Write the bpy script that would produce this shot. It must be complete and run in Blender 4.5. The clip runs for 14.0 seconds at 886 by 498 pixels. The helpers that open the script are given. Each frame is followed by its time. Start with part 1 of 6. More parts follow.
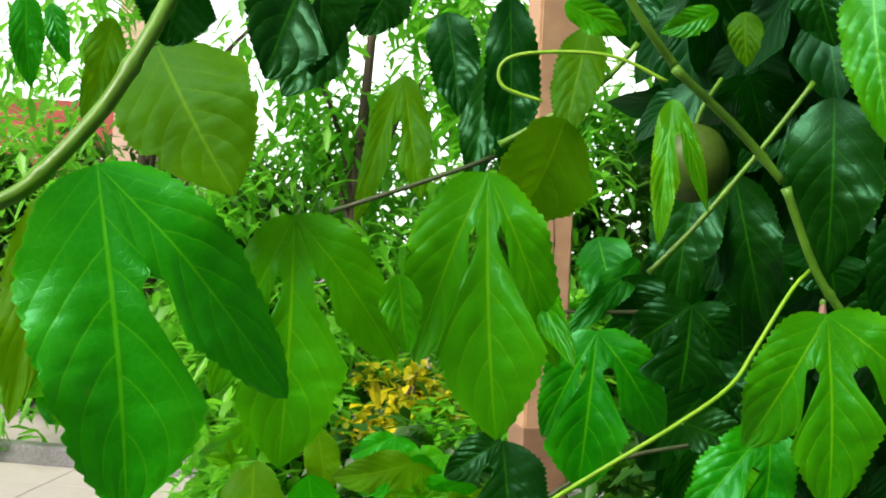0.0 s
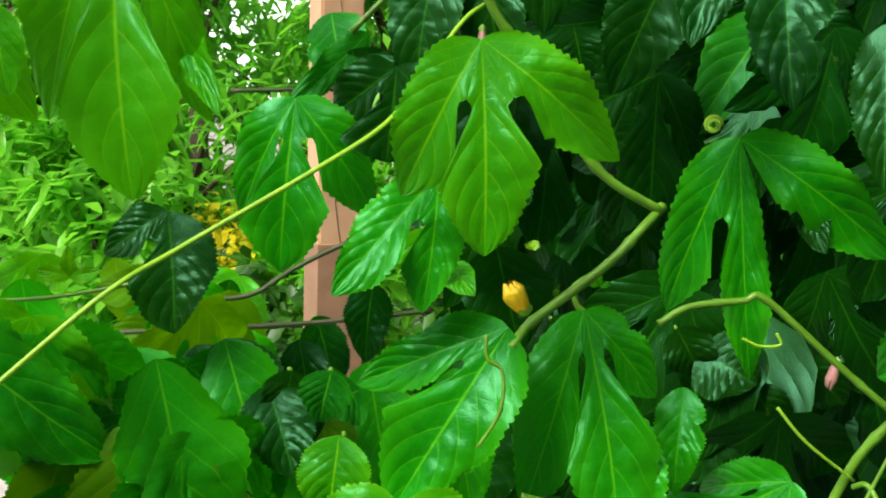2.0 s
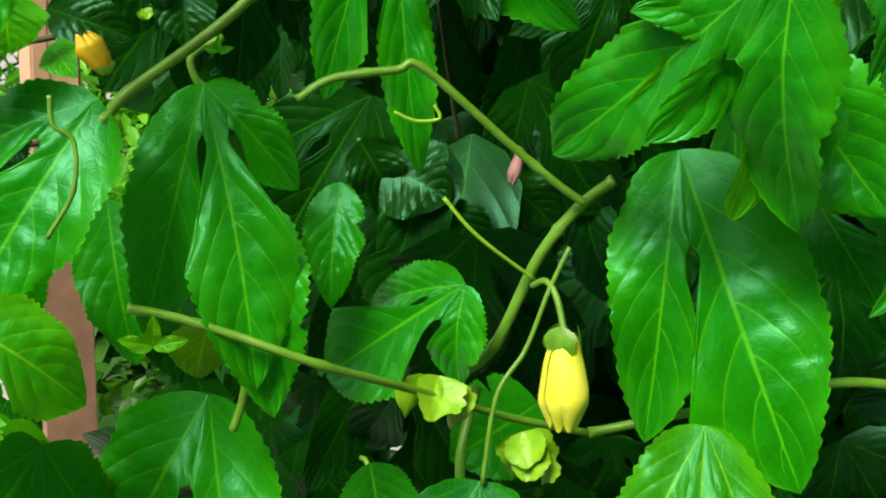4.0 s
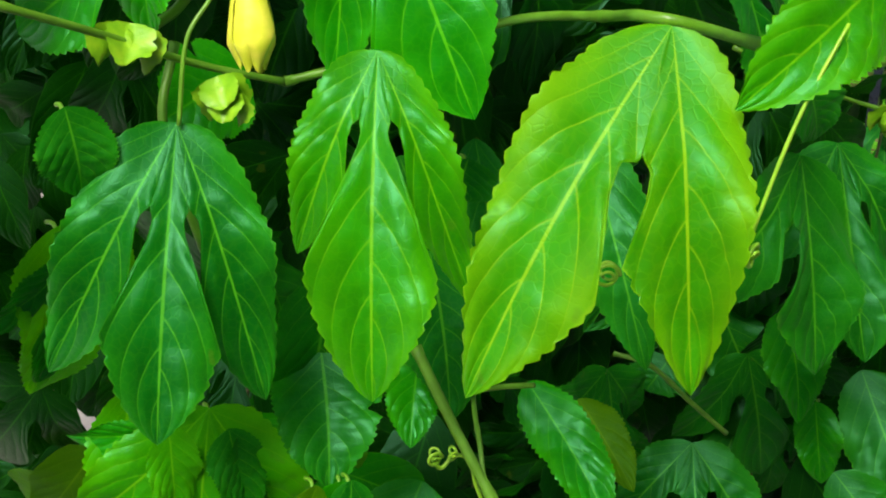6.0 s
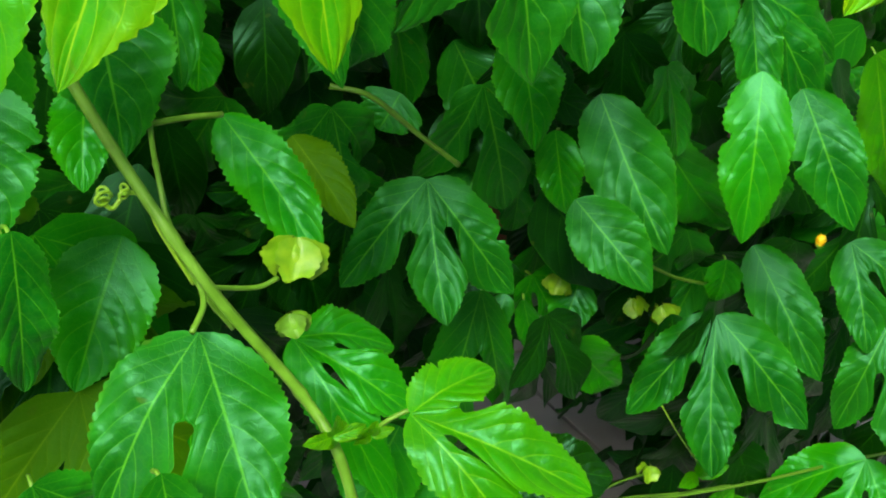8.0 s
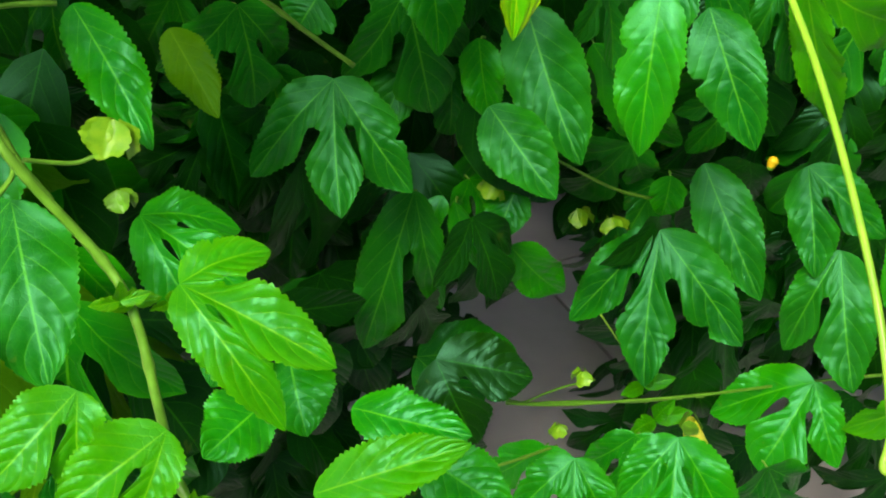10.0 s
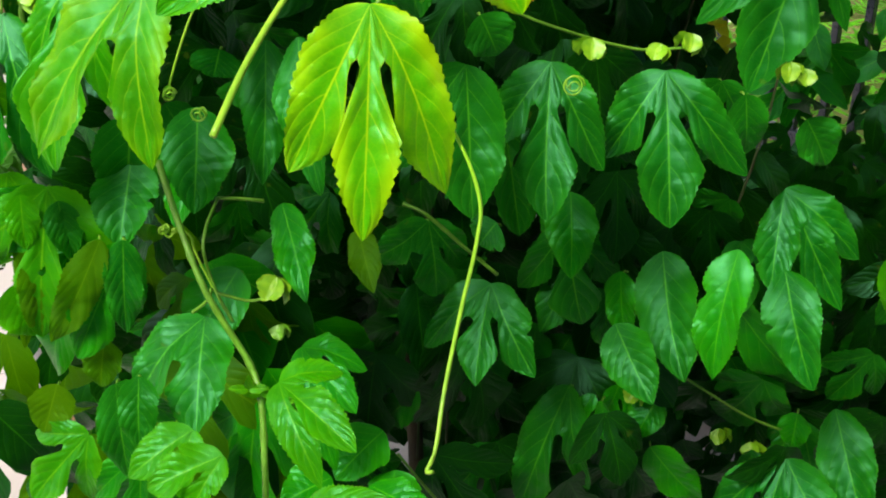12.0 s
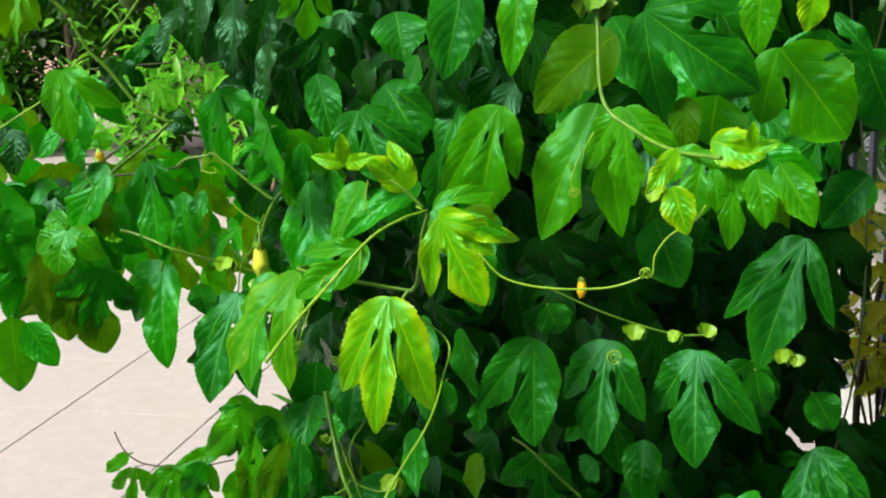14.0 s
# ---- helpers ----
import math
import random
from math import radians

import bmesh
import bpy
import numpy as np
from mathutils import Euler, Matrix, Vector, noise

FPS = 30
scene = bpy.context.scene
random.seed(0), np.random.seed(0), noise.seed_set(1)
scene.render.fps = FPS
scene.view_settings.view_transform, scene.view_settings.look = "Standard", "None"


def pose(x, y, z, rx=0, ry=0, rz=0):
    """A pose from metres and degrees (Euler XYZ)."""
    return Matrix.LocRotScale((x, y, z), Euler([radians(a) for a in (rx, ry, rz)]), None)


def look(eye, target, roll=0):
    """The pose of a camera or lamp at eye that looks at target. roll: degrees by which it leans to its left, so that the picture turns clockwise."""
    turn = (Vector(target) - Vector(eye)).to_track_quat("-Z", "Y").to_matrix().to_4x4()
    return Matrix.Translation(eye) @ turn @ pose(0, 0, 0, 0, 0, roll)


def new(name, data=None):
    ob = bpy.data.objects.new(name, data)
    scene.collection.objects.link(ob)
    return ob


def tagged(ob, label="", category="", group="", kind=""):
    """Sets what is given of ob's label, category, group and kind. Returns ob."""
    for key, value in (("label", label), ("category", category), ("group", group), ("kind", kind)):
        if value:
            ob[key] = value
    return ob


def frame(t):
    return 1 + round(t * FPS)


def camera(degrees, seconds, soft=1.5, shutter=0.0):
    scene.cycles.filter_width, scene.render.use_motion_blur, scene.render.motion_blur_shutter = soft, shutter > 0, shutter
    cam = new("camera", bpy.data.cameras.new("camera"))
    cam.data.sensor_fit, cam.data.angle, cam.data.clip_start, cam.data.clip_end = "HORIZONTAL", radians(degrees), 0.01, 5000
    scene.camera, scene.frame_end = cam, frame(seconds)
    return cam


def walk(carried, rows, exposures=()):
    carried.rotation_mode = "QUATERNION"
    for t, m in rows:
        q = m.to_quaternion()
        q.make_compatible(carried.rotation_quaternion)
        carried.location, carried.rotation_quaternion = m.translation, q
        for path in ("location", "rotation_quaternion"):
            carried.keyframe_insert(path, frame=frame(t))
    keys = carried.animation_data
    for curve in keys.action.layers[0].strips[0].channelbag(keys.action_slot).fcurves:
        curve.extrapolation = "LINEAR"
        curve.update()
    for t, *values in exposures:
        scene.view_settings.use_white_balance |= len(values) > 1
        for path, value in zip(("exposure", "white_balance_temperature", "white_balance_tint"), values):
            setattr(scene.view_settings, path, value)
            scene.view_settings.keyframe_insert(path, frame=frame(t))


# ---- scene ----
EXPOSURE, SKY_POWER, SUN_POWER = 0.0, 0.105, 4.5
cam = camera(38.5, 14.0, soft=2.0)
PATH = [
    (0, (0.101, -0.045, 1.548), (-0.071, 1.948, 1.534), 3.90),
    (0.5, (0.114, -0.015, 1.543), (0.036, 1.981, 1.448), 1.80),
    (1, (0.14, -0.018, 1.533), (0.11, 1.977, 1.39), 2.40),
    (1.5, (0.171, -0.03, 1.526), (0.181, 1.959, 1.316), 2.50),
    (2, (0.191, 0.023, 1.508), (0.254, 2.007, 1.263), 3.00),
    (2.5, (0.204, 0.067, 1.491), (0.342, 2.045, 1.224), 2.50),
    (3, (0.239, 0.096, 1.473), (0.482, 2.058, 1.169), 2.40),
    (3.2, (0.248, 0.103, 1.464), (0.533, 2.057, 1.142), 2.60),
    (5.3, (0.279, 0.079, 1.436), (0.797, 1.935, 0.9), 1.60),
    (5.5, (0.28, 0.064, 1.434), (0.84, 1.888, 0.837), 2.10),
    (6, (0.288, 0.055, 1.413), (1.006, 1.771, 0.679), 2.60),
    (6.5, (0.317, 0.056, 1.397), (1.114, 1.696, 0.574), 2.60),
    (7, (0.34, 0.065, 1.379), (1.214, 1.62, 0.474), 3.10),
    (7.5, (0.345, 0.06, 1.372), (1.262, 1.555, 0.411), 2.80),
    (8, (0.353, 0.07, 1.361), (1.3, 1.504, 0.339), 3.00),
    (8.5, (0.362, 0.077, 1.351), (1.343, 1.46, 0.29), 2.40),
    (8.7, (0.371, 0.078, 1.355), (1.343, 1.442, 0.263), 2.50),
    (10.8, (0.502, -0.172, 1.435), (1.134, 1.334, 0.279), 4.10),
    (11, (0.488, -0.205, 1.456), (1.099, 1.311, 0.303), 4.30),
    (11.5, (0.583, -0.301, 1.488), (0.898, 1.386, 0.461), 1.40),
    (12, (0.617, -0.363, 1.508), (0.784, 1.438, 0.656), 1.40),
    (12.5, (0.722, -0.474, 1.553), (0.609, 1.379, 0.809), 0.20),
    (13, (0.722, -0.602, 1.596), (0.549, 1.292, 0.977), -0.40),
    (13.5, (0.851, -0.699, 1.618), (0.51, 1.199, 1.087), -1.10),
    (14, (0.918, -0.782, 1.633), (0.499, 1.124, 1.195), -1.10),
]
walk(cam, [(t, look(eye, target, roll)) for t, eye, target, roll in PATH], exposures=[(0, EXPOSURE - 0.12), (1, EXPOSURE - 0.05), (2.2, EXPOSURE + 0.16), (3.2, EXPOSURE + 0.15), (5.5, EXPOSURE + 0.08), (7, EXPOSURE + 0.35), (8, EXPOSURE + 0.42), (11, EXPOSURE + 0.45), (12.5, EXPOSURE + 0.12), (13, EXPOSURE), (14, EXPOSURE + 0.05)])

# ---- sky, sun ----
world = bpy.data.worlds.new("sky")
scene.world = world
world.use_nodes = True
_nt = world.node_tree
_sky = _nt.nodes.new("ShaderNodeTexSky")
_sky.sky_type = "NISHITA"
_sky.sun_disc = False
_sky.sun_elevation = radians(45)
_sky.sun_rotation = radians(220)
_sky.dust_density = 8.0
_sky.air_density = 1.4
_nt.links.new(_sky.outputs[0], _nt.nodes["Background"].inputs[0])
_nt.nodes["Background"].inputs[1].default_value = SKY_POWER

sun_data = bpy.data.lights.new("sun", "SUN")
sun_data.energy = SUN_POWER
sun_data.angle = radians(24)
sun_data.color = (1.0, 0.95, 0.86)
sun = new("sun", sun_data)
sun.matrix_world = look((-1.2, -1.4, 3.6), (0.5, 0.6, 1.0))


# ---- materials ----
def nodes_of(name):
    m = bpy.data.materials.new(name)
    m.use_nodes = True
    return m, m.node_tree, m.node_tree.nodes["Principled BSDF"]


def mix_rgb(nt, fac, a, b, mode="MIX"):
    n = nt.nodes.new("ShaderNodeMix")
    n.data_type = "RGBA"
    n.blend_type = mode
    for i, v in ((0, fac), (6, a), (7, b)):
        if isinstance(v, (int, float)):
            n.inputs[i].default_value = v
        elif isinstance(v, tuple):
            n.inputs[i].default_value = (*v, 1)
        else:
            nt.links.new(v, n.inputs[i])
    return n.outputs[2]


def calc(nt, op, a, b=0.0, c=None):
    n = nt.nodes.new("ShaderNodeMath")
    n.operation = op
    for i, v in enumerate((a, b, c)):
        if v is None:
            continue
        if isinstance(v, (int, float)):
            n.inputs[i].default_value = v
        else:
            nt.links.new(v, n.inputs[i])
    return n.outputs[0]


def ramp(nt, v, lo, hi, to_lo=0.0, to_hi=1.0):
    n = nt.nodes.new("ShaderNodeMapRange")
    n.interpolation_type = "SMOOTHSTEP"
    nt.links.new(v, n.inputs[0])
    for i, x in enumerate((lo, hi, to_lo, to_hi)):
        n.inputs[i + 1].default_value = x
    return n.outputs[0]


def noise_of(nt, scale, detail=3.0, coord="Object"):
    tc = nt.nodes.new("ShaderNodeTexCoord")
    n = nt.nodes.new("ShaderNodeTexNoise")
    n.inputs["Scale"].default_value = scale
    n.inputs["Detail"].default_value = detail
    nt.links.new(tc.outputs[coord], n.inputs["Vector"])
    return n.outputs[0]


def leaf_material(name, face, vein, through_colour, rough, through_part=0.3, gloss=0.42, margin=None):
    """A leaf blade: midrib, side veins, mottling, gloss and light that comes through it."""
    m, nt, bsdf = nodes_of(name)
    uv = nt.nodes.new("ShaderNodeUVMap")
    sep = nt.nodes.new("ShaderNodeSeparateXYZ")
    nt.links.new(uv.outputs[0], sep.inputs[0])
    u, v = sep.outputs[0], sep.outputs[1]
    side = calc(nt, "SUBTRACT", calc(nt, "MULTIPLY", u, 2.0), 1.0)
    a = calc(nt, "ABSOLUTE", side)
    rib = ramp(nt, a, 0.011, 0.038, 1.0, 0.0)
    bow = calc(nt, "MULTIPLY", calc(nt, "POWER", a, 1.25), 0.34)
    half = calc(nt, "MULTIPLY", calc(nt, "GREATER_THAN", side, 0.0), 0.4)
    q = calc(nt, "ADD", calc(nt, "MULTIPLY", calc(nt, "SUBTRACT", v, bow), 6.5), half)
    near = calc(nt, "ABSOLUTE", calc(nt, "SUBTRACT", calc(nt, "FRACT", q), 0.5))
    veins = calc(nt, "MULTIPLY", ramp(nt, near, 0.452, 0.492), ramp(nt, a, 0.55, 0.98, 1.0, 0.15))
    net = nt.nodes.new("ShaderNodeTexVoronoi")
    net.feature = "DISTANCE_TO_EDGE"
    net.inputs["Scale"].default_value = 260.0
    tc = nt.nodes.new("ShaderNodeTexCoord")
    nt.links.new(tc.outputs["Object"], net.inputs["Vector"])
    cells = ramp(nt, net.outputs[0], 0.0, 0.12, 1.0, 0.0)
    big = noise_of(nt, 22.0, 4.0)
    fine = noise_of(nt, 190.0, 3.0)
    info = nt.nodes.new("ShaderNodeObjectInfo")
    dark = tuple(c * 0.62 for c in face)
    warm = (min(face[0] * 1.9 + 0.006, 1), face[1] * 1.12, face[2] * 0.8)
    col = mix_rgb(nt, ramp(nt, big, 0.35, 0.7), dark, face)
    col = mix_rgb(nt, calc(nt, "MULTIPLY", info.outputs["Random"], 0.55), col, warm)
    col = mix_rgb(nt, calc(nt, "MULTIPLY", ramp(nt, fine, 0.55, 0.75), 0.18), col, warm)
    if margin:
        patch = calc(nt, "MULTIPLY", ramp(nt, a, 0.25, 0.95), ramp(nt, big, 0.3, 0.6))
        col = mix_rgb(nt, patch, col, margin)
    spots = noise_of(nt, 70.0, 2.0)
    col = mix_rgb(nt, calc(nt, "MULTIPLY", ramp(nt, spots, 0.7, 0.74), 0.35), col, (0.10, 0.16, 0.01))
    col = mix_rgb(nt, calc(nt, "MULTIPLY", cells, 0.10), col, vein)
    col = mix_rgb(nt, calc(nt, "MULTIPLY", veins, 0.55), col, vein)
    col = mix_rgb(nt, calc(nt, "MULTIPLY", rib, 0.85), col, vein)
    rim = ramp(nt, a, 0.95, 1.0)
    col = mix_rgb(nt, calc(nt, "MULTIPLY", rim, 0.5), col, vein)
    nt.links.new(col, bsdf.inputs["Base Color"])
    nt.links.new(ramp(nt, big, 0.3, 0.75, rough * 0.95, rough * 1.2), bsdf.inputs["Roughness"])
    bsdf.inputs["Specular IOR Level"].default_value = gloss
    bsdf.inputs["Specular Tint"].default_value = (0.30, 1.0, 0.58, 1)
    bump = nt.nodes.new("ShaderNodeBump")
    bump.inputs["Strength"].default_value = 0.5
    bump.inputs["Distance"].default_value = 0.0015
    pillow = calc(nt, "COSINE", calc(nt, "MULTIPLY", near, 3.0))
    mid = noise_of(nt, 60.0, 3.0)
    height = calc(nt, "ADD", calc(nt, "MULTIPLY", mid, 0.10), calc(nt, "MULTIPLY", calc(nt, "MULTIPLY", pillow, calc(nt, "MULTIPLY", ramp(nt, a, 0.0, 0.3), ramp(nt, v, 0.1, 0.45))), 0.65))
    height = calc(nt, "SUBTRACT", height, calc(nt, "MULTIPLY", cells, 0.05))
    nt.links.new(height, bump.inputs["Height"])
    nt.links.new(bump.outputs[0], bsdf.inputs["Normal"])
    tr = nt.nodes.new("ShaderNodeBsdfTranslucent")
    nt.links.new(mix_rgb(nt, calc(nt, "MULTIPLY", veins, 0.35), through_colour, tuple(c * 0.6 for c in through_colour)), tr.inputs[0])
    nt.links.new(bump.outputs[0], tr.inputs["Normal"])
    mx = nt.nodes.new("ShaderNodeMixShader")
    mx.inputs[0].default_value = through_part
    nt.links.new(bsdf.outputs[0], mx.inputs[1])
    nt.links.new(tr.outputs[0], mx.inputs[2])
    nt.links.new(mx.outputs[0], nt.nodes["Material Output"].inputs[0])
    return m


def plain_material(name, colour, rough=0.6, other=None, scale=30.0, bump=0.3, metal=0.0, depth=0.002, stain=3.0):
    """A solid surface with grain, a slower stain and fine relief."""
    m, nt, bsdf = nodes_of(name)
    other = other or tuple(c * 0.6 for c in colour)
    n1 = noise_of(nt, scale, 5.0)
    n2 = noise_of(nt, stain, 3.0)
    col = mix_rgb(nt, ramp(nt, n1, 0.35, 0.7), other, colour)
    col = mix_rgb(nt, calc(nt, "MULTIPLY", ramp(nt, n2, 0.4, 0.7), 0.35), col, other)
    info = nt.nodes.new("ShaderNodeObjectInfo")
    col = mix_rgb(nt, calc(nt, "MULTIPLY", info.outputs["Random"], 0.25), col, other)
    nt.links.new(col, bsdf.inputs["Base Color"])
    nt.links.new(ramp(nt, n1, 0.3, 0.7, rough * 0.85, min(rough * 1.15, 1)), bsdf.inputs["Roughness"])
    bsdf.inputs["Metallic"].default_value = metal
    b = nt.nodes.new("ShaderNodeBump")
    b.inputs["Strength"].default_value = bump
    b.inputs["Distance"].default_value = depth
    nt.links.new(n1, b.inputs["Height"])
    nt.links.new(b.outputs[0], bsdf.inputs["Normal"])
    return m


LEAF = {
    # d: mature green cut to near black, so inner leaves read as shaded
    "d": leaf_material("mature_shade_leaf", (0.0015, 0.045, 0.0004), (0.02, 0.15, 0.002), (0.005, 0.13, 0.0), 0.34, 0.16, 0.36),
    "m": leaf_material("green_leaf", (0.006, 0.27, 0.0003), (0.09, 0.50, 0.003), (0.03, 0.50, 0.0), 0.34, 0.28, 0.52, (0.028, 0.33, 0.0003)),
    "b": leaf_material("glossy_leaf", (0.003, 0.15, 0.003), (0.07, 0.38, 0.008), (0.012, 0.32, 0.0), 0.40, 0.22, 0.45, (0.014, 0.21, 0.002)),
    "l": leaf_material("light_leaf", (0.026, 0.34, 0.0003), (0.19, 0.58, 0.004), (0.13, 0.62, 0.0), 0.34, 0.38, 0.46, (0.07, 0.40, 0.0003)),
    "o": leaf_material("pale_leaf_underside", (0.05, 0.22, 0.0003), (0.18, 0.38, 0.004), (0.16, 0.46, 0.0), 0.5, 0.44, 0.22),
    "y": leaf_material("young_leaf", (0.04, 0.36, 0.0003), (0.30, 0.60, 0.005), (0.18, 0.62, 0.0), 0.38, 0.36, 0.42, (0.17, 0.46, 0.0005)),
    "n": leaf_material("new_leaf", (0.08, 0.56, 0.0003), (0.50, 0.78, 0.005), (0.36, 0.80, 0.0), 0.30, 0.28, 0.55, (0.44, 0.76, 0.0005)),
}
STEM = plain_material("green_stem", (0.14, 0.36, 0.02), 0.45, (0.09, 0.24, 0.01), 90.0, 0.2)
DARK_STEM = plain_material("old_stem", (0.035, 0.09, 0.012), 0.6, (0.05, 0.06, 0.02), 90.0, 0.3)
TENDRIL = plain_material("tendril_green", (0.32, 0.62, 0.03), 0.4, (0.22, 0.48, 0.02), 120.0, 0.1)
TWIG = plain_material("brown_twig", (0.12, 0.08, 0.05), 0.8, None, 200.0, 0.4)
BRACT = plain_material("bract_yellow_green", (0.25, 0.48, 0.008), 0.45, (0.15, 0.38, 0.006), 160.0, 0.35)
BRACT_GREEN = plain_material("bract_green", (0.13, 0.36, 0.01), 0.45, None, 160.0, 0.35)
PETAL = plain_material("yellow_petal", (0.80, 0.78, 0.08), 0.4, (0.62, 0.70, 0.03), 120.0, 0.3)
GOLD = plain_material("golden_petal", (0.85, 0.62, 0.01), 0.45, (0.80, 0.48, 0.0), 120.0, 0.3)
PINK = plain_material("wilted_pink", (0.45, 0.22, 0.20), 0.6, None, 120.0, 0.3)
FRUIT = plain_material("unripe_fruit_skin", (0.035, 0.09, 0.003), 0.5, (0.06, 0.12, 0.006), 220.0, 0.08)
WOOD = plain_material("painted_post", (0.62, 0.40, 0.24), 0.7, (0.52, 0.32, 0.19), 40.0, 0.25)
BRICK = plain_material("terracotta", (0.30, 0.11, 0.06), 0.8, (0.20, 0.07, 0.04), 50.0, 0.4)
WOOD_SHADE = plain_material("shaded_wood", (0.36, 0.21, 0.13), 0.75, (0.26, 0.15, 0.09), 40.0, 0.3)
TILE = plain_material("pale_paving", (0.56, 0.51, 0.50), 0.6, (0.48, 0.44, 0.43), 14.0, 0.12)
JOINT = plain_material("paving_joint", (0.46, 0.42, 0.41), 0.9, None, 60.0, 0.3)
IRON = plain_material("black_iron", (0.016, 0.022, 0.04), 0.3, (0.025, 0.03, 0.045), 70.0, 0.15)
PLASTER = plain_material("pink_plaster", (0.72, 0.52, 0.42), 0.85, (0.65, 0.46, 0.37), 20.0, 0.3)
GREY = plain_material("grey_block", (0.34, 0.34, 0.36), 0.8, None, 50.0, 0.3)
WHITE = plain_material("white_paint", (0.78, 0.78, 0.76), 0.5, (0.70, 0.70, 0.68), 40.0, 0.1)
BLUE = plain_material("blue_plastic", (0.20, 0.34, 0.42), 0.35, None, 30.0, 0.05)
LAWN = plain_material("lawn_soil", (0.10, 0.17, 0.02), 0.95, (0.16, 0.13, 0.05), 25.0, 0.5)
ROOF = plain_material("red_roof", (0.42, 0.09, 0.06), 0.7, None, 18.0, 0.3)
BARK = plain_material("bark", (0.10, 0.075, 0.05), 0.9, None, 40.0, 0.8, 0.0, 0.01)
SOIL = plain_material("dark_soil", (0.05, 0.04, 0.03), 0.95, None, 60.0, 0.6)
GLASS_DARK = plain_material("window_pane", (0.03, 0.035, 0.04), 0.08, None, 3.0, 0.0)


# ---- mesh helpers ----
def mesh_object(name, verts, faces, material, parent=None, label="", smooth=True, uv=None):
    me = bpy.data.meshes.new(name)
    me.from_pydata([tuple(v) for v in verts], [], [tuple(f) for f in faces])
    if uv is not None:
        layer = me.uv_layers.new(name="UVMap")
        idx = np.empty(len(me.loops), dtype=np.int32)
        me.loops.foreach_get("vertex_index", idx)
        layer.data.foreach_set("uv", np.asarray(uv, dtype=np.float32)[idx].ravel())
    if smooth:
        me.polygons.foreach_set("use_smooth", [True] * len(me.polygons))
    me.materials.append(material)
    ob = new(name, me)
    if parent:
        ob.parent = parent
    if label:
        tagged(ob, label)
    return ob


def part(name, bm, material, parent=None, label=""):
    me = bpy.data.meshes.new(name)
    bm.to_mesh(me)
    bm.free()
    me.materials.append(material)
    ob = new(name, me)
    if parent:
        ob.parent = parent
    if label:
        tagged(ob, label)
    return ob


def spline(points, steps=8):
    """A smooth line through points."""
    p = [Vector(q) for q in points]
    p = [p[0] * 2 - p[1], *p, p[-1] * 2 - p[-2]]
    out = []
    for i in range(1, len(p) - 2):
        a, b, c, d = p[i - 1:i + 3]
        for k in range(steps):
            t = k / steps
            out.append(0.5 * (2 * b + (c - a) * t + (2 * a - 5 * b + 4 * c - d) * t * t + (3 * b - a - 3 * c + d) * t ** 3))
    out.append(p[-2])
    return out


def tube_data(line, r0, r1, sides=7, nodes=0.0, every=12):
    verts, faces = [], []
    n = len(line)
    ref = Vector((0.31, 0.52, 0.8))
    for i, q in enumerate(line):
        d = (line[min(i + 1, n - 1)] - line[max(i - 1, 0)]).normalized()
        x = d.cross(ref).normalized()
        y = d.cross(x)
        r = r0 + (r1 - r0) * i / max(n - 1, 1)
        if nodes and i % every == 0:
            r *= 1 + nodes
        for k in range(sides):
            a = 2 * math.pi * k / sides
            verts.append(q + (x * math.cos(a) + y * math.sin(a)) * r)
    for i in range(n - 1):
        for k in range(sides):
            k2 = (k + 1) % sides
            faces.append((i * sides + k, i * sides + k2, (i + 1) * sides + k2, (i + 1) * sides + k))
    faces.append(tuple(range(sides))[::-1])
    faces.append(tuple((n - 1) * sides + k for k in range(sides)))
    return verts, faces


def tube(name, points, r0, r1, material, parent=None, label="", sides=7, nodes=0.0, steps=8):
    v, f = tube_data(spline(points, steps), r0, r1, sides, nodes)
    return mesh_object(name, v, f, material, parent, label)


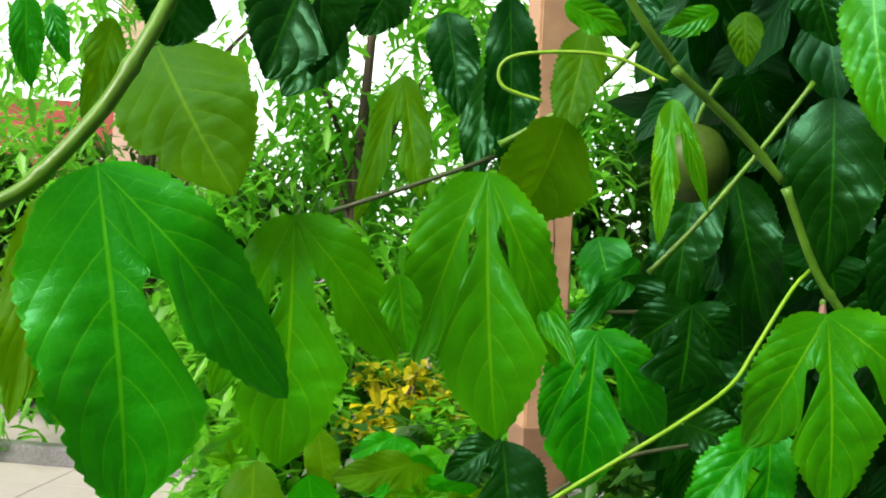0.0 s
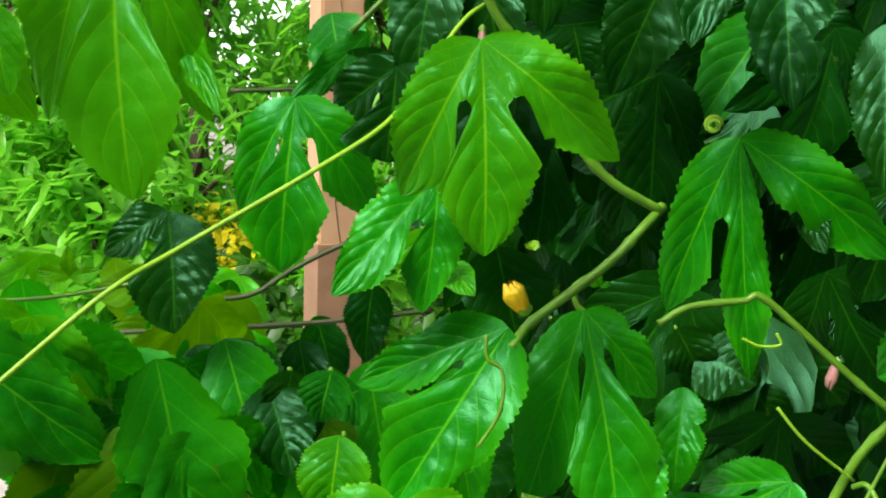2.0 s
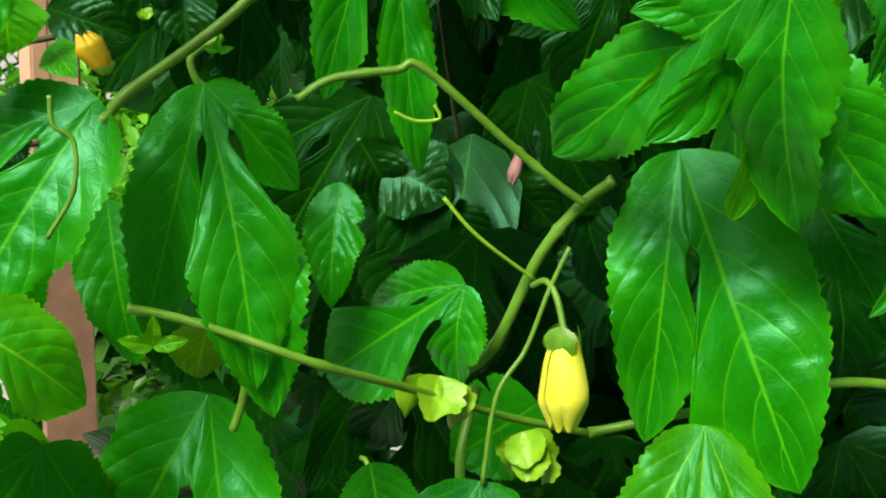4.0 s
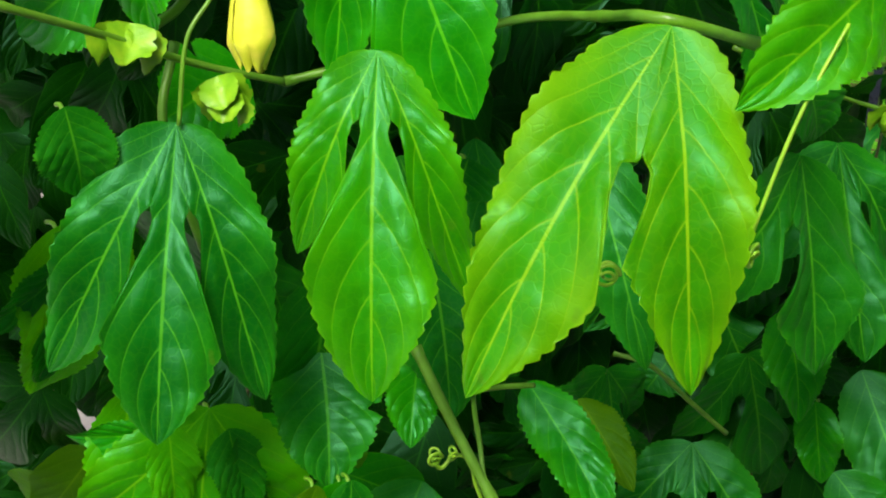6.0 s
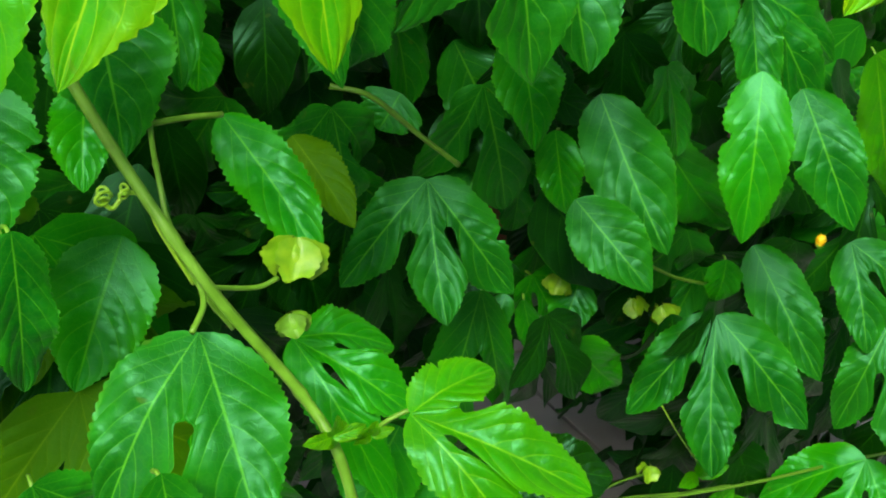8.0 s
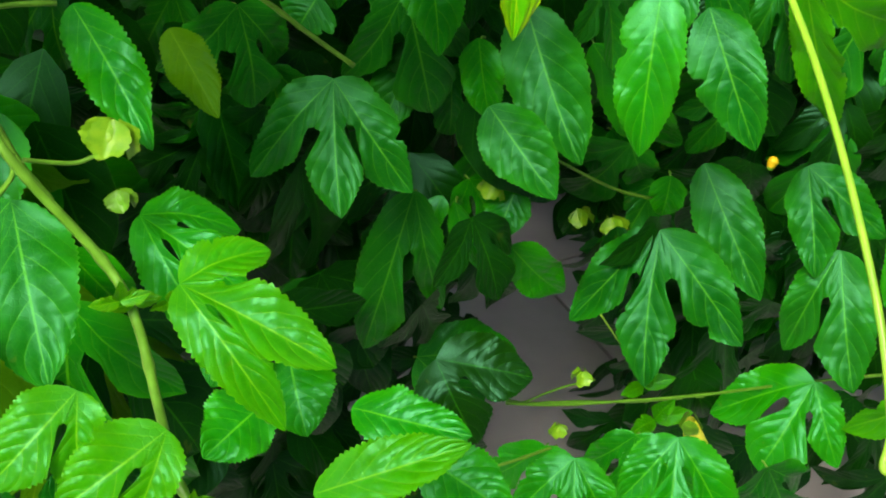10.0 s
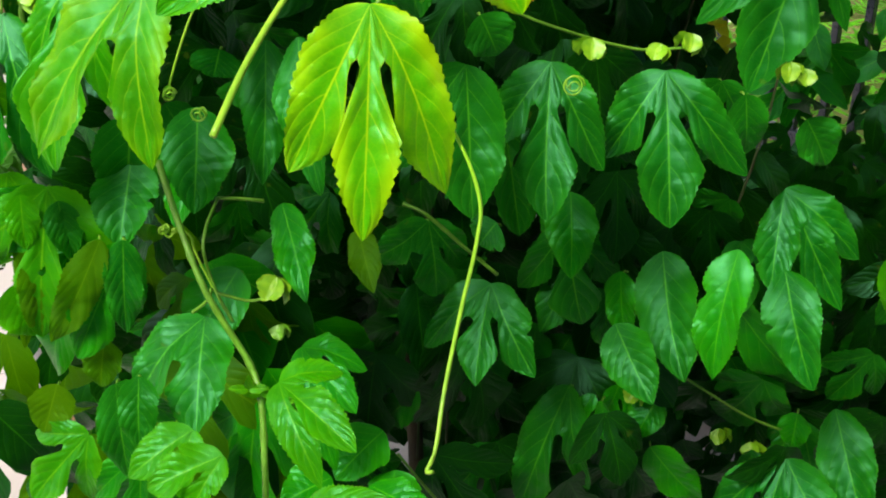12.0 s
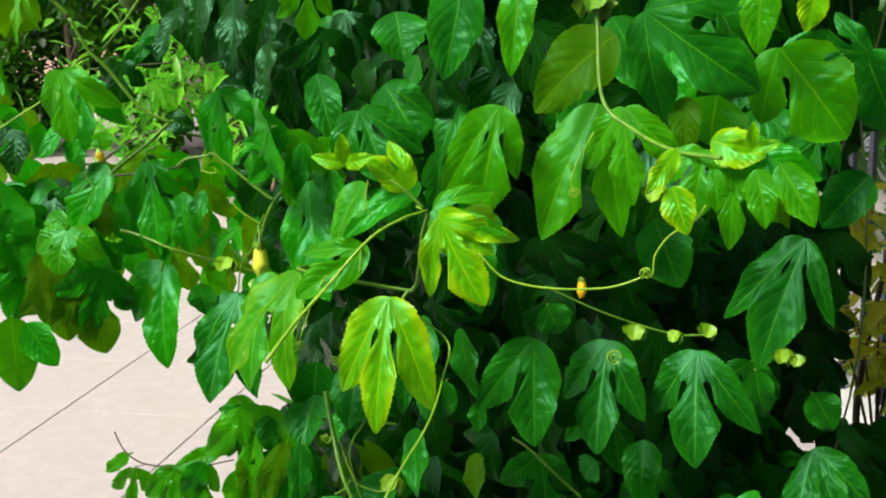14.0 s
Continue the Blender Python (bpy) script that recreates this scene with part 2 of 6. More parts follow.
def lobe_grid(length, width, ns, nx, rng, fold, droop, wave, quilt, teeth, joins=(0.0, 0.0), reach=None, peak=0.5, sinus=0.0, sag=0.8):
    """One lobe of a leaf along +y, its face towards +z; joins: half angles to the lobes beside it, at which the blades grow together."""
    reach = reach or length
    s = np.linspace(0.0, 1.0, ns + 1)
    peaks = peak if isinstance(peak, tuple) else (peak, peak)
    fulls = []
    for p in peaks:
        shape = (np.clip(s, 0.0005, 1) ** p) * (np.clip(1 - s, 0, 1) ** 0.84)
        fulls.append(0.5 * width * shape / shape.max())
    full = fulls[0]
    cut = np.array((0.0, 0.35, 1.0))[np.arange(ns + 1) % 3] * np.minimum(0.0013, 0.09 * full) if teeth else 0.0
    if teeth:
        x = np.array((-1, -0.9, -0.62, -0.32, 0, 0.32, 0.62, 0.9, 1.0))
        nx = 8
    else:
        x = np.linspace(-1, 1, nx + 1)
    S, X = np.meshgrid(s, x, indexing="ij")
    a = np.abs(X)
    o = rng.uniform(0, 50)
    H = np.zeros_like(S)
    whole = np.where(X > 0, fulls[1][:, None], fulls[0][:, None])
    tied = np.zeros_like(S)
    for sign, join in ((-1, joins[0]), (1, joins[1])):
        grow = np.array([1 + 0.12 * noise.noise(Vector((t * 5.0 + o, sign * 3.1, 0.5))) + 0.05 * noise.noise(Vector((t * 14.0, o, sign * 2.0))) for t in s])
        if teeth and rng.random() < 0.14:
            grow *= 1 - rng.uniform(0.12, 0.34) * np.exp(-((s - rng.uniform(0.3, 0.8)) / rng.uniform(0.02, 0.045)) ** 2)
        h = fulls[0 if sign < 0 else 1] * grow
        edge = h - cut
        lim = np.zeros_like(s)
        if join:
            k = math.tan(join)
            most = s * length * k / (1 - 0.12 * k)
            lim = np.clip((sinus / length - s) / 0.06, 0, 1)
            past = np.clip(s - sinus / length, 0, 1)
            most = most * (1 - rng.uniform(0.2, 0.42) * np.clip(past / 0.035, 0, 1)) + np.clip(past - rng.uniform(0.05, 0.12), 0, 1) * 0.6 * width
            edge = np.where(most < h, most, edge)
            h = np.minimum(h, most)
        H = np.where(X * sign > 0, np.where(a > 0.99, edge[:, None], h[:, None]), H)
        tied = np.where(X * sign > 0, lim[:, None], tied)
    lean = rng.uniform(-0.05, 0.05) * length
    bend = np.clip((S - 0.3) / 0.7, 0, 1) ** 2
    px = X * H + lean * bend
    py = S * length + a * H * 0.12
    ph = rng.uniform(0, 6.28)
    real = np.clip(a * H / np.maximum(whole, 1e-6), 0, 1)
    free = 1 - tied * a ** 3
    near_base = 0.12 + 0.88 * np.clip((S * length - 0.7 * sinus) / (0.4 * length), 0, 1) if sinus else 1.0
    pz = fold * near_base * a * H - 0.5 * droop * py ** 2 / reach - droop * sag * bend * length
    pz = pz + wave * length * real ** 2 * np.sin(S * rng.uniform(8, 13) + ph + X * 1.5) * np.sin(S * math.pi) ** 0.5 * free
    pz = pz + px * rng.uniform(-0.3, 0.3) * bend
    q = (S - 0.34 * real ** 1.25) * 6.5 + (X > 0) * 0.4
    pz = pz + quilt * length * np.abs(np.sin(math.pi * (q % 1.0))) ** 0.7 * np.sin(np.clip(real, 0, 1) * math.pi * 0.9) * np.sin(S * math.pi) ** 0.8 * np.clip(S * 2.2, 0, 1) * free
    pz = pz - 0.012 * width * np.exp(-(real / 0.12) ** 2) * np.sin(S * math.pi)
    P = np.stack([px, py, pz], -1).reshape(-1, 3)
    UV = np.stack([(np.sign(X) * np.where(a > 0.99, np.maximum(real, (a > 0.99) * (1 - tied)), real) + 1) / 2, S], -1).reshape(-1, 2)
    F = []
    for i in range(ns):
        for j in range(nx):
            b = i * (nx + 1) + j
            F.append((b, b + 1, b + nx + 2, b + nx + 1))
    return P, UV, F


def blade_data(length, width, lobes, rng, ns=72, nx=8, fold=0.18, droop=0.12):
    """lobes: (angle, length, width) of each side lobe; the three blades are one web near the stalk."""
    allP, allUV, allF, off = [], [], [], 0
    teeth = ns >= 30
    fold = fold * rng.uniform(0.5, 1.3)
    droop = droop * rng.uniform(0.5, 1.5)
    parts = [(0.0, length, width)]
    parts += [(math.copysign(max(abs(a), 24), a), ln, wd) for a, ln, wd in lobes]
    sinus = rng.uniform(0.28, 0.42) * min(p[1] for p in parts)
    turn = [radians(a) for a, ln, wd in parts]
    for k, (ang, ln, wd) in enumerate(parts):
        joins = [0.0, 0.0]
        if k == 0:
            for t in turn[1:]:
                joins[0 if t > 0 else 1] = abs(t) / 2
        else:
            joins[1 if turn[k] > 0 else 0] = abs(turn[k]) / 2
        peak = 0.95 if lobes else 0.5
        if k == 0 and len(lobes) == 1:
            peak = (0.95, 0.5) if turn[1] > 0 else (0.5, 0.95)
        elif k:
            peak = (0.5, 0.9) if turn[k] > 0 else (0.9, 0.5)
        n = ns if k == 0 else int(ns * 0.85) // 3 * 3
        P, UV, F = lobe_grid(ln, wd, n, nx, rng, fold, droop, 0.055 if teeth else 0.04, 0.024, teeth, joins, length, peak, sinus, rng.uniform(0.8, 1.5) if k else rng.uniform(0.2, 0.9))
        if k:
            a = turn[k]
            x = P[:, 0] * math.cos(a) - P[:, 1] * math.sin(a)
            y = P[:, 0] * math.sin(a) + P[:, 1] * math.cos(a)
            P[:, 0], P[:, 1] = x, y
            r = np.hypot(P[:, 0], P[:, 1])
            P[:, 2] -= 0.0003 + 0.22 * np.clip(r - sinus, 0, 0.05)
        allP.append(P)
        allUV.append(UV)
        allF += [tuple(i + off for i in f) for f in F]
        off += len(P)
    return np.concatenate(allP), np.concatenate(allUV), allF


def frame_of(base, tip, face):
    y = (Vector(tip) - Vector(base)).normalized()
    z = Vector(face)
    z = (z - y * z.dot(y)).normalized()
    x = y.cross(z)
    m = Matrix((x, y, z)).transposed().to_4x4()
    m.translation = Vector(base)
    return m


leaf_count = 0
crowded = {}


def leaf(base, tip, face, width, tone, left=None, right=None, stalk=0.05, fold=0.22, droop=0.17, crowd=False):
    """A leaf of the vine from the top of its stalk to the tip of its middle lobe; left and right: angle, length and width of side lobes."""
    global leaf_count
    leaf_count += 1
    rng = random.Random(leaf_count)
    length = (Vector(tip) - Vector(base)).length
    lobes = [(l[0], l[1], l[2]) for l in (left, right) if l]
    P, UV, F = blade_data(length, width, lobes, rng, fold=fold, droop=droop)
    m = frame_of(base, tip, face)
    if crowd:
        vs, us, fs = crowded.setdefault(tone, ([], [], []))
        fs.extend(tuple(i + len(vs) for i in f) for f in F)
        vs.extend(m @ Vector(p) for p in P)
        us.extend(UV)
        return None
    ob = mesh_object("leaf", P, F, LEAF[tone], vine, uv=UV)
    ob.matrix_local = m
    if stalk:
        end = Vector((rng.uniform(-0.2, 0.2), 0.1, -1)).normalized() * min(stalk, 0.011)
        v, f = tube_data(spline([(0, 0.005, -0.0012), tuple(end * 0.5), tuple(end)], 4), 0.0009, 0.0011, 6)
        mesh_object("petiole", v, f, STEM, ob)
    return ob


def stem(points, r0, r1=None, material=None, name="stem", nodes=0.25):
    return tube(name, points, r0, r1 or r0, material or STEM, vine, nodes=nodes)


def coil(centre, r, face, turns=2.6):
    m = frame_of(centre, Vector(centre) + Vector((0, 0, 1)), face)
    pts = []
    for i in range(26):
        t = i / 25
        a = t * turns * 2 * math.pi
        pts.append(m @ Vector((math.cos(a) * r * (1 - 0.65 * t), math.sin(a) * r * (1 - 0.65 * t), 0.004 * math.sin(t * 9))))
    return tube("tendril", pts, 0.0008, 0.0006, TENDRIL, vine, steps=3)


def shell(length, width, cup, rng, ns=10, nx=6, wave=0.09):
    """A cupped bract or petal along +y."""
    P, UV, F = lobe_grid(length, width, ns, nx, rng, 0.0, 0.0, wave, 0.0, False)
    P[:, 2] -= cup * (P[:, 0] ** 2) / (width * 0.5)
    P[:, 2] += cup * length * 0.9 * np.sin(np.clip(P[:, 1] / length, 0, 1) * math.pi)
    return P, UV, F


def bract_bud(top, size, face, ripe=True):
    """A flower bud wrapped in three toothed bracts, hanging on its stalk."""
    rng = random.Random(int(top[0] * 9173) + int(top[2] * 3571))
    bud = new("flower_bud")
    bud.parent = vine
    axis = Vector((rng.uniform(-0.4, 0.4), rng.uniform(-0.5, 0.0), -1)).normalized()
    m = frame_of(Vector(top) - axis * size * 0.5, Vector(top) + axis * size, face)
    bud.matrix_local = m
    mat = BRACT if ripe else BRACT_GREEN
    for k in range(3):
        P, UV, F = lobe_grid(size * rng.uniform(1.0, 1.2), size * rng.uniform(1.0, 1.15), 18, 8, rng, 0.5, 0.0, 0.05, 0.0, True)
        P[:, 1] = np.minimum(P[:, 1], size * (0.98 + 0.08 * np.sin(P[:, 0] / size * 9 + k)))
        lean = radians(rng.uniform(14, 34))
        y, z = P[:, 1] * math.cos(lean) - P[:, 2] * math.sin(lean), P[:, 1] * math.sin(lean) * 0.8 + P[:, 2] * math.cos(lean)
        P[:, 1], P[:, 2] = y, size * 0.12 + z
        a = k * math.pi * 2 / 3 + rng.uniform(-0.35, 0.35)
        x = P[:, 0] * math.cos(a) + P[:, 2] * math.sin(a)
        z = -P[:, 0] * math.sin(a) + P[:, 2] * math.cos(a)
        P[:, 0], P[:, 2] = x, z
        mesh_object("bract", P, F, mat, bud)
    bm = bmesh.new()
    bmesh.ops.create_uvsphere(bm, u_segments=10, v_segments=8, radius=size * 0.31)
    bmesh.ops.scale(bm, vec=(1, 1.25, 1), verts=bm.verts)
    bmesh.ops.translate(bm, vec=(0, size * 0.45, 0), verts=bm.verts)
    part("bud_core", bm, mat, bud)
    return bud


def closed_flower(top, tip, width, face, petal=None):
    """A spent yellow flower, its petals folded down into a hanging bell under green bracts."""
    rng = random.Random(int(top[0] * 7177))
    ob = new("closed_flower")
    ob.parent = vine
    L = (Vector(tip) - Vector(top)).length
    ob.matrix_local = frame_of(top, tip, face)
    for k in range(6):
        S, X = np.meshgrid(np.linspace(0, 1, 15), np.linspace(-1, 1, 9), indexing="ij")
        a = k * math.pi / 3 + rng.uniform(-0.12, 0.12) + X * rng.uniform(0.62, 0.78) * (1 - 0.3 * np.clip(S - 0.72, 0, 1) / 0.28)
        r = width * 0.5 * (0.42 + 0.58 * np.sin(np.clip(S * 1.25, 0, 1) * math.pi * 0.5) ** 0.8) * (1 - 0.5 * np.clip(S - 0.7, 0, 1) / 0.3) * (0.93 if k % 2 else 1.05)
        r = r * (1 + 0.07 * (1 - X ** 2) + 0.03 * np.sin(S * 9 + k))
        y = L * S * rng.uniform(0.9, 1.02) * (1 - 0.1 * X ** 2)
        P = np.stack([r * np.cos(a), y, r * np.sin(a)], -1).reshape(-1, 3)
        F = [(i * 9 + j, i * 9 + j + 1, i * 9 + j + 10, i * 9 + j + 9) for i in range(14) for j in range(8)]
        mesh_object("petal", P, F, petal or PETAL, ob)
    for k in range(3):
        P, UV, F = shell(L * 0.36, width * 0.7, 0.12, rng, wave=0.03)
        a = k * 2.1 + 0.4
        P[:, 1] -= L * 0.1
        P[:, 2] += width * 0.24
        x = P[:, 0] * math.cos(a) + P[:, 2] * math.sin(a)
        z = -P[:, 0] * math.sin(a) + P[:, 2] * math.cos(a)
        P[:, 0], P[:, 2] = x, z
        mesh_object("bract", P, F, BRACT_GREEN, ob, "green bract over the petals")
    return ob


def sprig(at, size, face, tone="y"):
    """Three small new leaves at a node."""
    for k in range(3):
        a = radians(-70 + 70 * k)
        up = Vector((math.sin(a), -0.35, math.cos(a) * 0.8)).normalized()
        leaf(at, Vector(at) + up * size, face, size * 0.5, tone, stalk=0, fold=0.3)


# ---- the vine ----
vine = tagged(new("passion_vine"), "dense climbing vine with toothed three-lobed green leaves", "climbing plant")


def passion_fruit(at, r):
    bm = bmesh.new()
    bmesh.ops.create_uvsphere(bm, u_segments=28, v_segments=18, radius=r)
    for v in bm.verts:
        v.co.z *= 1.08
        v.co += v.co.normalized() * 0.0008 * noise.noise(v.co * 60)
    for f in bm.faces:
        f.smooth = True
    ob = part("fruit", bm, FRUIT, vine, "round unripe green fruit")
    ob.location = at
    tube("petiole", [(0, 0, r * 1.05), (0.004, 0, r * 1.6), (0.015, 0.01, r * 2.4)], 0.0014, 0.0016, STEM, ob)
    return ob


# leaves that face the path
leaf((-0.058, 0.383, 1.566), (-0.0264, 0.3549, 1.455), (0.318, -0.894, 0.317), 0.065, "m", left=(36, 0.103, 0.039))
leaf((0.0682, 0.548, 1.581), (0.0783, 0.5149, 1.464), (0.064, -0.959, 0.276), 0.057, "l", left=(-22, 0.088, 0.041), right=(24, 0.092, 0.029))
leaf((-0.0236, 0.5577, 1.555), (-0.0142, 0.5295, 1.44), (0.265, -0.932, 0.249), 0.057, "l", left=(-23, 0.091, 0.031), right=(42, 0.085, 0.038))
leaf((-0.0092, 0.5223, 1.415), (0.0183, 0.494, 1.338), (0.286, -0.861, 0.421), 0.058, "m", left=(-43, 0.078, 0.042), right=(40, 0.105, 0.044))
leaf((0.0577, 0.6162, 1.379), (0.1022, 0.5856, 1.306), (0.185, -0.861, 0.473), 0.062, "m", left=(-35, 0.088, 0.051))
leaf((0.2161, 0.4928, 1.528), (0.2224, 0.4747, 1.452), (-0.078, -0.971, 0.225), 0.039, "l", left=(-32, 0.062, 0.036), right=(50, 0.066, 0.031))
leaf((0.2042, 0.5377, 1.475), (0.1635, 0.5128, 1.429), (0.024, -0.891, 0.453), 0.028, "m", left=(36, 0.054, 0.027))
leaf((0.1303, 0.7015, 1.501), (0.1255, 0.6752, 1.416), (0.011, -0.956, 0.293), 0.054, "m", left=(-21, 0.066, 0.034), right=(44, 0.069, 0.036))
leaf((0.2366, 0.544, 1.412), (0.1908, 0.5165, 1.341), (-0.095, -0.907, 0.41), 0.047, "m", left=(-39, 0.069, 0.027))
leaf((0.272, 0.5728, 1.416), (0.2951, 0.5324, 1.315), (-0.046, -0.93, 0.364), 0.042, "m", left=(-26, 0.090, 0.036), right=(32, 0.049, 0.026))
leaf((0.3461, 0.6161, 1.494), (0.3545, 0.5977, 1.381), (-0.189, -0.971, 0.145), 0.024, "m", left=(-27, 0.088, 0.034), right=(53, 0.094, 0.036))
leaf((0.3745, 0.5838, 1.339), (0.3172, 0.6046, 1.296), (-0.528, -0.785, 0.323), 0.054, "m", left=(-25, 0.053, 0.025), right=(49, 0.040, 0.028))
leaf((0.1951, 0.5096, 1.344), (0.1894, 0.4835, 1.303), (0.089, -0.848, 0.523), 0.044, "l", left=(-59, 0.046, 0.032), right=(69, 0.046, 0.036))
leaf((0.2588, 0.7139, 1.647), (0.258, 0.6868, 1.549), (-0.159, -0.951, 0.264), 0.059, "d")
leaf((0.3641, 0.6333, 1.597), (0.3637, 0.6024, 1.509), (-0.273, -0.906, 0.322), 0.043, "d")
leaf((0.4606, 0.5847, 1.394), (0.4881, 0.5111, 1.277), (-0.342, -0.829, 0.443), 0.071, "m", left=(-21, 0.114, 0.047))
leaf((0.2743, 0.59, 1.294), (0.2879, 0.5277, 1.184), (0.01, -0.871, 0.492), 0.052, "m", left=(-35, 0.080, 0.052))
leaf((0.3788, 0.5612, 1.265), (0.3516, 0.492, 1.159), (-0.139, -0.815, 0.563), 0.053, "b", left=(-18, 0.109, 0.046), right=(19, 0.116, 0.042))
leaf((0.4442, 0.5011, 1.306), (0.4182, 0.432, 1.2), (-0.269, -0.773, 0.574), 0.052, "l", left=(-19, 0.077, 0.032), right=(17, 0.096, 0.028))
leaf((0.5073, 0.399, 1.334), (0.4208, 0.3613, 1.243), (-0.337, -0.712, 0.616), 0.050, "y", left=(35, 0.111, 0.044))
leaf((0.5897, 0.5988, 1.236), (0.5956, 0.5234, 1.14), (-0.395, -0.734, 0.552), 0.045, "b")
leaf((0.4539, 0.6046, 1.134), (0.4472, 0.5535, 1.084), (-0.152, -0.681, 0.716), 0.058, "b")
leaf((0.505, 0.5982, 1.128), (0.4868, 0.5633, 1.095), (-0.167, -0.634, 0.755), 0.033, "m")
leaf((0.9718, 0.626, 1.035), (0.9331, 0.578, 0.9368), (-0.628, -0.572, 0.527), 0.052, "m")
leaf((1.017, 0.6276, 1.013), (1.023, 0.5595, 0.9297), (-0.621, -0.628, 0.469), 0.055, "b")
leaf((0.9393, 0.7524, 0.9741), (0.9351, 0.6571, 0.8838), (-0.52, -0.576, 0.631), 0.065, "b")
leaf((0.8863, 0.7047, 0.9195), (0.9042, 0.6309, 0.8776), (-0.503, -0.516, 0.693), 0.053, "b")
leaf((0.764, 0.7165, 0.9598), (0.7391, 0.6505, 0.8884), (-0.39, -0.604, 0.695), 0.045, "b", left=(-46, 0.091, 0.043), right=(31, 0.095, 0.047))
leaf((0.5727, 0.6071, 1.093), (0.5921, 0.5296, 1.048), (-0.359, -0.537, 0.763), 0.037, "m")
leaf((0.6361, 0.66, 1.045), (0.6455, 0.6025, 1.016), (-0.395, -0.459, 0.796), 0.031, "o")
leaf((1.094, 0.7368, 0.7323), (1.036, 0.6637, 0.6208), (-0.566, -0.522, 0.638), 0.057, "b", left=(-38, 0.121, 0.051), right=(45, 0.128, 0.059))
leaf((1.253, 0.6542, 0.5604), (1.179, 0.6249, 0.4914), (-0.555, -0.361, 0.749), 0.072, "m", left=(-47, 0.111, 0.056), right=(42, 0.085, 0.045))
leaf((0.5156, 0.5053, 1.043), (0.5091, 0.428, 0.9926), (-0.226, -0.517, 0.825), 0.052, "b", left=(-49, 0.088, 0.044))
leaf((0.531, 0.6514, 1.012), (0.4841, 0.6111, 0.9535), (-0.214, -0.714, 0.667), 0.062, "m")
leaf((0.5743, 0.4232, 1.033), (0.6193, 0.3582, 1.028), (-0.383, -0.337, 0.86), 0.034, "l", left=(61, 0.043, 0.029), right=(-22, 0.073, 0.031))
leaf((0.5866, 0.5609, 0.9829), (0.6219, 0.4983, 0.9716), (-0.381, -0.368, 0.848), 0.035, "m", left=(37, 0.050, 0.031), right=(-25, 0.091, 0.034))
leaf((1.149, 0.7581, 0.78), (1.155, 0.6555, 0.6889), (-0.564, -0.565, 0.603), 0.060, "b")
leaf((1.264, 0.6763, 0.7038), (1.232, 0.5918, 0.6019), (-0.639, -0.482, 0.6), 0.066, "b", left=(-34, 0.111, 0.051))
leaf((1.254, 0.7326, 0.7681), (1.229, 0.6631, 0.6918), (-0.618, -0.469, 0.632), 0.050, "b", left=(41, 0.096, 0.048))
leaf((0.8524, 0.807, 0.9651), (0.8429, 0.7567, 0.9283), (-0.419, -0.482, 0.769), 0.069, "d")
leaf((0.6637, 0.5379, 0.8734), (0.6567, 0.4942, 0.8476), (-0.329, -0.44, 0.836), 0.051, "m")
leaf((0.5252, 0.2593, 1.045), (0.4997, 0.2197, 1.014), (-0.04, -0.599, 0.8), 0.045, "b", left=(-30, 0.058, 0.035), right=(28, 0.047, 0.024))
leaf((0.8525, 0.7062, 0.6787), (0.9186, 0.6545, 0.6804), (-0.404, -0.491, 0.772), 0.061, "d", left=(-57, 0.075, 0.061))
leaf((0.8713, 0.5125, 0.7288), (0.8429, 0.4546, 0.6725), (-0.309, -0.582, 0.752), 0.041, "m", left=(-47, 0.065, 0.036), right=(29, 0.069, 0.034))
leaf((0.9302, 0.4737, 0.7611), (0.8912, 0.4153, 0.6984), (-0.364, -0.558, 0.746), 0.051, "m", left=(-35, 0.061, 0.037), right=(38, 0.091, 0.042))
leaf((0.5423, 0.3259, 1.038), (0.4945, 0.31, 1.026), (0.019, -0.623, 0.782), 0.035, "l", left=(35, 0.045, 0.024))
leaf((0.5891, 0.2909, 1.017), (0.6412, 0.266, 1.046), (-0.585, -0.365, 0.724), 0.028, "l")
leaf((0.5937, 0.2923, 1.004), (0.6402, 0.243, 0.9981), (-0.265, -0.349, 0.899), 0.035, "l")
leaf((0.5938, 0.3002, 0.9967), (0.5972, 0.2521, 0.9699), (-0.135, -0.489, 0.862), 0.033, "l")
leaf((0.6385, 0.3727, 0.9769), (0.6799, 0.3314, 0.9792), (-0.37, -0.322, 0.872), 0.031, "m")
leaf((0.6702, 0.3611, 0.9437), (0.6985, 0.3171, 0.9355), (-0.292, -0.353, 0.889), 0.038, "m")
leaf((0.6047, 0.2462, 0.9661), (0.6466, 0.2304, 1.002), (-0.685, -0.326, 0.651), 0.032, "l")
leaf((0.6838, 0.3467, 0.8973), (0.7048, 0.295, 0.8752), (-0.239, -0.462, 0.854), 0.053, "m", left=(42, 0.058, 0.029))
leaf((0.6109, 0.4183, 0.9528), (0.5734, 0.401, 0.9449), (0.034, -0.473, 0.88), 0.039, "m")
leaf((0.5173, 0.3785, 1.024), (0.4743, 0.3554, 1.006), (-0.028, -0.592, 0.806), 0.034, "l", left=(41, 0.043, 0.025))
leaf((0.5651, 0.3034, 0.9509), (0.5504, 0.2766, 0.9426), (0.061, -0.327, 0.943), 0.034, "m")
leaf((0.2668, 1.112, 1.313), (0.2624, 1.063, 1.228), (0.237, -0.845, 0.479), 0.093, "d", left=(-28, 0.094, 0.062))
leaf((0.2548, 1.058, 1.249), (0.2665, 1.014, 1.173), (0.232, -0.82, 0.523), 0.084, "d")
leaf((0.2731, 1.133, 1.376), (0.2954, 1.088, 1.298), (0.195, -0.827, 0.528), 0.085, "d")
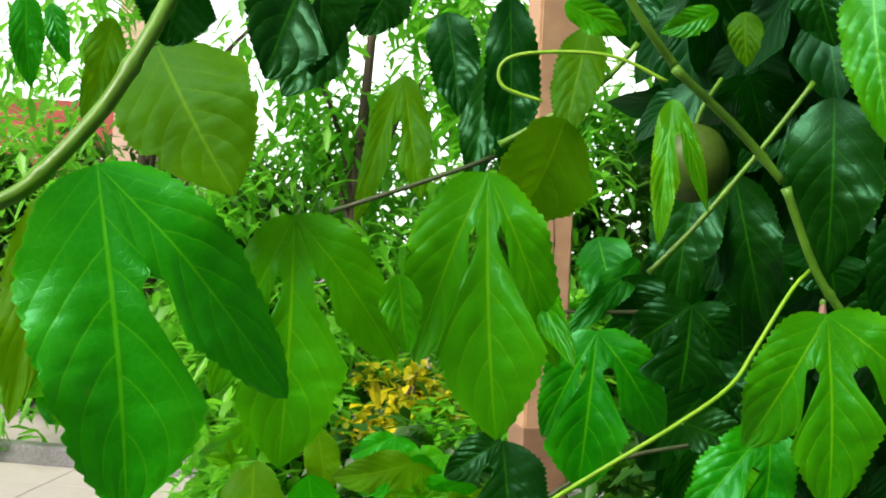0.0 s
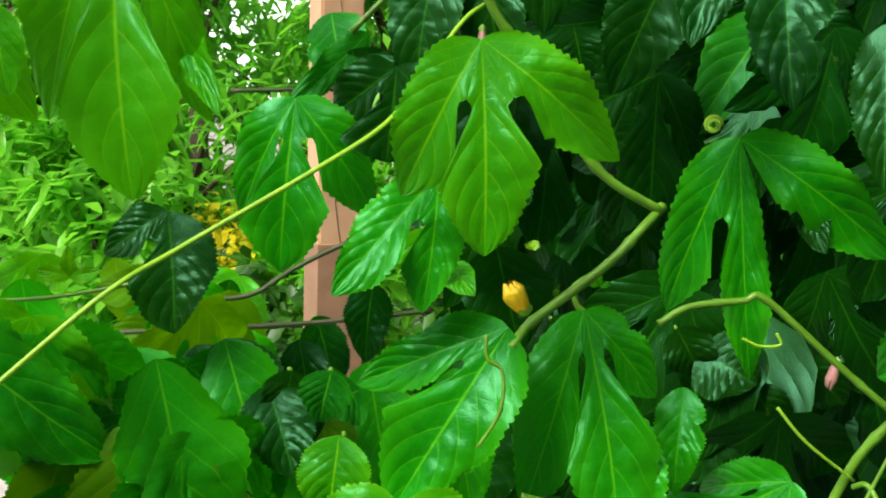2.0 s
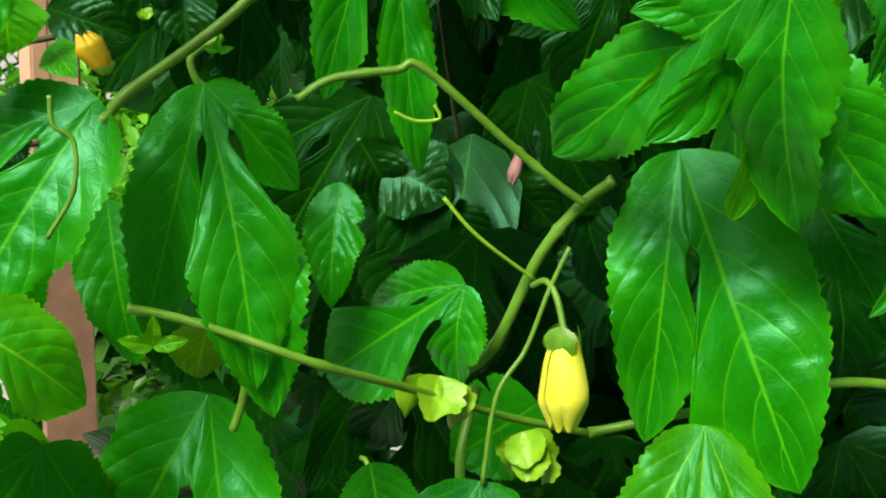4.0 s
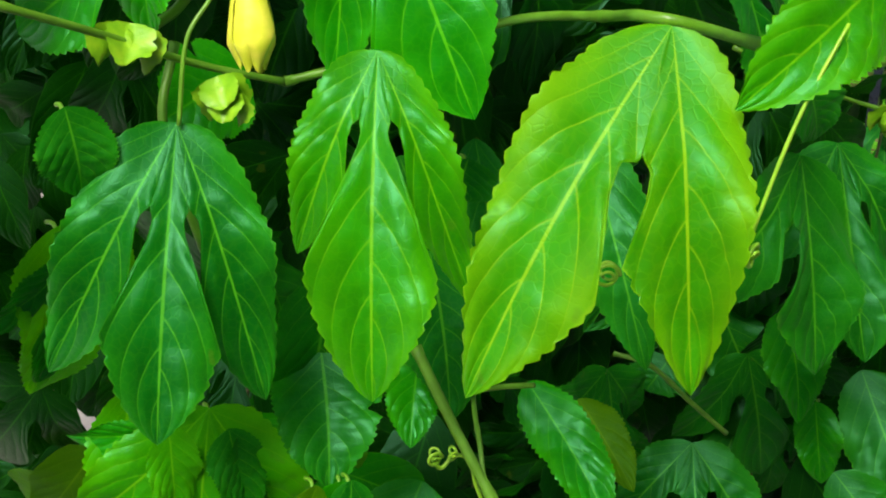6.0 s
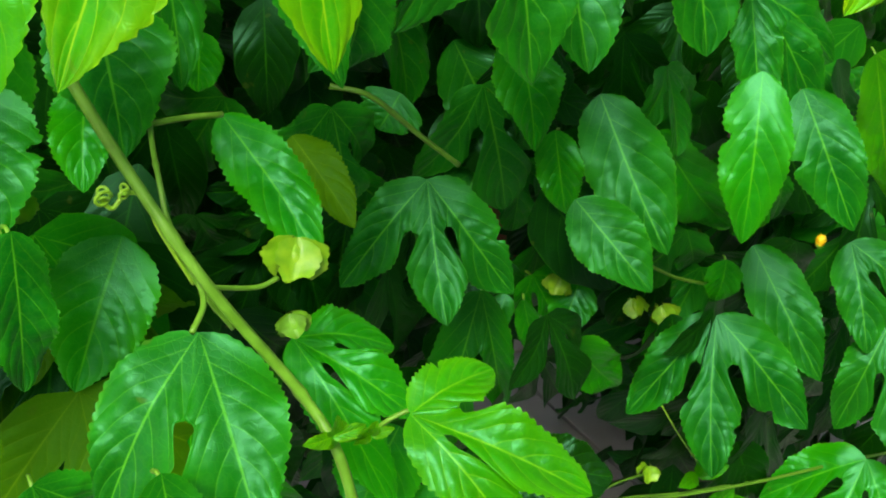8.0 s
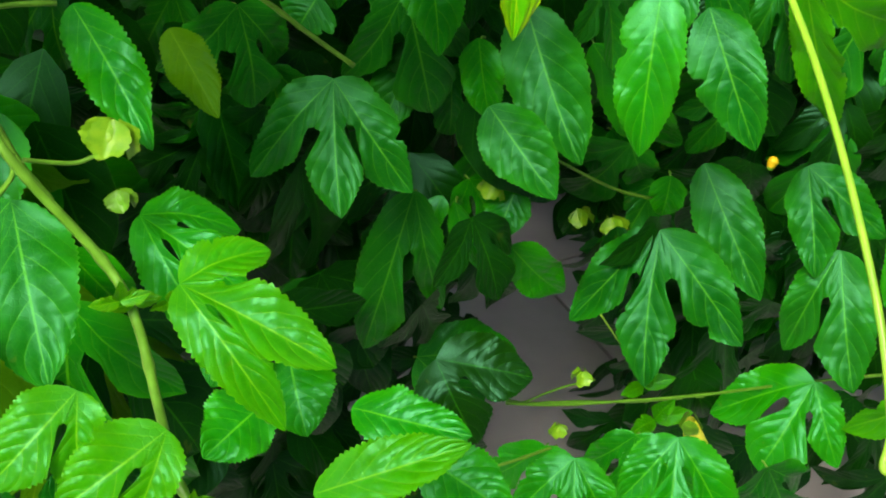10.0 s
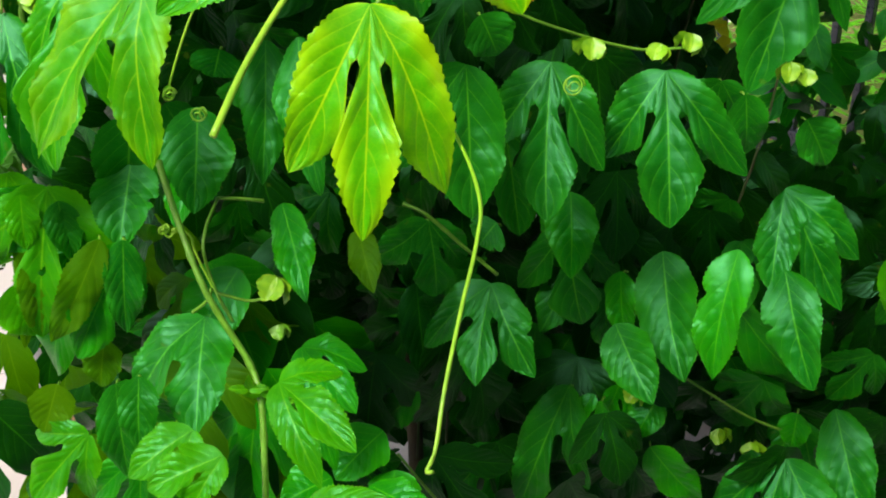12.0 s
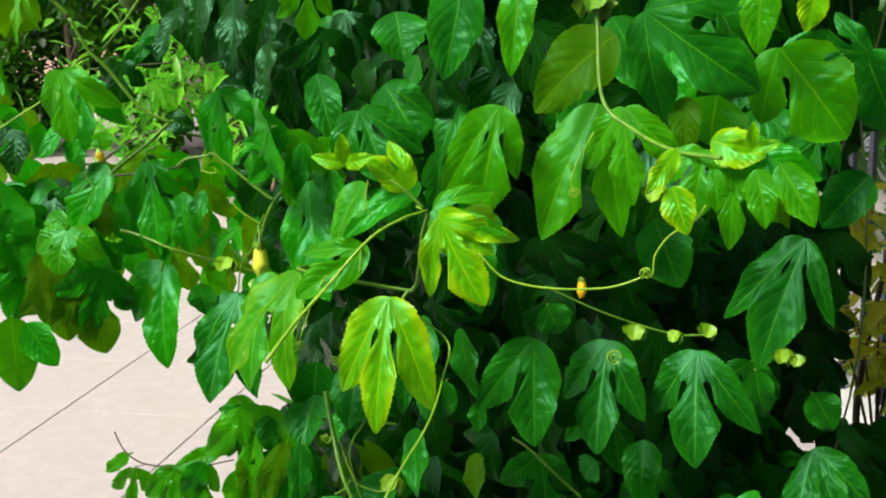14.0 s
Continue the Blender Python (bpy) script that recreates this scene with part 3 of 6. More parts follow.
leaf((0.6359, 0.2747, 1.345), (0.6317, 0.2123, 1.244), (0.099, -0.848, 0.52), 0.038, "n", left=(-19, 0.090, 0.043), right=(30, 0.102, 0.039))
leaf((0.9011, 0.669, 1.186), (0.8996, 0.5941, 1.075), (-0.226, -0.808, 0.545), 0.062, "b", left=(-37, 0.087, 0.046), right=(36, 0.110, 0.041))
leaf((0.7987, 0.6563, 1.198), (0.7854, 0.5826, 1.087), (-0.146, -0.817, 0.558), 0.060, "b", left=(-33, 0.085, 0.045), right=(29, 0.098, 0.042))
leaf((1.04, 0.7139, 1.056), (1.016, 0.6576, 0.979), (-0.285, -0.728, 0.623), 0.042, "b", left=(33, 0.121, 0.043), right=(60, 0.091, 0.043))
leaf((0.8384, 0.7311, 1.048), (0.8362, 0.6801, 0.9869), (-0.159, -0.756, 0.635), 0.050, "m")
leaf((0.5096, 0.6013, 1.179), (0.5084, 0.5483, 1.113), (0.095, -0.774, 0.626), 0.057, "b")
leaf((0.561, 0.6689, 1.214), (0.5603, 0.6003, 1.116), (0.047, -0.819, 0.572), 0.044, "b")
leaf((0.7875, 0.621, 1.48), (0.7238, 0.5522, 1.351), (0.016, -0.886, 0.463), 0.068, "l", left=(37, 0.141, 0.050))
leaf((0.6885, 0.5605, 1.484), (0.6717, 0.5116, 1.379), (0.159, -0.905, 0.395), 0.063, "l", left=(-22, 0.107, 0.048), right=(28, 0.074, 0.030))
leaf((0.5351, 0.5465, 1.479), (0.5754, 0.518, 1.408), (0.211, -0.86, 0.464), 0.054, "b", left=(-45, 0.064, 0.038), right=(40, 0.080, 0.038))
leaf((0.7199, 0.5914, 1.216), (0.7261, 0.5458, 1.103), (0.132, -0.917, 0.377), 0.059, "b", left=(-40, 0.103, 0.048))
leaf((1.02, 0.6916, 1.319), (0.9669, 0.6164, 1.194), (-0.176, -0.81, 0.56), 0.067, "b", left=(-28, 0.127, 0.046), right=(35, 0.101, 0.024))
leaf((0.8637, 0.6017, 1.551), (0.8826, 0.5562, 1.451), (-0.025, -0.911, 0.412), 0.046, "m")
leaf((0.965, 0.6712, 1.47), (1.034, 0.642, 1.397), (-0.039, -0.94, 0.338), 0.051, "b", left=(-66, 0.077, 0.035))
leaf((0.9847, 0.6795, 1.536), (1.05, 0.6511, 1.442), (-0.003, -0.958, 0.287), 0.077, "b", left=(-53, 0.067, 0.044), right=(50, 0.090, 0.044))
leaf((0.5661, 0.5984, 1.583), (0.5815, 0.5699, 1.536), (0.171, -0.819, 0.548), 0.062, "b")
leaf((0.6482, 0.5721, 1.619), (0.6376, 0.5264, 1.521), (0.199, -0.896, 0.398), 0.060, "b")
leaf((0.7148, 0.5342, 1.619), (0.7122, 0.4912, 1.526), (0.15, -0.899, 0.411), 0.040, "l")
leaf((-0.09, 0.536, 1.63), (-0.046, 0.509, 1.564), (-0.017, -0.926, 0.378), 0.066, "o")
leaf((0.103, 0.661, 1.378), (0.131, 0.616, 1.305), (-0.165, -0.867, 0.469), 0.054, "d")
leaf((0.162, 0.856, 1.543), (0.121, 0.8, 1.496), (0.461, -0.743, 0.486), 0.023, "b")
leaf((0.082, 0.608, 1.447), (0.092, 0.585, 1.397), (0.062, -0.902, 0.426), 0.042, "d", left=(-64, 0.034, 0.022))
leaf((0.351, 0.851, 1.527), (0.351, 0.841, 1.426), (0.002, -0.996, 0.095), 0.048, "d", left=(-62, 0.062, 0.044), right=(29, 0.076, 0.035))
leaf((0.348, 0.808, 1.598), (0.314, 0.799, 1.515), (-0.046, -0.991, 0.124), 0.053, "d")
leaf((0.325, 0.57, 1.592), (0.301, 0.536, 1.538), (-0.299, -0.734, 0.61), 0.034, "d")
leaf((0.232, 0.915, 1.611), (0.259, 0.901, 1.496), (-0.347, -0.937, 0.039), 0.056, "d")
leaf((0.207, 0.916, 1.618), (0.188, 0.901, 1.506), (-0.193, -0.968, 0.158), 0.055, "d")
leaf((0.113, 0.643, 1.668), (0.101, 0.615, 1.605), (-0.052, -0.908, 0.417), 0.029, "o")
leaf((0.065, 0.726, 1.699), (0.075, 0.711, 1.586), (0.155, -0.979, 0.138), 0.036, "d")
leaf((0.025, 0.744, 1.69), (0.042, 0.717, 1.629), (0.122, -0.894, 0.431), 0.035, "d")
leaf((0.044, 0.871, 1.675), (0.046, 0.811, 1.589), (0.03, -0.813, 0.581), 0.032, "d")
leaf((-0.006, 0.799, 1.656), (0.014, 0.759, 1.576), (0.142, -0.872, 0.468), 0.028, "o", left=(-23, 0.100, 0.021))
leaf((0.151, 0.538, 1.619), (0.145, 0.51, 1.558), (-0.144, -0.897, 0.418), 0.014, "y", right=(9, 0.050, 0.009))
leaf((-0.004, 0.472, 1.662), (-0.014, 0.436, 1.612), (0.453, -0.761, 0.465), 0.046, "d", right=(28, 0.047, 0.034))
leaf((-0.02, 0.62, 1.659), (-0.041, 0.595, 1.618), (0.442, -0.851, 0.284), 0.035, "d")
leaf((-0.135, 0.518, 1.644), (-0.125, 0.515, 1.618), (0.101, -0.982, 0.16), 0.012, "m", stalk=0.02)
leaf((-0.147, 0.518, 1.648), (-0.142, 0.513, 1.606), (0.372, -0.915, 0.161), 0.017, "m", stalk=0.02)
leaf((-0.097, 0.497, 1.635), (-0.096, 0.472, 1.592), (0.57, -0.707, 0.418), 0.018, "o")
leaf((-0.058, 0.47, 1.649), (-0.064, 0.466, 1.621), (0.477, -0.878, 0.003), 0.036, "d", stalk=0.02)
leaf((-0.097, 0.437, 1.556), (-0.088, 0.397, 1.474), (0.357, -0.823, 0.442), 0.025, "o")
leaf((0.023, 0.522, 1.665), (0.009, 0.519, 1.638), (0.235, -0.971, 0.015), 0.029, "d", stalk=0.02)
leaf((0.137, 0.729, 1.721), (0.137, 0.723, 1.672), (-0.103, -0.986, 0.127), 0.045, "d")
leaf((0.099, 0.522, 1.657), (0.127, 0.521, 1.645), (-0.091, -0.99, -0.104), 0.016, "l", stalk=0.02)
leaf((0.164, 0.502, 1.653), (0.141, 0.501, 1.642), (0.086, -0.996, -0.027), 0.013, "l", stalk=0.02)
leaf((0.235, 0.68, 1.715), (0.247, 0.675, 1.671), (-0.217, -0.974, 0.068), 0.036, "d", stalk=0.02)
leaf((0.192, 0.625, 1.677), (0.193, 0.621, 1.649), (-0.206, -0.972, 0.114), 0.019, "o", stalk=0.02)
leaf((0.152, 0.84, 1.532), (0.165, 0.838, 1.502), (-0.153, -0.988, -0.003), 0.047, "d", stalk=0.02)
leaf((0.3, 0.898, 1.557), (0.309, 0.896, 1.525), (-0.069, -0.996, 0.052), 0.051, "d", stalk=0.02)
leaf((0.134, 0.907, 1.558), (0.147, 0.852, 1.511), (-0.204, -0.662, 0.722), 0.045, "b")
leaf((0.183, 0.697, 1.52), (0.181, 0.692, 1.47), (-0.077, -0.994, 0.087), 0.062, "d", left=(-49, 0.043, 0.035), right=(48, 0.039, 0.030))
leaf((0.174, 0.788, 1.391), (0.169, 0.783, 1.342), (-0.06, -0.993, 0.101), 0.031, "d")
leaf((0.214, 0.62, 1.427), (0.223, 0.6, 1.417), (-0.469, -0.533, 0.703), 0.016, "l", stalk=0.02)
leaf((0.17, 0.546, 1.362), (0.162, 0.543, 1.331), (-0.056, -0.992, 0.112), 0.022, "l", stalk=0.02)
leaf((0.174, 0.613, 1.366), (0.158, 0.594, 1.362), (0.544, -0.595, 0.591), 0.030, "b", stalk=0.02)
leaf((0.397, 0.739, 1.349), (0.363, 0.733, 1.289), (-0.206, -0.955, 0.211), 0.050, "d", left=(-38, 0.038, 0.037), right=(63, 0.041, 0.030))
leaf((0.41, 0.615, 1.55), (0.407, 0.589, 1.476), (-0.414, -0.854, 0.316), 0.033, "d")
leaf((0.366, 0.746, 1.367), (0.395, 0.725, 1.353), (-0.399, -0.824, 0.402), 0.047, "d", stalk=0.02)
leaf((0.035, 0.505, 1.532), (0.041, 0.501, 1.498), (0.385, -0.903, 0.19), 0.019, "l", stalk=0.02)
leaf((0.086, 0.576, 1.54), (0.113, 0.532, 1.498), (-0.344, -0.745, 0.572), 0.018, "l")
leaf((0.027, 0.592, 1.362), (0.034, 0.587, 1.311), (0.314, -0.94, 0.132), 0.035, "d")
leaf((0.2, 0.602, 1.446), (0.201, 0.6, 1.424), (0.142, -0.985, 0.097), 0.030, "l", stalk=0.02)
leaf((0.448, 0.708, 1.52), (0.454, 0.704, 1.472), (-0.453, -0.891, 0.032), 0.034, "d")
leaf((0.489, 0.728, 1.521), (0.499, 0.722, 1.46), (-0.502, -0.865, 0.002), 0.045, "d")
leaf((0.379, 0.626, 1.473), (0.387, 0.605, 1.443), (-0.435, -0.782, 0.446), 0.019, "d", stalk=0.02)
leaf((0.143, 0.595, 1.378), (0.139, 0.592, 1.351), (0.36, -0.933, 0.038), 0.026, "d", stalk=0.02)
leaf((0.132, 0.594, 1.371), (0.148, 0.572, 1.336), (0.068, -0.835, 0.545), 0.036, "d", stalk=0.02)
leaf((0.162, 0.576, 1.383), (0.157, 0.574, 1.359), (0.069, -0.993, 0.086), 0.025, "b", stalk=0.02)
leaf((0.454, 0.482, 1.468), (0.393, 0.553, 1.388), (-0.723, -0.688, -0.056), 0.042, "m", left=(45, 0.098, 0.042), right=(-46, 0.096, 0.046))
leaf((0.486, 0.556, 1.433), (0.517, 0.522, 1.376), (-0.623, -0.773, 0.119), 0.054, "m")
leaf((0.601, 0.552, 1.4), (0.521, 0.501, 1.357), (0.202, -0.792, 0.576), 0.035, "m")
leaf((0.564, 0.457, 1.417), (0.526, 0.443, 1.356), (-0.468, -0.746, 0.473), 0.041, "l")
leaf((0.527, 0.599, 1.376), (0.546, 0.566, 1.333), (-0.579, -0.748, 0.325), 0.029, "b", left=(45, 0.044, 0.023))
leaf((0.603, 0.644, 1.34), (0.625, 0.62, 1.294), (-0.648, -0.757, 0.083), 0.028, "b", left=(36, 0.041, 0.022), right=(-43, 0.042, 0.020))
leaf((0.656, 0.644, 1.344), (0.671, 0.622, 1.318), (-0.547, -0.771, 0.327), 0.041, "b", stalk=0.02)
leaf((0.437, 0.687, 1.256), (0.392, 0.666, 1.236), (0.254, -0.896, 0.364), 0.057, "m")
leaf((0.289, 0.573, 1.375), (0.293, 0.537, 1.303), (-0.214, -0.881, 0.422), 0.041, "m")
leaf((0.326, 0.601, 1.377), (0.318, 0.578, 1.334), (-0.125, -0.864, 0.488), 0.025, "m")
leaf((0.274, 0.616, 1.316), (0.27, 0.595, 1.301), (-0.022, -0.579, 0.815), 0.031, "o", stalk=0.02)
leaf((0.422, 0.647, 1.046), (0.423, 0.585, 1.002), (-0.041, -0.576, 0.817), 0.049, "b", left=(-57, 0.080, 0.040), right=(18, 0.067, 0.030))
leaf((0.42, 0.629, 1.086), (0.425, 0.619, 1.065), (-0.133, -0.896, 0.423), 0.044, "m", stalk=0.02)
leaf((0.624, 0.76, 1.074), (0.619, 0.757, 1.035), (-0.323, -0.941, 0.101), 0.030, "m", stalk=0.02)
leaf((1.127, 0.657, 1.009), (1.192, 0.655, 0.856), (-0.516, -0.831, -0.209), 0.041, "l", left=(39, 0.132, 0.061))
leaf((1.012, 0.762, 0.924), (1.112, 0.744, 0.785), (-0.411, -0.893, -0.186), 0.053, "m")
leaf((0.899, 0.752, 0.953), (0.898, 0.729, 0.889), (-0.67, -0.689, 0.273), 0.038, "m")
leaf((0.775, 0.773, 0.999), (0.756, 0.77, 0.976), (-0.532, -0.656, 0.536), 0.051, "b", stalk=0.02)
leaf((0.956, 0.77, 0.793), (0.93, 0.755, 0.753), (-0.515, -0.641, 0.569), 0.043, "m", stalk=0.02)
leaf((0.952, 0.766, 0.733), (1.012, 0.758, 0.653), (-0.238, -0.968, -0.078), 0.050, "m")
leaf((0.89, 0.783, 0.791), (0.865, 0.769, 0.76), (-0.494, -0.558, 0.668), 0.023, "m", stalk=0.02)
leaf((0.893, 0.764, 0.795), (0.906, 0.751, 0.724), (-0.651, -0.759, 0.013), 0.023, "m")
leaf((0.655, 0.563, 0.897), (0.61, 0.537, 0.87), (-0.285, -0.405, 0.869), 0.057, "m")
leaf((1.101, 0.743, 0.786), (1.099, 0.741, 0.738), (-0.557, -0.827, 0.076), 0.036, "m", stalk=0.02)
leaf((0.862, 0.781, 0.804), (0.799, 0.747, 0.66), (-0.435, -0.816, 0.381), 0.058, "b", right=(27, 0.122, 0.034))
leaf((0.917, 0.786, 0.8), (0.948, 0.776, 0.742), (-0.099, -0.988, 0.116), 0.033, "m", left=(46, 0.057, 0.026), right=(-44, 0.049, 0.026))
leaf((0.896, 0.833, 0.569), (1.011, 0.823, 0.554), (0.028, -0.733, 0.679), 0.070, "b", left=(-47, 0.104, 0.070))
leaf((0.928, 0.636, 0.61), (0.896, 0.608, 0.514), (-0.614, -0.676, 0.406), 0.040, "m", left=(-40, 0.077, 0.043), right=(40, 0.087, 0.037))
leaf((1.016, 0.624, 0.601), (0.98, 0.595, 0.491), (-0.604, -0.699, 0.384), 0.055, "m", left=(-39, 0.066, 0.035), right=(56, 0.099, 0.047))
leaf((0.778, 0.624, 0.708), (0.811, 0.604, 0.646), (-0.027, -0.952, 0.308), 0.037, "m", left=(38, 0.052, 0.028))
leaf((0.637, 0.3, 0.944), (0.609, 0.296, 0.915), (-0.533, -0.602, 0.594), 0.036, "l", stalk=0.02)
leaf((1.138, 0.578, 0.555), (1.193, 0.567, 0.448), (-0.04, -0.996, 0.083), 0.069, "b", left=(-51, 0.073, 0.043), right=(21, 0.118, 0.037))
leaf((1.314, 0.546, 0.613), (1.262, 0.515, 0.502), (-0.559, -0.694, 0.452), 0.063, "l", left=(45, 0.097, 0.042), right=(-45, 0.106, 0.041))
leaf((1.332, 0.638, 0.761), (1.264, 0.607, 0.688), (-0.532, -0.478, 0.699), 0.052, "m", left=(35, 0.085, 0.036))
leaf((1.178, 0.558, 1.038), (1.104, 0.528, 0.992), (-0.315, -0.503, 0.805), 0.048, "b")
leaf((1.062, 0.789, 0.818), (1.098, 0.769, 0.777), (-0.096, -0.93, 0.353), 0.029, "m", left=(48, 0.044, 0.019), right=(-34, 0.043, 0.020))
leaf((0.535, 0.391, 0.928), (0.525, 0.386, 0.858), (-0.306, -0.945, 0.108), 0.030, "b", left=(36, 0.050, 0.028), right=(-47, 0.060, 0.025))
leaf((0.803, 0.859, 0.683), (0.81, 0.854, 0.578), (-0.311, -0.949, 0.028), 0.053, "b", left=(41, 0.085, 0.039), right=(-43, 0.090, 0.038))
leaf((0.481, 0.487, 0.908), (0.473, 0.482, 0.844), (-0.008, -0.998, 0.069), 0.032, "b", left=(44, 0.048, 0.022))
leaf((0.473, 0.442, 1.029), (0.471, 0.419, 0.981), (0.039, -0.901, 0.431), 0.031, "b")
leaf((0.499, 0.387, 0.908), (0.501, 0.39, 0.964), (-0.114, -0.991, 0.067), 0.028, "b", left=(42, 0.039, 0.020), right=(-34, 0.045, 0.021))
leaf((0.676, 0.306, 1.41), (0.716, 0.287, 1.335), (0.08, -0.953, 0.294), 0.041, "n", left=(-38, 0.070, 0.023), right=(52, 0.072, 0.023))
leaf((0.674, 0.316, 1.417), (0.723, 0.308, 1.377), (0.057, -0.958, 0.279), 0.031, "n")
leaf((0.587, 0.387, 1.361), (0.518, 0.354, 1.322), (0.169, -0.874, 0.457), 0.039, "l", left=(-36, 0.072, 0.023))
leaf((0.645, 0.325, 1.434), (0.61, 0.305, 1.465), (0.517, -0.856, 0.03), 0.025, "n", right=(-38, 0.045, 0.023))
leaf((0.641, 0.325, 1.438), (0.621, 0.314, 1.438), (0.432, -0.819, 0.377), 0.016, "n", stalk=0.02)
leaf((0.829, 0.448, 1.495), (0.834, 0.425, 1.404), (-0.326, -0.921, 0.214), 0.035, "l", left=(43, 0.073, 0.035), right=(-44, 0.077, 0.030))
leaf((0.906, 0.332, 1.472), (0.898, 0.31, 1.414), (-0.052, -0.93, 0.362), 0.035, "l", left=(-54, 0.058, 0.026), right=(37, 0.049, 0.023))
leaf((0.912, 0.333, 1.48), (0.956, 0.314, 1.468), (-0.308, -0.911, 0.274), 0.039, "n")
leaf((0.469, 0.515, 1.461), (0.466, 0.512, 1.375), (0.264, -0.964, 0.032), 0.029, "l", left=(43, 0.074, 0.029), right=(-42, 0.065, 0.030))
leaf((0.494, 0.564, 1.447), (0.499, 0.561, 1.381), (0.324, -0.944, 0.063), 0.033, "l", left=(39, 0.053, 0.023), right=(-45, 0.047, 0.024))
leaf((0.623, 0.555, 1.173), (0.617, 0.553, 1.123), (-0.164, -0.984, 0.06), 0.039, "b")
leaf((0.529, 0.604, 1.225), (0.523, 0.603, 1.202), (0.081, -0.996, 0.026), 0.045, "b", stalk=0.02)
leaf((0.564, 0.563, 1.393), (0.558, 0.561, 1.35), (0.034, -0.999, 0.04), 0.059, "b", stalk=0.02)
leaf((0.848, 0.693, 1.338), (0.878, 0.671, 1.26), (-0.17, -0.965, 0.203), 0.071, "b")
leaf((0.392, 0.577, 1.122), (0.373, 0.552, 0.997), (0.021, -0.981, 0.192), 0.046, "l", left=(37, 0.107, 0.044), right=(-40, 0.105, 0.042))
leaf((0.358, 0.596, 1.127), (0.347, 0.573, 1.053), (0.138, -0.952, 0.275), 0.039, "l", left=(39, 0.065, 0.028))
leaf((0.2, 0.608, 1.036), (0.164, 0.606, 1.007), (-0.121, -0.968, 0.22), 0.020, "l", stalk=0.02)
leaf((0.207, 0.607, 1.017), (0.197, 0.604, 0.954), (0.362, -0.932, -0.015), 0.017, "l", left=(39, 0.051, 0.025), right=(-37, 0.046, 0.023))
leaf((0.266, 0.609, 1.022), (0.261, 0.586, 0.946), (0.126, -0.953, 0.278), 0.023, "l", left=(45, 0.066, 0.027), right=(-45, 0.064, 0.031))
leaf((0.297, 0.61, 1.029), (0.299, 0.588, 0.976), (0.405, -0.841, 0.36), 0.028, "l", left=(36, 0.043, 0.022), right=(-39, 0.044, 0.020))
leaf((0.333, 0.599, 1.211), (0.328, 0.595, 1.12), (0.301, -0.953, 0.023), 0.046, "l", left=(47, 0.066, 0.029))
leaf((0.334, 0.553, 1.277), (0.342, 0.552, 1.238), (0.229, -0.969, 0.086), 0.034, "b", stalk=0.02)
leaf((0.705, 0.744, 1.014), (0.719, 0.732, 0.935), (0.104, -0.98, 0.175), 0.053, "b", left=(-58, 0.070, 0.040), right=(27, 0.068, 0.040))
leaf((0.655, 0.516, 1.367), (0.677, 0.512, 1.268), (-0.092, -0.996, 0.015), 0.057, "b")
leaf((0.732, 0.609, 1.251), (0.749, 0.608, 1.217), (0.201, -0.971, 0.132), 0.045, "b", stalk=0.02)
leaf((0.968, 0.65, 1.171), (0.978, 0.648, 1.109), (-0.05, -0.998, 0.029), 0.037, "b")
leaf((1.033, 0.67, 1.141), (1.061, 0.669, 1.097), (0.118, -0.988, 0.102), 0.044, "b")
leaf((0.554, 0.587, 1.504), (0.599, 0.566, 1.444), (0.142, -0.897, 0.419), 0.069, "b", right=(27, 0.066, 0.038))
leaf((0.846, 0.452, 1.586), (0.951, 0.432, 1.511), (-0.075, -0.984, 0.157), 0.063, "b", left=(47, 0.111, 0.044), right=(-46, 0.105, 0.047))
leaf((0.476, 0.57, 1.616), (0.472, 0.568, 1.554), (0.427, -0.905, 0.012), 0.031, "l", left=(39, 0.046, 0.020), right=(-38, 0.052, 0.020))
leaf((0.814, 0.527, 1.561), (0.728, 0.503, 1.492), (0.051, -0.961, 0.271), 0.070, "o")
leaf((0.973, 0.492, 1.548), (1.041, 0.471, 1.467), (-0.077, -0.979, 0.191), 0.085, "l", left=(-54, 0.073, 0.045))
leaf((0.954, 0.436, 1.616), (0.949, 0.433, 1.546), (-0.215, -0.975, 0.058), 0.038, "l")
leaf((1.003, 0.437, 1.61), (0.995, 0.435, 1.566), (0.119, -0.992, 0.023), 0.030, "n", stalk=0.02)
leaf((1.055, 0.532, 1.543), (1.092, 0.53, 1.46), (-0.093, -0.996, -0.009), 0.071, "b")
leaf((0.122, 0.498, 1.243), (0.125, 0.495, 1.148), (0.492, -0.869, 0.052), 0.059, "l")
leaf((0.14, 0.499, 1.236), (0.174, 0.497, 1.185), (0.316, -0.919, 0.233), 0.043, "m")
leaf((0.152, 0.521, 1.314), (0.149, 0.518, 1.225), (0.338, -0.941, 0.028), 0.035, "o")
leaf((0.156, 0.55, 1.293), (0.186, 0.547, 1.211), (0.485, -0.85, 0.206), 0.035, "o")
leaf((0.473, 0.595, 1.515), (0.497, 0.573, 1.442), (0.133, -0.938, 0.321), 0.045, "b")
leaf((0.916, 0.527, 1.499), (0.907, 0.525, 1.447), (-0.203, -0.975, 0.083), 0.071, "l")
leaf((1.029, 0.625, 1.459), (1.008, 0.622, 1.397), (-0.186, -0.977, 0.111), 0.033, "b", left=(34, 0.054, 0.022), right=(-43, 0.051, 0.023))
leaf((1.089, 0.72, 1.389), (1.035, 0.716, 1.329), (-0.249, -0.927, 0.279), 0.062, "b")
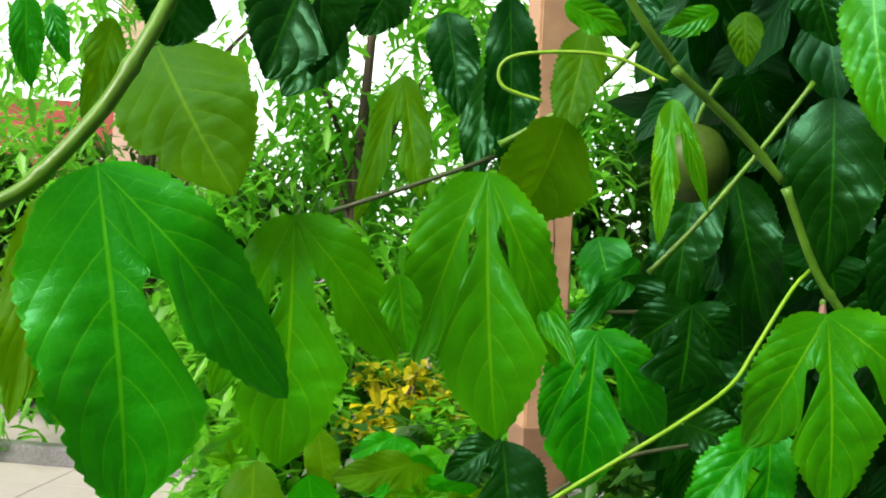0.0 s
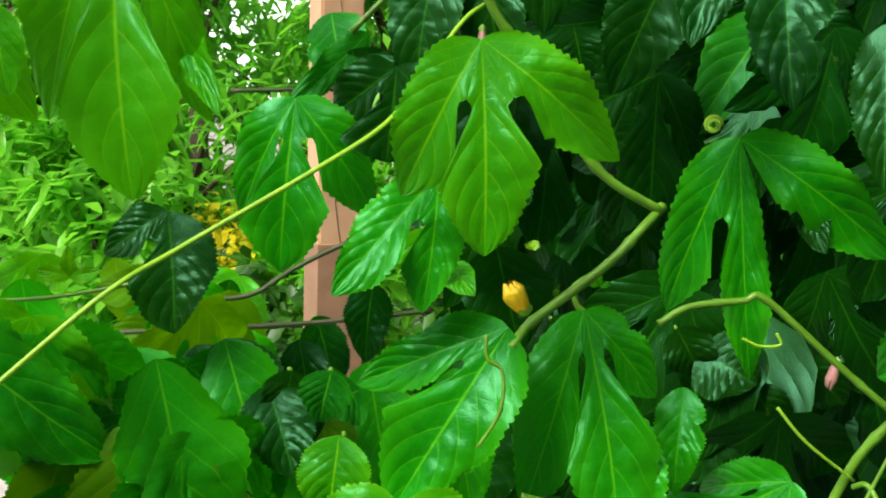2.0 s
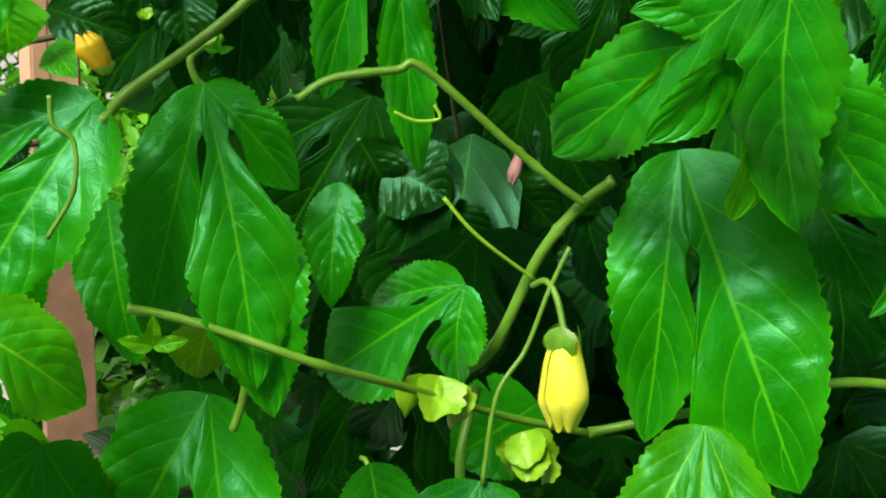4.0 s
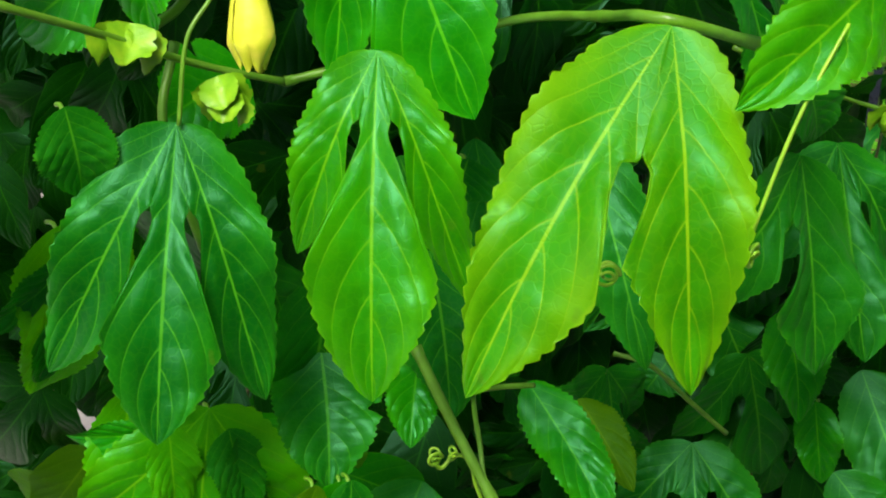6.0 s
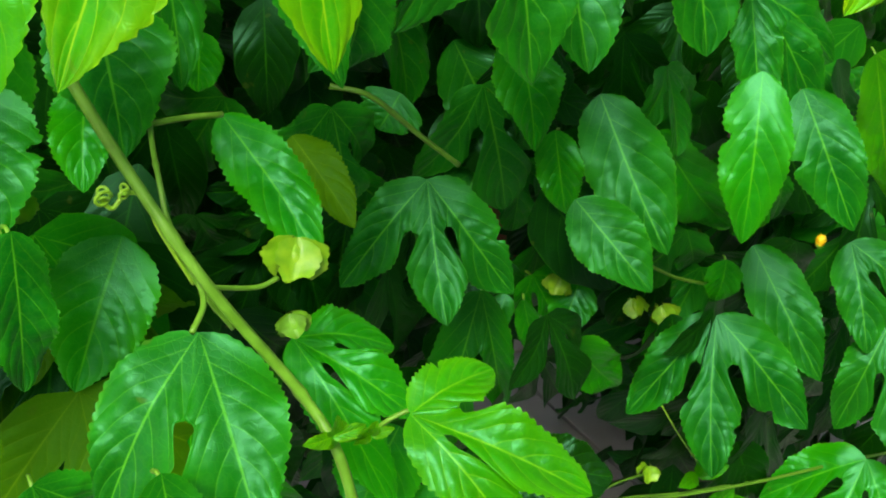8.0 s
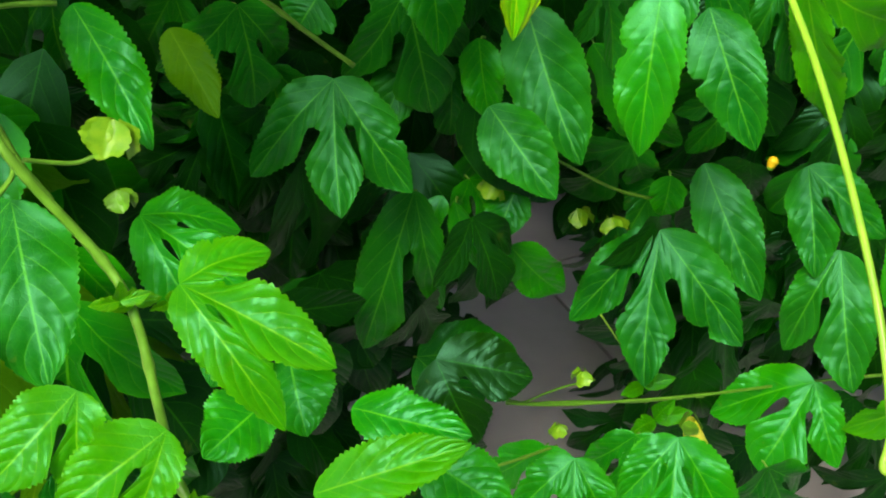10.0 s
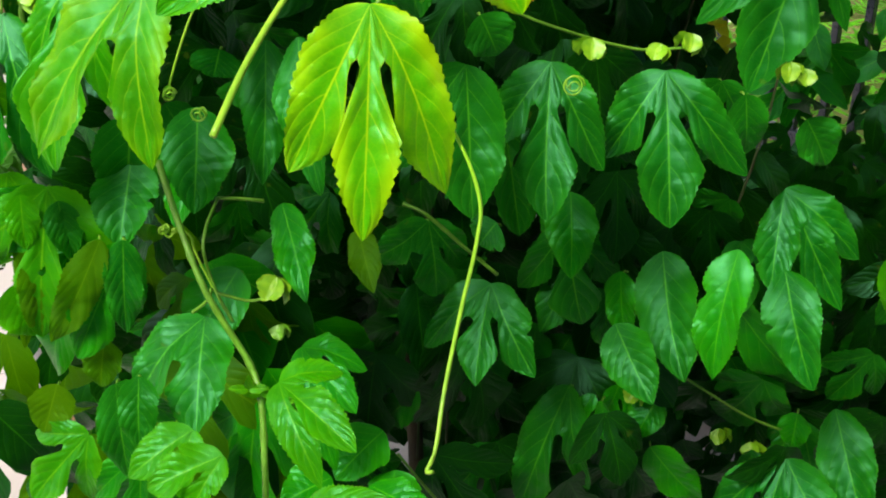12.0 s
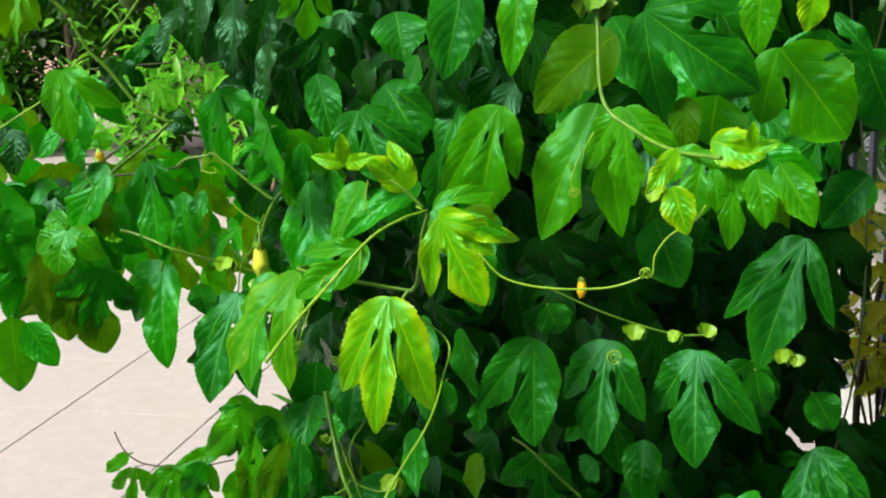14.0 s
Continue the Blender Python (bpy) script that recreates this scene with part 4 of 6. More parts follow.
leaf((0.964, 0.708, 1.164), (0.954, 0.704, 1.079), (-0.055, -0.997, 0.051), 0.043, "b", left=(39, 0.063, 0.033), right=(-45, 0.065, 0.029))
leaf((0.664, 0.42, 1.392), (0.697, 0.419, 1.353), (0.297, -0.914, 0.277), 0.067, "o")
leaf((0.645, 0.562, 1.325), (0.667, 0.541, 1.257), (0.18, -0.918, 0.352), 0.037, "b", left=(45, 0.054, 0.029))
leaf((0.882, 0.282, 1.448), (0.895, 0.272, 1.409), (-0.146, -0.963, 0.226), 0.030, "n", stalk=0.02)
leaf((0.916, 0.284, 1.463), (0.919, 0.273, 1.429), (-0.045, -0.951, 0.306), 0.017, "l", stalk=0.02)
leaf((0.95, 0.304, 1.46), (0.961, 0.283, 1.416), (0.002, -0.902, 0.431), 0.029, "l")
leaf((0.969, 0.305, 1.465), (1, 0.284, 1.417), (-0.009, -0.921, 0.39), 0.034, "l")
leaf((0.885, 0.293, 1.477), (0.861, 0.272, 1.444), (0.312, -0.886, 0.345), 0.021, "n", stalk=0.02)
leaf((0.452, 0.557, 1.083), (0.402, 0.542, 0.98), (0.117, -0.989, 0.088), 0.047, "m", right=(21, 0.082, 0.032))
leaf((0.41, 0.577, 1.109), (0.409, 0.565, 1.06), (0.424, -0.882, 0.205), 0.029, "b")
leaf((0.378, 0.595, 1.107), (0.357, 0.57, 0.975), (0.097, -0.981, 0.172), 0.027, "o")
leaf((0.325, 0.611, 1.048), (0.264, 0.59, 1.029), (0.22, -0.918, 0.33), 0.025, "l")
leaf((0.293, 0.609, 1.021), (0.292, 0.598, 0.974), (0.292, -0.931, 0.217), 0.029, "m")
leaf((0.268, 0.608, 1), (0.249, 0.605, 0.945), (0.147, -0.989, -0.004), 0.013, "l", left=(43, 0.049, 0.019), right=(-38, 0.046, 0.021))
leaf((0.305, 0.604, 0.895), (0.273, 0.603, 0.876), (-0.047, -0.986, 0.161), 0.025, "l", stalk=0.02)
leaf((0.466, 0.515, 1.459), (0.427, 0.493, 1.404), (0.462, -0.886, 0.029), 0.026, "m", left=(45, 0.050, 0.023), right=(-36, 0.050, 0.028))
leaf((0.482, 0.515, 1.448), (0.479, 0.493, 1.395), (0.465, -0.83, 0.309), 0.024, "m")
leaf((0.666, 0.325, 1.416), (0.736, 0.306, 1.403), (-0.147, -0.887, 0.438), 0.017, "l", left=(41, 0.055, 0.025), right=(-43, 0.058, 0.026))
leaf((1.057, 0.493, 1.542), (0.989, 0.483, 1.554), (0.154, -0.988, -0.006), 0.035, "b", left=(39, 0.050, 0.025), right=(-39, 0.050, 0.023))
leaf((0.933, 0.332, 1.454), (0.93, 0.32, 1.385), (-0.168, -0.968, 0.185), 0.026, "l", left=(42, 0.058, 0.025))
leaf((0.966, 0.332, 1.441), (0.978, 0.322, 1.406), (-0.111, -0.959, 0.261), 0.016, "o", stalk=0.02)
leaf((0.93, 0.333, 1.476), (1.004, 0.314, 1.452), (-0.104, -0.92, 0.379), 0.035, "m")
leaf((0.887, 0.478, 1.503), (0.886, 0.466, 1.448), (-0.136, -0.967, 0.212), 0.034, "o")
leaf((0.134, 0.879, 1.352), (0.152, 0.874, 1.299), (0.131, -0.982, 0.133), 0.035, "d")
leaf((0.285, 0.788, 1.375), (0.316, 0.784, 1.335), (0.075, -0.987, 0.139), 0.038, "d")
leaf((0.441, 0.788, 1.355), (0.471, 0.786, 1.327), (-0.038, -0.999, 0.036), 0.037, "d", stalk=0.02)
leaf((0.351, 0.741, 1.38), (0.369, 0.739, 1.351), (-0.109, -0.994, 0.013), 0.032, "d", stalk=0.02)
leaf((0.194, 0.793, 1.44), (0.237, 0.792, 1.427), (0.065, -0.964, 0.257), 0.034, "d", stalk=0.02)
leaf((0.123, 0.559, 1.312), (0.121, 0.556, 1.223), (0.462, -0.886, 0.026), 0.040, "o")
leaf((0.108, 0.551, 1.343), (0.107, 0.547, 1.261), (0.609, -0.792, 0.029), 0.046, "l")
leaf((0.179, 0.568, 1.258), (0.18, 0.566, 1.206), (0.59, -0.806, 0.052), 0.028, "o")
leaf((0.337, 0.598, 1.196), (0.326, 0.595, 1.132), (0.513, -0.857, -0.053), 0.033, "b", left=(39, 0.051, 0.024), right=(-44, 0.050, 0.022))
leaf((0.386, 0.577, 1.117), (0.349, 0.574, 1.062), (0.092, -0.996, -0.005), 0.033, "m", left=(44, 0.047, 0.023), right=(-46, 0.056, 0.023))
leaf((0.457, 0.6, 1.173), (0.448, 0.596, 1.088), (0.143, -0.99, 0.027), 0.062, "b")
leaf((0.31, 0.591, 1.039), (0.278, 0.588, 0.992), (0.224, -0.97, -0.098), 0.033, "m")
leaf((0.36, 0.573, 1.041), (0.372, 0.571, 0.991), (0.449, -0.883, 0.143), 0.049, "l")
leaf((0.404, 0.575, 1.065), (0.415, 0.572, 0.994), (0.325, -0.942, 0.089), 0.036, "b", left=(40, 0.052, 0.028), right=(-46, 0.059, 0.027))
leaf((0.103, 0.616, 1.615), (0.087, 0.608, 1.554), (0.604, -0.795, -0.054), 0.058, "o")
leaf((0.435, 0.545, 1.091), (0.392, 0.53, 0.996), (0.109, -0.988, 0.106), 0.034, "o")
leaf((0.452, 0.546, 1.09), (0.448, 0.533, 1.009), (0.072, -0.986, 0.149), 0.032, "b")
leaf((0.379, 0.57, 1.07), (0.379, 0.558, 0.997), (0.328, -0.933, 0.15), 0.033, "o")
leaf((0.372, 0.572, 1.118), (0.373, 0.561, 1.075), (0.293, -0.923, 0.25), 0.028, "l", stalk=0.02)
leaf((0.4, 0.573, 1.112), (0.407, 0.562, 1.066), (0.19, -0.949, 0.252), 0.030, "b", stalk=0.02)
leaf((0.386, 0.557, 0.955), (0.373, 0.545, 0.914), (0.161, -0.961, 0.223), 0.039, "o", stalk=0.02)
leaf((0.411, 0.538, 0.918), (0.358, 0.524, 0.863), (-0.173, -0.903, 0.395), 0.039, "l", left=(35, 0.062, 0.025), right=(-45, 0.055, 0.025))
leaf((0.44, 0.522, 0.975), (0.443, 0.509, 0.887), (0.045, -0.989, 0.143), 0.037, "b", left=(46, 0.065, 0.029))
leaf((0.425, 0.57, 0.989), (0.417, 0.568, 0.942), (-0.032, -0.999, 0.047), 0.034, "o", stalk=0.02)
leaf((0.084, 0.689, 1.368), (0.111, 0.664, 1.309), (0.1, -0.904, 0.415), 0.043, "d")
leaf((0.121, 0.707, 1.357), (0.132, 0.684, 1.313), (0.171, -0.854, 0.491), 0.047, "d")
leaf((0.148, 0.687, 1.344), (0.164, 0.664, 1.299), (-0.063, -0.895, 0.441), 0.033, "o")
leaf((0.011, 0.646, 1.337), (0.027, 0.624, 1.297), (0.201, -0.808, 0.554), 0.045, "m", stalk=0.02)
leaf((0.109, 0.614, 1.387), (0.136, 0.589, 1.314), (0.076, -0.932, 0.356), 0.046, "m")
leaf((0.168, 0.546, 1.362), (0.165, 0.533, 1.328), (-0.015, -0.938, 0.346), 0.031, "l", stalk=0.02)
leaf((0.141, 0.653, 1.381), (0.152, 0.639, 1.333), (-0.124, -0.96, 0.25), 0.029, "d")
leaf((0.232, 0.526, 1.676), (0.234, 0.497, 1.605), (-0.399, -0.852, 0.339), 0.033, "l")
leaf((0.175, 0.708, 1.359), (0.191, 0.683, 1.288), (0.15, -0.919, 0.365), 0.044, "m")
leaf((0.252, 0.973, 1.514), (0.255, 0.958, 1.456), (-0.187, -0.954, 0.235), 0.058, "d")
leaf((0.233, 0.941, 1.483), (0.237, 0.926, 1.429), (-0.077, -0.965, 0.253), 0.049, "d")
leaf((0.279, 0.991, 1.501), (0.275, 0.966, 1.439), (0.071, -0.925, 0.373), 0.047, "d")
leaf((0.225, 0.765, 1.345), (0.236, 0.738, 1.264), (-0.071, -0.951, 0.303), 0.045, "m")
leaf((0.262, 0.939, 1.458), (0.263, 0.926, 1.419), (-0.011, -0.948, 0.318), 0.041, "d", stalk=0.02)
leaf((-0.921, 2.085, 1.611), (-0.914, 2.072, 1.539), (0.615, -0.748, 0.082), 0.034, "m", stalk=0, crowd=True)
leaf((-0.809, 1.887, 1.425), (-0.831, 1.887, 1.335), (0.938, -0.855, -0.294), 0.049, "o", left=(52, 0.071, 0.036), right=(-53, 0.071, 0.036), stalk=0, crowd=True)
leaf((-0.877, 2.028, 1.364), (-0.906, 1.998, 1.264), (0.781, -1.01, 0.102), 0.054, "b", left=(46, 0.081, 0.041), right=(-53, 0.081, 0.041), stalk=0, crowd=True)
leaf((-0.751, 1.886, 1.371), (-0.726, 1.866, 1.29), (0.144, -0.709, 0.099), 0.038, "o", left=(46, 0.066, 0.033), right=(-48, 0.066, 0.033), stalk=0, crowd=True)
leaf((-0.423, 1.314, 1.395), (-0.418, 1.319, 1.307), (0.387, -0.71, -0.113), 0.049, "l", left=(44, 0.071, 0.035), right=(-45, 0.071, 0.035), stalk=0, crowd=True)
leaf((-0.518, 1.553, 1.37), (-0.532, 1.55, 1.271), (0.589, -1.157, 0.06), 0.057, "m", left=(48, 0.080, 0.040), right=(-54, 0.080, 0.040), stalk=0, crowd=True)
leaf((-0.651, 1.886, 1.328), (-0.628, 1.878, 1.233), (0.419, -0.55, 0.162), 0.043, "o", stalk=0, crowd=True)
leaf((-0.248, 1.027, 1.373), (-0.255, 1.021, 1.286), (0.841, -0.651, 0.206), 0.049, "m", stalk=0, crowd=True)
leaf((-0.332, 1.266, 1.347), (-0.356, 1.266, 1.265), (0.261, -0.796, 0.024), 0.044, "m", stalk=0, crowd=True)
leaf((-0.391, 1.409, 1.33), (-0.392, 1.385, 1.231), (0.411, -0.987, -0.209), 0.058, "o", stalk=0, crowd=True)
leaf((-0.454, 1.601, 1.328), (-0.479, 1.591, 1.242), (0.787, -1.009, -0.274), 0.042, "m", stalk=0, crowd=True)
leaf((-0.596, 1.981, 1.239), (-0.576, 1.98, 1.151), (0.267, -1.275, -0.169), 0.052, "b", stalk=0, crowd=True)
leaf((0.037, 0.551, 1.406), (0.008, 0.553, 1.325), (0.206, -0.495, 0.292), 0.048, "l", left=(48, 0.065, 0.032), right=(-51, 0.065, 0.032), stalk=0, crowd=True)
leaf((-0.099, 0.838, 1.384), (-0.09, 0.807, 1.292), (0.151, -1.005, 0.152), 0.050, "o", stalk=0, crowd=True)
leaf((-0.068, 0.886, 1.367), (-0.049, 0.888, 1.269), (0.574, -1.247, -0.114), 0.053, "m", stalk=0, crowd=True)
leaf((0.084, 0.697, 1.39), (0.085, 0.694, 1.313), (0.734, -0.605, -0.031), 0.040, "o", left=(48, 0.062, 0.031), right=(-46, 0.062, 0.031), stalk=0, crowd=True)
leaf((0.057, 0.793, 1.377), (0.042, 0.775, 1.303), (0.612, -0.552, -0.161), 0.041, "o", stalk=0, crowd=True)
leaf((0.027, 0.936, 1.359), (0.02, 0.911, 1.264), (0.837, -0.58, 0.458), 0.047, "m", stalk=0, crowd=True)
leaf((0.06, 0.985, 1.35), (0.06, 0.99, 1.243), (0.421, -0.753, 0.353), 0.062, "o", stalk=0, crowd=True)
leaf((-0.036, 1.32, 1.311), (-0.042, 1.312, 1.229), (0.425, -0.714, 0.086), 0.043, "m", left=(54, 0.066, 0.033), right=(-43, 0.066, 0.033), stalk=0, crowd=True)
leaf((0.022, 1.273, 1.313), (0.001, 1.274, 1.232), (0.578, -1.026, 0.463), 0.042, "b", stalk=0, crowd=True)
leaf((0.015, 1.368, 1.282), (0.009, 1.373, 1.188), (0.577, -1.03, 0.202), 0.053, "l", stalk=0, crowd=True)
leaf((0.04, 0.551, 1.398), (0.061, 0.551, 1.321), (0.709, -1.175, -0.035), 0.037, "m", left=(52, 0.061, 0.031), right=(-48, 0.061, 0.031), stalk=0, crowd=True)
leaf((0.089, 0.552, 1.39), (0.122, 0.526, 1.283), (0.831, -0.849, 0.031), 0.063, "m", stalk=0, crowd=True)
leaf((0.094, 0.6, 1.377), (0.089, 0.602, 1.273), (0.875, -0.692, 0.082), 0.051, "b", left=(55, 0.082, 0.042), right=(-53, 0.082, 0.042), stalk=0, crowd=True)
leaf((0.09, 0.648, 1.369), (0.103, 0.633, 1.279), (0.846, -1.16, 0.052), 0.052, "b", left=(54, 0.072, 0.036), right=(-45, 0.072, 0.036), stalk=0, crowd=True)
leaf((0.064, 0.791, 1.348), (0.057, 0.761, 1.248), (0.654, -0.553, 0.414), 0.056, "l", stalk=0, crowd=True)
leaf((0.053, 0.55, 1.354), (0.03, 0.542, 1.276), (0.49, -1.215, -0.008), 0.037, "o", stalk=0, crowd=True)
leaf((0.085, 0.551, 1.362), (0.062, 0.528, 1.28), (0.137, -1.022, 0.064), 0.043, "o", stalk=0, crowd=True)
leaf((0.107, 0.551, 1.358), (0.132, 0.547, 1.272), (0.896, -0.802, -0.232), 0.044, "m", left=(55, 0.070, 0.035), right=(-55, 0.070, 0.035), stalk=0, crowd=True)
leaf((0.102, 0.647, 1.338), (0.078, 0.635, 1.257), (0.563, -0.937, 0.009), 0.040, "o", left=(46, 0.066, 0.033), right=(-48, 0.066, 0.033), stalk=0, crowd=True)
leaf((0.092, 0.742, 1.308), (0.121, 0.715, 1.204), (0.192, -1.223, 0.502), 0.048, "m", left=(49, 0.084, 0.042), right=(-52, 0.084, 0.042), stalk=0, crowd=True)
leaf((0.052, 0.549, 1.335), (0.031, 0.544, 1.236), (0.877, -0.835, 0.405), 0.054, "m", stalk=0, crowd=True)
leaf((0.08, 0.549, 1.324), (0.077, 0.522, 1.242), (0.291, -0.863, -0.143), 0.049, "m", stalk=0, crowd=True)
leaf((0.129, 0.55, 1.321), (0.099, 0.53, 1.221), (0.747, -1.011, 0.068), 0.050, "m", left=(54, 0.081, 0.041), right=(-55, 0.081, 0.041), stalk=0, crowd=True)
leaf((0.096, 0.693, 1.297), (0.074, 0.669, 1.216), (0.485, -0.881, -0.102), 0.044, "m", stalk=0, crowd=True)
leaf((-0.342, 1.89, 1.239), (-0.349, 1.885, 1.132), (0.394, -0.585, -0.219), 0.060, "l", left=(47, 0.086, 0.043), right=(-51, 0.086, 0.043), stalk=0, crowd=True)
leaf((-0.267, 2.036, 1.22), (-0.24, 2.025, 1.113), (0.308, -1.143, 0.329), 0.064, "o", stalk=0, crowd=True)
leaf((-0.136, 2.039, 1.218), (-0.153, 2.02, 1.111), (0.017, -0.557, 0.307), 0.065, "m", left=(47, 0.087, 0.043), right=(-54, 0.087, 0.043), stalk=0, crowd=True)
leaf((0.075, 0.793, 1.37), (0.041, 0.76, 1.261), (0.719, -0.459, 0.461), 0.053, "m", stalk=0, crowd=True)
leaf((0.056, 0.936, 1.344), (0.031, 0.913, 1.25), (0.553, -0.996, 0.397), 0.047, "o", left=(48, 0.075, 0.038), right=(-53, 0.075, 0.038), stalk=0, crowd=True)
leaf((-0.024, 1.224, 1.322), (-0.051, 1.207, 1.225), (0.34, -0.843, 0.364), 0.057, "o", left=(46, 0.079, 0.040), right=(-55, 0.079, 0.040), stalk=0, crowd=True)
leaf((0.031, 1.176, 1.315), (0.004, 1.149, 1.232), (0.373, -0.635, 0.001), 0.049, "m", left=(49, 0.068, 0.034), right=(-51, 0.068, 0.034), stalk=0, crowd=True)
leaf((-0.001, 1.416, 1.283), (0.004, 1.417, 1.202), (0.647, -0.683, 0.087), 0.043, "m", stalk=0, crowd=True)
leaf((-0.015, 1.607, 1.236), (-0.019, 1.588, 1.147), (0.02, -1.257, 0.059), 0.041, "o", stalk=0, crowd=True)
leaf((-0.037, 1.8, 1.236), (-0.071, 1.791, 1.134), (-0.016, -0.571, 0.366), 0.061, "l", left=(44, 0.082, 0.042), right=(-52, 0.082, 0.042), stalk=0, crowd=True)
leaf((0.079, 0.743, 1.346), (0.093, 0.744, 1.269), (0.16, -0.472, 0.474), 0.039, "o", left=(44, 0.061, 0.031), right=(-45, 0.061, 0.031), stalk=0, crowd=True)
leaf((0.064, 0.887, 1.318), (0.037, 0.879, 1.239), (0.29, -0.615, 0.261), 0.043, "b", left=(46, 0.063, 0.032), right=(-47, 0.063, 0.032), stalk=0, crowd=True)
leaf((0.063, 0.984, 1.318), (0.055, 0.95, 1.221), (0.275, -0.816, 0.337), 0.054, "m", left=(45, 0.079, 0.040), right=(-47, 0.079, 0.040), stalk=0, crowd=True)
leaf((0.041, 1.175, 1.28), (0.036, 1.176, 1.171), (0.642, -0.799, -0.159), 0.053, "o", stalk=0, crowd=True)
leaf((0.018, 1.318, 1.254), (-0.012, 1.32, 1.148), (0.34, -0.897, 0.451), 0.051, "o", left=(52, 0.085, 0.043), right=(-45, 0.085, 0.043), stalk=0, crowd=True)
leaf((-0.005, 1.558, 1.21), (-0.021, 1.539, 1.123), (0.592, -0.805, -0.032), 0.042, "m", left=(47, 0.070, 0.035), right=(-49, 0.070, 0.035), stalk=0, crowd=True)
leaf((-0.065, 1.892, 1.131), (-0.088, 1.894, 1.024), (0.529, -1.147, -0.213), 0.061, "m", stalk=0, crowd=True)
leaf((0.072, 0.791, 1.324), (0.074, 0.767, 1.226), (0.507, -0.598, 0.177), 0.045, "m", left=(50, 0.078, 0.040), right=(-45, 0.078, 0.040), stalk=0, crowd=True)
leaf((0.072, 0.886, 1.283), (0.099, 0.881, 1.189), (0.139, -1.195, 0.347), 0.045, "m", left=(51, 0.075, 0.038), right=(-50, 0.075, 0.038), stalk=0, crowd=True)
leaf((0.052, 1.03, 1.274), (0.045, 1.021, 1.177), (0.522, -0.565, 0.102), 0.050, "m", left=(54, 0.078, 0.039), right=(-54, 0.078, 0.039), stalk=0, crowd=True)
leaf((0.051, 1.078, 1.257), (0.032, 1.06, 1.181), (0.608, -0.682, 0.113), 0.037, "o", left=(48, 0.063, 0.031), right=(-51, 0.063, 0.031), stalk=0, crowd=True)
leaf((0.01, 1.364, 1.197), (-0.013, 1.368, 1.106), (0.394, -0.788, 0.158), 0.052, "m", stalk=0, crowd=True)
leaf((-0.049, 1.698, 1.124), (-0.037, 1.678, 1.023), (0.729, -0.584, 0.374), 0.055, "o", stalk=0, crowd=True)
leaf((-0.041, 1.843, 1.117), (-0.058, 1.838, 1.03), (0.629, -1.243, 0.557), 0.051, "m", stalk=0, crowd=True)
leaf((0.092, 0.741, 1.291), (0.103, 0.72, 1.198), (0.809, -0.905, 0.553), 0.052, "m", left=(47, 0.075, 0.038), right=(-48, 0.075, 0.038), stalk=0, crowd=True)
leaf((0.085, 0.789, 1.284), (0.102, 0.761, 1.176), (0.774, -0.457, 0.269), 0.058, "l", stalk=0, crowd=True)
leaf((0.054, 0.98, 1.224), (0.064, 0.957, 1.124), (0.394, -0.575, 0.071), 0.058, "o", left=(52, 0.081, 0.041), right=(-49, 0.081, 0.041), stalk=0, crowd=True)
leaf((0.032, 1.171, 1.18), (0.046, 1.168, 1.095), (0.191, -0.68, 0.098), 0.049, "o", left=(44, 0.069, 0.035), right=(-44, 0.069, 0.035), stalk=0, crowd=True)
leaf((0.012, 1.363, 1.153), (0.028, 1.359, 1.048), (0.742, -1.074, 0.378), 0.061, "o", stalk=0, crowd=True)
leaf((0.002, 1.459, 1.145), (-0.006, 1.448, 1.071), (0.516, -0.543, 0.054), 0.041, "l", left=(49, 0.060, 0.030), right=(-48, 0.060, 0.030), stalk=0, crowd=True)
leaf((-0.048, 1.839, 1.018), (-0.048, 1.814, 0.929), (0.299, -1.294, 0.418), 0.050, "l", stalk=0, crowd=True)
leaf((0.115, 0.932, 1.215), (0.115, 0.905, 1.116), (0.665, -0.831, 0.035), 0.054, "o", stalk=0, crowd=True)
leaf((0.01, 1.361, 1.109), (0.014, 1.343, 1.017), (0.561, -1.033, -0.013), 0.048, "l", stalk=0, crowd=True)
leaf((-0.001, 1.457, 1.096), (-0.006, 1.455, 1.013), (0.063, -0.666, 0.307), 0.041, "o", left=(54, 0.067, 0.033), right=(-43, 0.067, 0.033), stalk=0, crowd=True)
leaf((0.044, 1.456, 1.065), (0.059, 1.458, 0.976), (0.483, -0.905, -0.096), 0.046, "m", stalk=0, crowd=True)
leaf((0.158, 0.549, 1.282), (0.164, 0.546, 1.197), (0.426, -0.636, -0.132), 0.045, "o", left=(48, 0.068, 0.034), right=(-45, 0.068, 0.034), stalk=0, crowd=True)
leaf((0.192, 0.55, 1.282), (0.216, 0.543, 1.188), (0.653, -1.074, -0.104), 0.055, "o", left=(49, 0.074, 0.037), right=(-45, 0.074, 0.037), stalk=0, crowd=True)
leaf((0.216, 0.551, 1.288), (0.193, 0.538, 1.206), (0.818, -1.021, -0.007), 0.037, "m", left=(48, 0.066, 0.033), right=(-51, 0.066, 0.033), stalk=0, crowd=True)
leaf((0.119, 1.169, 1.097), (0.094, 1.144, 1.019), (0.413, -1.19, 0.504), 0.039, "l", left=(54, 0.063, 0.031), right=(-45, 0.063, 0.031), stalk=0, crowd=True)
leaf((0.083, 1.408, 1.041), (0.079, 1.385, 0.958), (0.466, -0.937, 0.083), 0.044, "b", left=(44, 0.067, 0.034), right=(-53, 0.067, 0.034), stalk=0, crowd=True)

